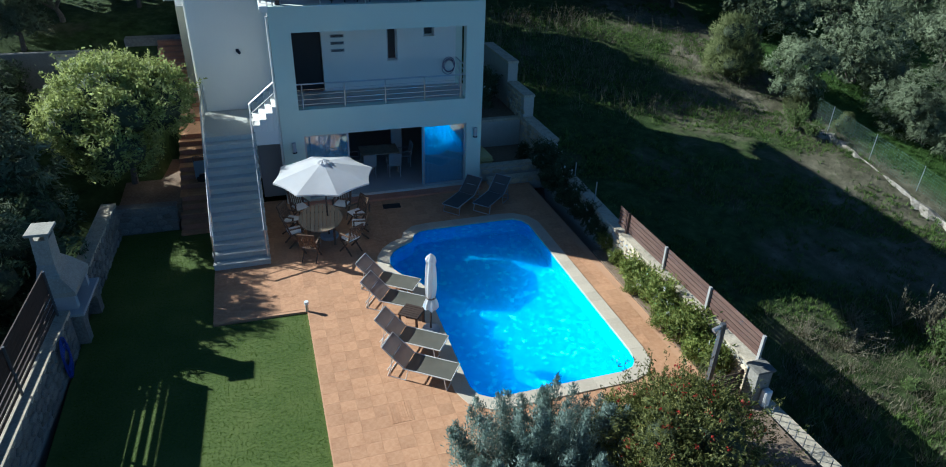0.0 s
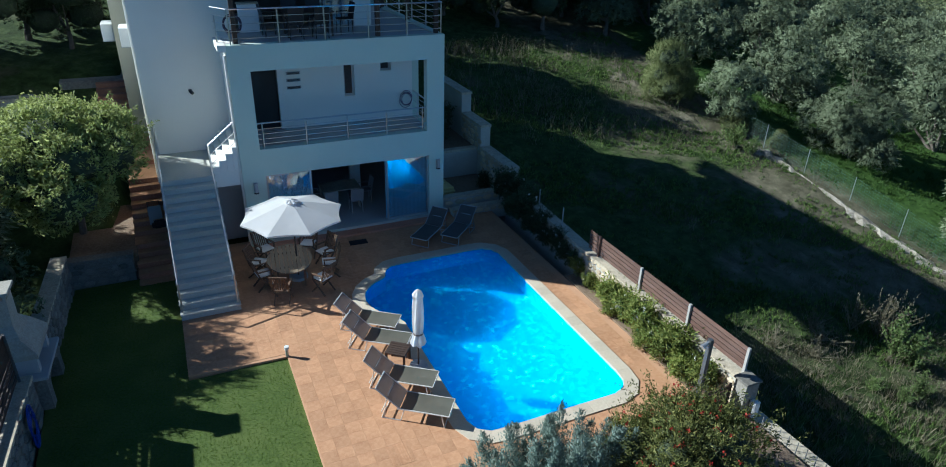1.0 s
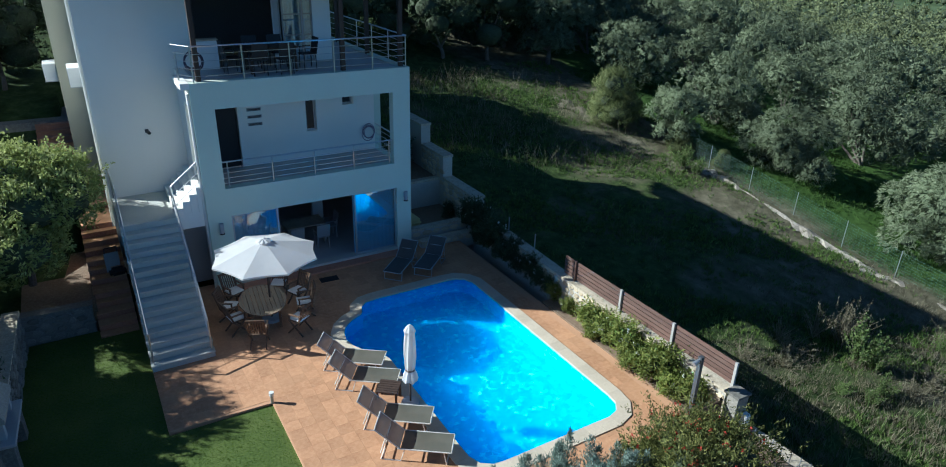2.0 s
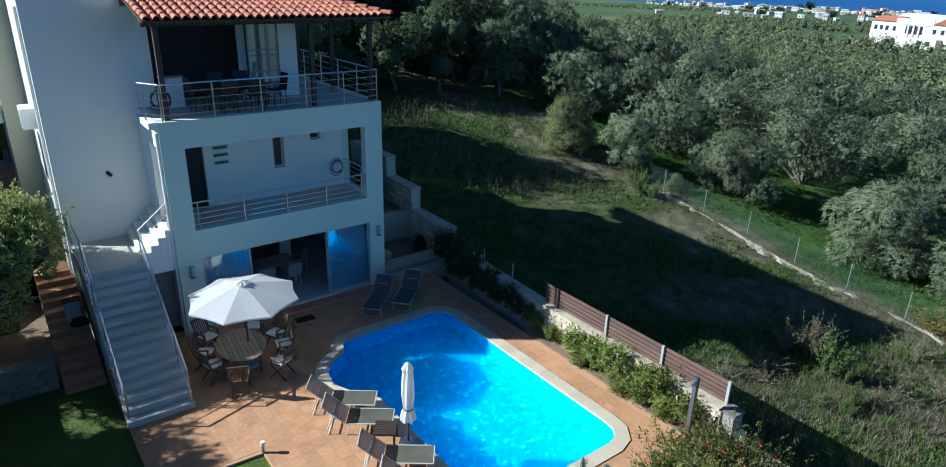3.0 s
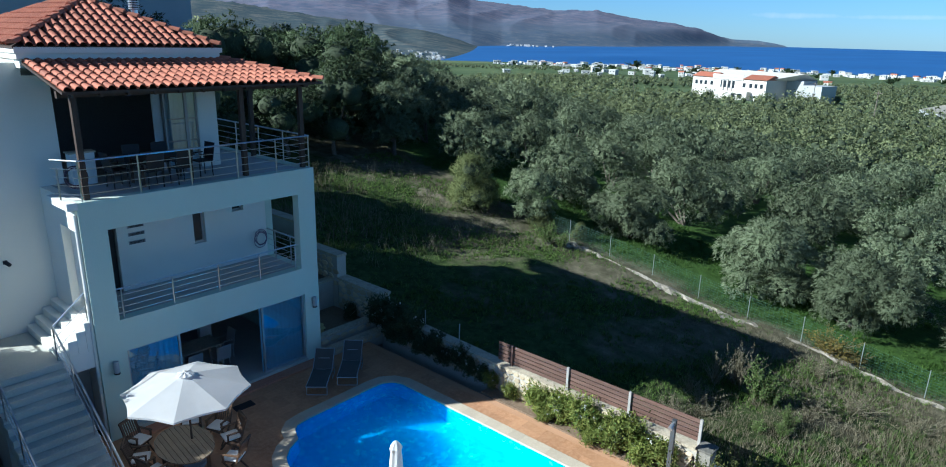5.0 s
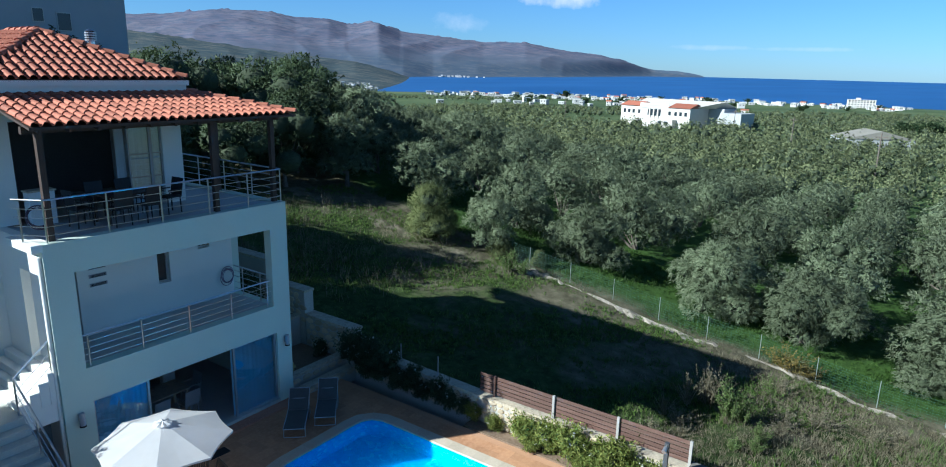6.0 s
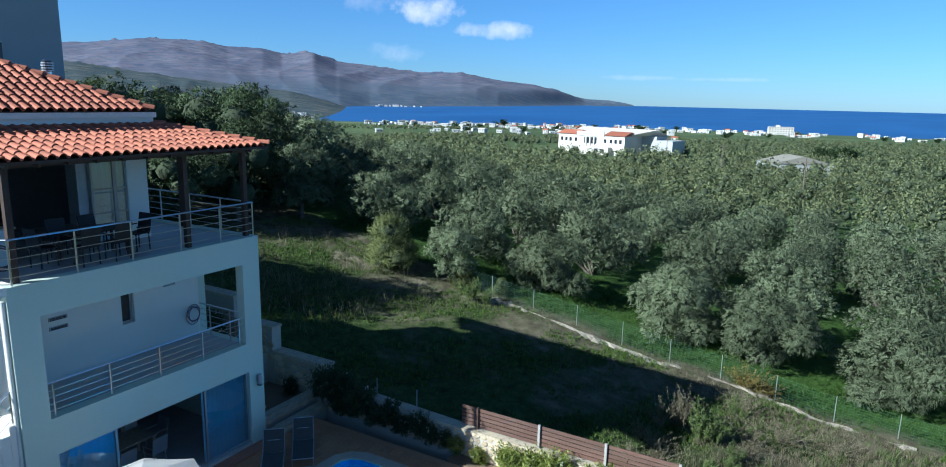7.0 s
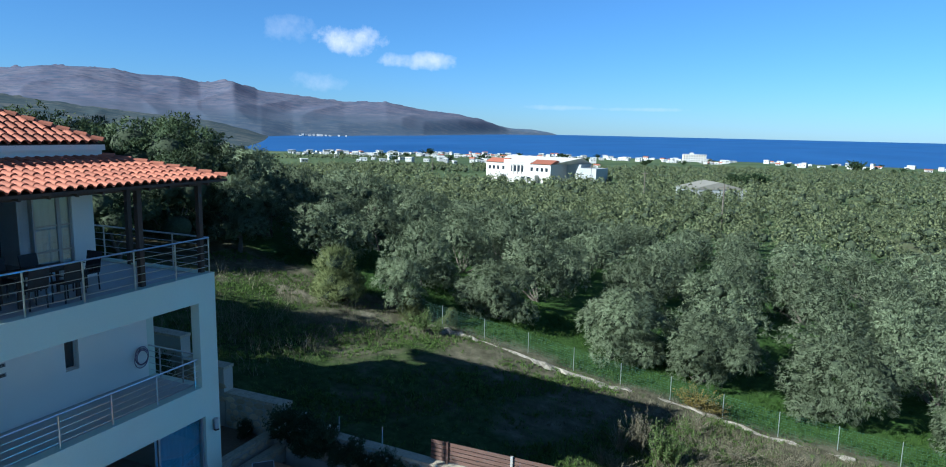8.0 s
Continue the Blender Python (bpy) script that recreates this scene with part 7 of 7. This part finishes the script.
def npart(name, bm, material, label=""):
    ob = part(name, bm, material, neighbour, label)
    ob.matrix_parent_inverse = neighbour.matrix_world.inverted()
    return ob


npart("wall", boxes((4.0, 55.0, 4.0, 21.2, 66.0, 18.2)), GREY_RENDER)
npart("roof", boxes((3.7, 54.7, 18.2, 21.5, 66.3, 18.6)), FAR_GREY)
for x0, x1, z0, z1 in ((15.0, 15.6, 12.9, 13.7), (16.5, 17.3, 12.4, 13.5), (9.0, 10.0, 12.5, 13.8)):
    w = npart("window", boxes((x0 - 0.06, 54.93, z0 - 0.06, x1 + 0.06, 54.999, z1 + 0.06)), FAR_WHITE)
    part("pane", boxes((x0, 54.90, z0, x1, 54.929, z1)), WINDOW_DARK, w)
rubble_wall("wall_behind", (-8.6, 27.2), (-5.0, 26.9), 0.5, 3.95, 3.95, 0.3, "grey retaining wall behind the garden trees")


def school(x, y, z, turn):
    """A long white two-storey building with two red gables and a grey metal hall."""
    t = thing("white_public_building", x, y, z, "long white two-storey building with red gable roofs on the plain", "building", turn=turn)
    # local: -x faces the viewer, y along the front
    part("front_block", boxes((0, -17, 0, 14, 17, 8.2)), FAR_WHITE, t)
    part("low_wing", boxes((-3, -11, 0, 0, 9, 3.4)), FAR_WHITE, t)
    for y0, y1 in ((-17.3, -7), (7, 17.3)):
        bm = bmesh.new()
        vs = [bm.verts.new(p) for p in ((-0.6, y0, 8.2), (-0.6, y1, 8.2), (5, y1, 9.9), (5, y0, 9.9), (11, y1, 8.2), (11, y0, 8.2))]
        bm.faces.new((vs[0], vs[1], vs[2], vs[3])), bm.faces.new((vs[3], vs[2], vs[4], vs[5])), bm.faces.new((vs[0], vs[3], vs[5])), bm.faces.new((vs[1], vs[4], vs[2]))
        part("red_roof", bm, ROOF_TILE, t, "red tiled gable roof")
    bm = bmesh.new()
    vs = [bm.verts.new(p) for p in ((3, -16, 8.2), (3, 14, 8.2), (14, 14, 11.0), (14, -24.3, 11.0), (24.4, 14, 8.2), (24.4, -24.3, 8.2))]
    bm.faces.new((vs[0], vs[1], vs[2], vs[3])), bm.faces.new((vs[3], vs[2], vs[4], vs[5])), bm.faces.new((vs[0], vs[3], vs[5])), bm.faces.new((vs[1], vs[4], vs[2]))
    part("hall_roof", bm, FAR_WHITE, t, "pale metal hall roof")
    part("hall", boxes((14.01, -24, 0, 24, 14, 8.19)), FAR_GREY, t, "grey metal hall")
    part("annex", boxes((11, -33, 0, 22, -24.02, 6.8)), FAR_GREY, t, "blue-grey annex")
    part("sign_board", boxes((-0.3, -7, 7.6, -0.02, 7, 9.6)), FAR_WHITE, t)
    part("sign_bar", boxes((-0.36, -4.5, 8.4, -0.31, 4.5, 8.9)), FAR_GREY, t)
    for yy in (-15, -12.7, -10.4, 10.4, 12.7, 15, -7.5, 7.5):
        part("window", boxes((-0.08, yy - 0.6, 5.0, -0.01, yy + 0.6, 6.6)), WINDOW_DARK, t)
    # flat dark panel draws the shade of a recess that is not built
    part("entrance", boxes((-0.1, -3.2, 4.4, -0.01, 3.2, 7.2)), WINDOW_DARK, t, "flat dark panel for the shade of a recessed loggia")
    for yy in (-2, 0.0, 2):
        part("pillar", boxes((-0.5, yy - 0.3, 3.4, -0.11, yy + 0.3, 7.4)), FAR_WHITE, t)
    for yy in (-8, -5, 5):
        part("window", boxes((-3.08, yy - 0.9, 1.0, -3.01, yy + 0.9, 2.6)), WINDOW_DARK, t)


school(271.1, 105.4, float(land(271, 105)) + 0.2, -14)
shed = thing("farm_shed", 212.0, 20.5, float(land(212, 20.5)) + 0.6, "low grey sheet-roofed farm shed among the olives", "shed", turn=28)
bm = bmesh.new()
vs = [bm.verts.new(p) for p in ((-6, -9, 3.2), (6, -9, 3.2), (6, 0, 5.4), (-6, 0, 5.4), (6, 9, 3.2), (-6, 9, 3.2))]
bm.faces.new((vs[0], vs[1], vs[2], vs[3])), bm.faces.new((vs[3], vs[2], vs[4], vs[5])), bm.faces.new((vs[0], vs[3], vs[5])), bm.faces.new((vs[1], vs[4], vs[2]))
part("roof", bm, SHEET, shed, "grey sheet roof")
part("wall", boxes((-5.8, -8.8, -1.0, 5.8, 8.8, 3.2)), FAR_GREY, shed)

town_rng = random.Random(21)


def town_house(az, r, w, d, h, roof):
    x, y = -4 + r * math.cos(radians(az)), 4 + r * math.sin(radians(az))
    t = thing("town_house", x, y, float(land(x, y)), "small white flat-roofed house in the seaside town" if roof != ROOF_TILE else "small white house with a red tile roof in the seaside town", "house", "seaside town", turn=az + town_rng.uniform(-25, 25))
    part("wall", boxes((-d / 2, -w / 2, -1, d / 2, w / 2, h)), TOWN_WHITE, t)
    part("roof", boxes((-d / 2 - 0.2, -w / 2 - 0.2, h, d / 2 + 0.2, w / 2 + 0.2, h + (0.5 if roof != ROOF_TILE else 1.0))), roof, t)
    for k in (-0.27, 0.22):
        part("window", boxes((-d / 2 - 0.08, w * k - 0.4, h - 1.2, -d / 2 - 0.01, w * k + 0.4, h - 0.4)), WINDOW_DARK, t)


for k in range(320):
    az = town_rng.choice((town_rng.uniform(-34, 30), town_rng.uniform(-34, 40), town_rng.uniform(10, 38), town_rng.gauss(27, 6)))
    far_row = town_rng.random() < 0.62
    r = town_rng.uniform(700, 850) if far_row or az < 12 else town_rng.uniform(470, 760)
    two = town_rng.random()
    town_house(az, r, town_rng.uniform(2.5, 7), town_rng.uniform(3, 6), town_rng.uniform(1.3, 2.2) if two < 0.75 else 3.4, TOWN_WHITE if town_rng.random() < 0.87 else ROOF_TILE)
town_tree = upright_weed("town_tree", TOWNLEAF, 130, 30, 7.0, 7.0, 60, 1.1, "dark round tree among the houses of the seaside town")
tagged(town_tree, "dark round tree among the houses of the seaside town", "tree", "trees of the seaside town")
weed_row(town_tree, [(-4 + r * math.cos(radians(az)), 4 + r * math.sin(radians(az)), k, 1.0) for az, r, k in [(27.4, 740, 1.2), (16.0, 620, 1.0), (-6.5, 640, 1.3), (-14.5, 620, 1.6), (2.2, 330, 0.8), (1.2, 325, 0.9), (0.3, 332, 0.8)] + [(town_rng.uniform(-20, 38), town_rng.uniform(560, 840), town_rng.uniform(0.35, 0.75)) for _ in range(60)]])
# a village on the far shore and up the foothills
def village_house(x, y, z, az, w, h):
    t = thing("village_house", x, y, z, "tiny white house on the far shore below the mountains", "house", "far village", turn=az)
    part("wall", boxes((-3, -w / 2, -4, 3, w / 2, h)), TOWN_WHITE, t)
    part("roof", boxes((-3.2, -w / 2 - 0.2, h, 3.2, w / 2 + 0.2, h + 0.5)), TOWN_WHITE, t)


for k in range(14):
    az, r = town_rng.gauss(36.4, 1.0), town_rng.uniform(2135, 2165)
    village_house(-3 + r * math.cos(radians(az)), 5 + r * math.sin(radians(az)), SEA_Z + (SEA_RIM - SEA_Z) * (r - 900) / 4000 + town_rng.choice((1, 2, 3)), az, town_rng.uniform(5, 10), town_rng.uniform(2.0, 3.5))
for k in range(34):
    v = foothills.data.vertices[town_rng.randrange(1, 9) * 200 + 24 + min(40, int(abs(town_rng.gauss(4, 9))))].co
    village_house(v.x, v.y, v.z, town_rng.uniform(20, 60), town_rng.uniform(3, 7), town_rng.uniform(1.6, 3.0))
hotel_x, hotel_y = -4 + 800 * math.cos(radians(5.2)), 4 + 800 * math.sin(radians(5.2))
hotel = thing("hotel", hotel_x, hotel_y, float(land(hotel_x, hotel_y)), "white four-storey hotel block by the sea", "hotel", turn=8)
part("wall", boxes((-6, -18, -1, 6, 18, 11.5)), FAR_WHITE, hotel)
part("stair_tower", boxes((-2, 1, 11.5, 4, 7, 14)), FAR_WHITE, hotel)
for z in (1.0, 4.2, 7.4, 9.6):
    for k in range(9):
        part("window", boxes((-6.1, -16.6 + k * 3.8, z, -6.01, -14.4 + k * 3.8, z + 1.5)), WINDOW_DARK, hotel)
hotel.scale = (0.72, 0.72, 0.72)
for az, r in ((9.8, 190), (14.0, 260), (27.5, 330), (4.0, 120)):
    x, y = -4 + r * math.cos(radians(az)), 4 + r * math.sin(radians(az))
    t = thing("utility_pole", x, y, float(land(x, y)), "wooden utility pole among the olive trees", "pole", "utility poles")
    part("mast", bar(bmesh.new(), (0, 0, -0.5), (0, 0, 9.0), 0.14, 8, 0.1), BARK, t)
    part("crossarm", boxes((-0.06, -0.9, 8.3, 0.06, 0.9, 8.42)), BARK, t)

# ---- pool coping, cut from single stones ----
def resample(pts, step):
    pts = [Vector((*p, 0)) for p in pts]
    pts.append(pts[0])
    d = [0.0]
    for a, b in zip(pts[:-1], pts[1:]):
        d.append(d[-1] + (b - a).length)
    n = int(round(d[-1] / step))
    out = []
    for i in range(n):
        s = d[-1] * i / n
        k = max(j for j in range(len(d) - 1) if d[j] <= s)
        f = (s - d[k]) / max(1e-6, d[k + 1] - d[k])
        out.append(pts[k].lerp(pts[k + 1], f))
    return out


coping = tagged(new("pool_coping"), "cream stone coping round the pool", kind="structure")
mid = resample(pool_outline(0.16), 0.42)
stone_rng = random.Random(9)
NM = len(mid)
for i in range(NM):
    a, b = mid[i], mid[(i + 1) % NM]
    ta, tb = (mid[(i + 1) % NM] - mid[i - 1]).normalized(), (mid[(i + 2) % NM] - mid[i]).normalized()
    na, nb = Vector((ta.y, -ta.x, 0)), Vector((tb.y, -tb.x, 0))
    gap = (b - a).normalized() * 0.0006
    zt = 0.028 + stone_rng.uniform(-0.0006, 0.0006)
    c = [a + na * 0.185 + gap, b + nb * 0.185 - gap, b - nb * 0.19 - gap, a - na * 0.19 + gap]
    bm = bmesh.new()
    lo, hi = [bm.verts.new((p.x, p.y, -0.03)) for p in c], []
    cen = sum(c, Vector()) / 4
    for p in c:
        q = p.lerp(cen, 0.004)
        hi.append(bm.verts.new((q.x, q.y, zt)))
    bm.faces.new(hi)
    for k in range(4):
        bm.faces.new((lo[k], lo[(k + 1) % 4], hi[(k + 1) % 4], hi[k]))
    bmesh.ops.recalc_face_normals(bm, faces=bm.faces)
    part("coping_stone", bm, COPING, coping)

# ---- terrace paving ----
def inside(x, y, poly):
    hit = False
    for (x0, y0), (x1, y1) in zip(poly, poly[1:] + poly[:1]):
        if (y0 > y) != (y1 > y) and x < x0 + (y - y0) * (x1 - x0) / (y1 - y0):
            hit = not hit
    return hit


def paver_mesh(w):
    bm = bmesh.new()
    h = w / 2
    lo, hi = [], []
    for sx, sy in ((-1, -1), (1, -1), (1, 1), (-1, 1)):
        lo.append(bm.verts.new((sx * h, sy * h, -0.006)))
        hi.append(bm.verts.new((sx * (h - 0.0006), sy * (h - 0.0006), 0.0)))
    bm.faces.new(hi)
    for k in range(4):
        bm.faces.new((lo[k], lo[(k + 1) % 4], hi[(k + 1) % 4], hi[k]))
    me = bpy.data.meshes.new("paver")
    bm.to_mesh(me)
    bm.free()
    me.materials.append(TERRA)
    return me


PV = 0.335
PAVER = paver_mesh(PV - 0.001)
paved = tagged(new("pavement_tiles"), "terracotta paving tiles of the pool terrace", kind="structure")
hole = pool_outline(0.18)
pave_rng = random.Random(31)
far_pavers = []
for ix in range(33):
    for iy in range(41):
        x, y = -1.9 + PV * (ix + 0.5), 7.7 + PV * (iy + 0.5)
        if x > 8.92 or x < -1.9 or y > 21.2 or inside(x, y, hole):
            continue
        if x < 0.42 + PV / 2 and y < 14.66 + PV / 2 - 0.1:
            continue
        if y < 9.0 and x > 2.8:
            continue
        if BX0 - 0.1 < x < BX1 + 0.1 and y > FY - 0.1:
            continue
        m = pose(x, y, 0.003, 0, 0, 90 * pave_rng.randrange(4))
        if y < 14.7 and x < 3.6 and len(paved.children) < 300:
            t = new("paver", PAVER)
            t.parent, t.matrix_local = paved, m
        else:
            far_pavers.append(m)
bm = bmesh.new()
for m in far_pavers:
    n0 = len(bm.verts)
    bm.from_mesh(PAVER)
    bm.verts.ensure_lookup_table()
    for v in bm.verts[n0:]:
        v.co = m @ v.co
rest = part("pavers_beyond", bm, TERRA_FAR, paved)
tagged(rest, kind="stuff")

# ---- stones in the garden walls ----
def stone_mesh(seed, material):
    r = random.Random(seed)
    bm = bmesh.new()
    n = r.choice((5, 6, 6, 7))
    pts = []
    for k in range(n):
        a = 2 * math.pi * (k + r.uniform(-0.25, 0.25)) / n
        pts.append((0.5 * math.cos(a) * r.uniform(0.9, 1.12), 0.5 * math.sin(a) * r.uniform(0.9, 1.12)))
    rows = [[bm.verts.new((x * s, y * s, z)) for x, y in pts] for s, z in ((1.0, -0.02), (0.97, 0.018), (0.8, 0.038))]
    for a, b in zip(rows[:-1], rows[1:]):
        for k in range(n):
            bm.faces.new((a[k], a[(k + 1) % n], b[(k + 1) % n], b[k]))
    bm.faces.new(rows[-1])
    me = bpy.data.meshes.new("stone")
    bm.to_mesh(me)
    bm.free()
    me.materials.append(material)
    return me


STONES = [stone_mesh(i, STONE) for i in range(7)]
SHADE_STONES = [stone_mesh(i + 20, SHADED_STONE) for i in range(7)]


def face_stones(wall, a, b, z0, za, zb, out, seed, size=0.27, course=0.17, kit=STONES):
    """Stones over one long face: the foot line from a to b already on the face, `out` its outward way."""
    r = random.Random(seed)
    a, b, out = Vector((*a, 0)), Vector((*b, 0)), Vector(out).normalized()
    d = (b - a).normalized()
    base = Matrix((d, Vector((0, 0, 1)), out)).transposed()
    if base.determinant() < 0:
        base = Matrix((-d, Vector((0, 0, 1)), out)).transposed()
    length = (b - a).length
    z = z0 + course / 2
    row = 0
    while z < max(za, zb) - 0.05:
        s = (row % 2) * size * 0.5
        while s < length:
            w = size * r.uniform(0.7, 1.35)
            top = za + (zb - za) * s / length - 0.1
            if z < top and s + w < length + 0.1:
                t = new("stone", kit[r.randrange(7)])
                m = Matrix.Translation(a + d * (s + w / 2) + Vector((0, 0, z + r.uniform(-0.015, 0.015))) + out * r.uniform(-0.012, 0.004)) @ base.to_4x4() @ Matrix.Rotation(r.uniform(-0.15, 0.15), 4, "Z")
                t.parent, t.matrix_local = wall, m @ Matrix.Diagonal((w * 0.98, course * r.uniform(0.92, 1.1), r.uniform(0.7, 1.3), 1))
            s += w
        z += course
        row += 1


face_stones(wall_east, (9.57, 15.1), (9.57, 8.75), 0.02, 0.92, 0.86, (-1, 0, 0), 1)
wdir = Vector((0.5, 11.3, 0)).normalized()
wout = Vector((wdir.y, -wdir.x, 0))
wa, wb = Vector((-5.35, 9.0, 0)) + wout * 0.18, Vector((-4.85, 20.3, 0)) + wout * 0.18
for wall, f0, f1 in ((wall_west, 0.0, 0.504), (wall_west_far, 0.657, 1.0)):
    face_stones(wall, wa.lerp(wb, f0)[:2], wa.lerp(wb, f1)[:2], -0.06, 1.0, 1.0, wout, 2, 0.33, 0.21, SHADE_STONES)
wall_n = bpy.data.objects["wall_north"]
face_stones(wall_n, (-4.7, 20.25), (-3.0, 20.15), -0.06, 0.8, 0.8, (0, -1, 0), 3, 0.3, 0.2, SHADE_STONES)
for nm, y0, y1, zl, zt in (("wall_step", 20.66, 23.1, 0.4, 1.60), ("wall_step_middle", 23.14, 25.0, 1.25, 2.48)):
    face_stones(bpy.data.objects[nm], (9.71, y1), (9.71, y0), zl, zt, zt, (-1, 0, 0), 4, 0.34, 0.22)
face_stones(bpy.data.objects["wall_bed"], (7.3, 21.07), (9.68, 21.07), 0.28, 0.60, 0.60, (0, -1, 0), 6, 0.34, 0.2)
face_stones(bpy.data.objects["wall_bed_front"], (7.55, 20.6), (9.65, 20.6), 0.02, 0.27, 0.27, (0, -1, 0), 7, 0.34, 0.2)
face_stones(wall_east_far, (9.73, 20.6), (9.61, 15.1), 0.02, 0.98, 0.86, (-1, 0, 0), 8, 0.3, 0.19)

# far grove, one mass of trees
def far_grove():
    r = np.random.default_rng(5)
    n = 5000
    rad = 80 + 580 * r.random(n) ** 0.62
    az = np.radians(r.uniform(-16, 66, n))
    x, y = -4 + rad * np.cos(az), 3 + rad * np.sin(az)
    far = rad > 215
    gx, gy = np.meshgrid(np.arange(20, 225, 6.0), np.arange(-70, 225, 6.0))
    gx = gx + (np.round(gy / 6.0) % 2) * 3.0 + r.uniform(-1, 1, gx.shape)
    gy = gy + r.uniform(-1, 1, gy.shape)
    reach, way = np.hypot(gx + 4, gy - 3), np.degrees(np.arctan2(gy - 3, gx + 4))
    row = (reach > 83) & (reach < 215) & (way > -16) & (way < 66)
    x, y = np.concatenate([x[far], gx[row]]), np.concatenate([y[far], gy[row]])
    keep = (np.abs(x - 290) > 40) | (np.abs(y - 120) > 40)
    keep &= wobble(x, y, 0.012) < lerp(np.hypot(x, y), [230, 330, 560], [0.62, 0.30, 0.05])
    keep &= (np.hypot((x - 200) / 20.0, (y + 25) / 17.0) > 1)
    x, y = x[keep], y[keep]
    z = land(x, y)
    out, normals, inner = [], [], []
    bm = bmesh.new()
    bmesh.ops.create_icosphere(bm, subdivisions=1, radius=1.0)
    blob = np.array([[v.co[:] for v in f.verts] for f in bm.faces]).reshape(-1, 3)
    bm.free()
    for xi, yi, zi in zip(x, y, z):
        d = math.hypot(xi, yi)
        near = d < 190
        k = 340 if near else 84
        s = 2.7 * r.uniform(0.72, 1.25) * float(lerp(d, [240, 420, 650], [1, 0.8, 0.55]))
        lob = r.normal(0, 1, (6, 3)) * np.array([0.42, 0.42, 0.25]) * s
        lob[:, 2] += 0.55 * s
        v = r.normal(0, 1, (k, 3))
        v /= np.linalg.norm(v, axis=1, keepdims=True)
        v[:, 2] = np.where(v[:, 2] < -0.35, -v[:, 2], v[:, 2])
        c = np.array([xi, yi, zi + 0.5]) + lob[r.integers(0, 6, k)] + v * s * r.uniform(0.5, 0.66, (k, 1))
        tri, nor = blades(c, v, 1, s * (0.105 if near else 0.19), s * (0.083 if near else 0.17), r, 0.1, 0.8)
        out.append(tri), normals.append(0.9 * np.repeat(v, 3, 0) + 0.1 * nor)
        # the closed inside of each crown, coloured dark for the shade between leaves
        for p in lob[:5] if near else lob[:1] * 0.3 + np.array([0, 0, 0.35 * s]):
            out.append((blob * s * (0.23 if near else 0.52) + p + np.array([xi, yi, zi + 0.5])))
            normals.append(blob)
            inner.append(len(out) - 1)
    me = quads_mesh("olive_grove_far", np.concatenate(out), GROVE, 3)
    me.materials.append(CROWN_SHADE)
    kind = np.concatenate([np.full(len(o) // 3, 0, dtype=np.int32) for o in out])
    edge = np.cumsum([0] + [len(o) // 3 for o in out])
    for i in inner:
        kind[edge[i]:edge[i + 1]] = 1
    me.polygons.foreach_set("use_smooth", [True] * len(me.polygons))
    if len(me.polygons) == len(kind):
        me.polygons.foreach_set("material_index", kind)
        me.normals_split_custom_set_from_vertices(np.concatenate(normals).tolist())
    return tagged(new("olive_grove_far", me), "dense olive groves covering the coastal plain", "grove", kind="stuff")


far_grove()
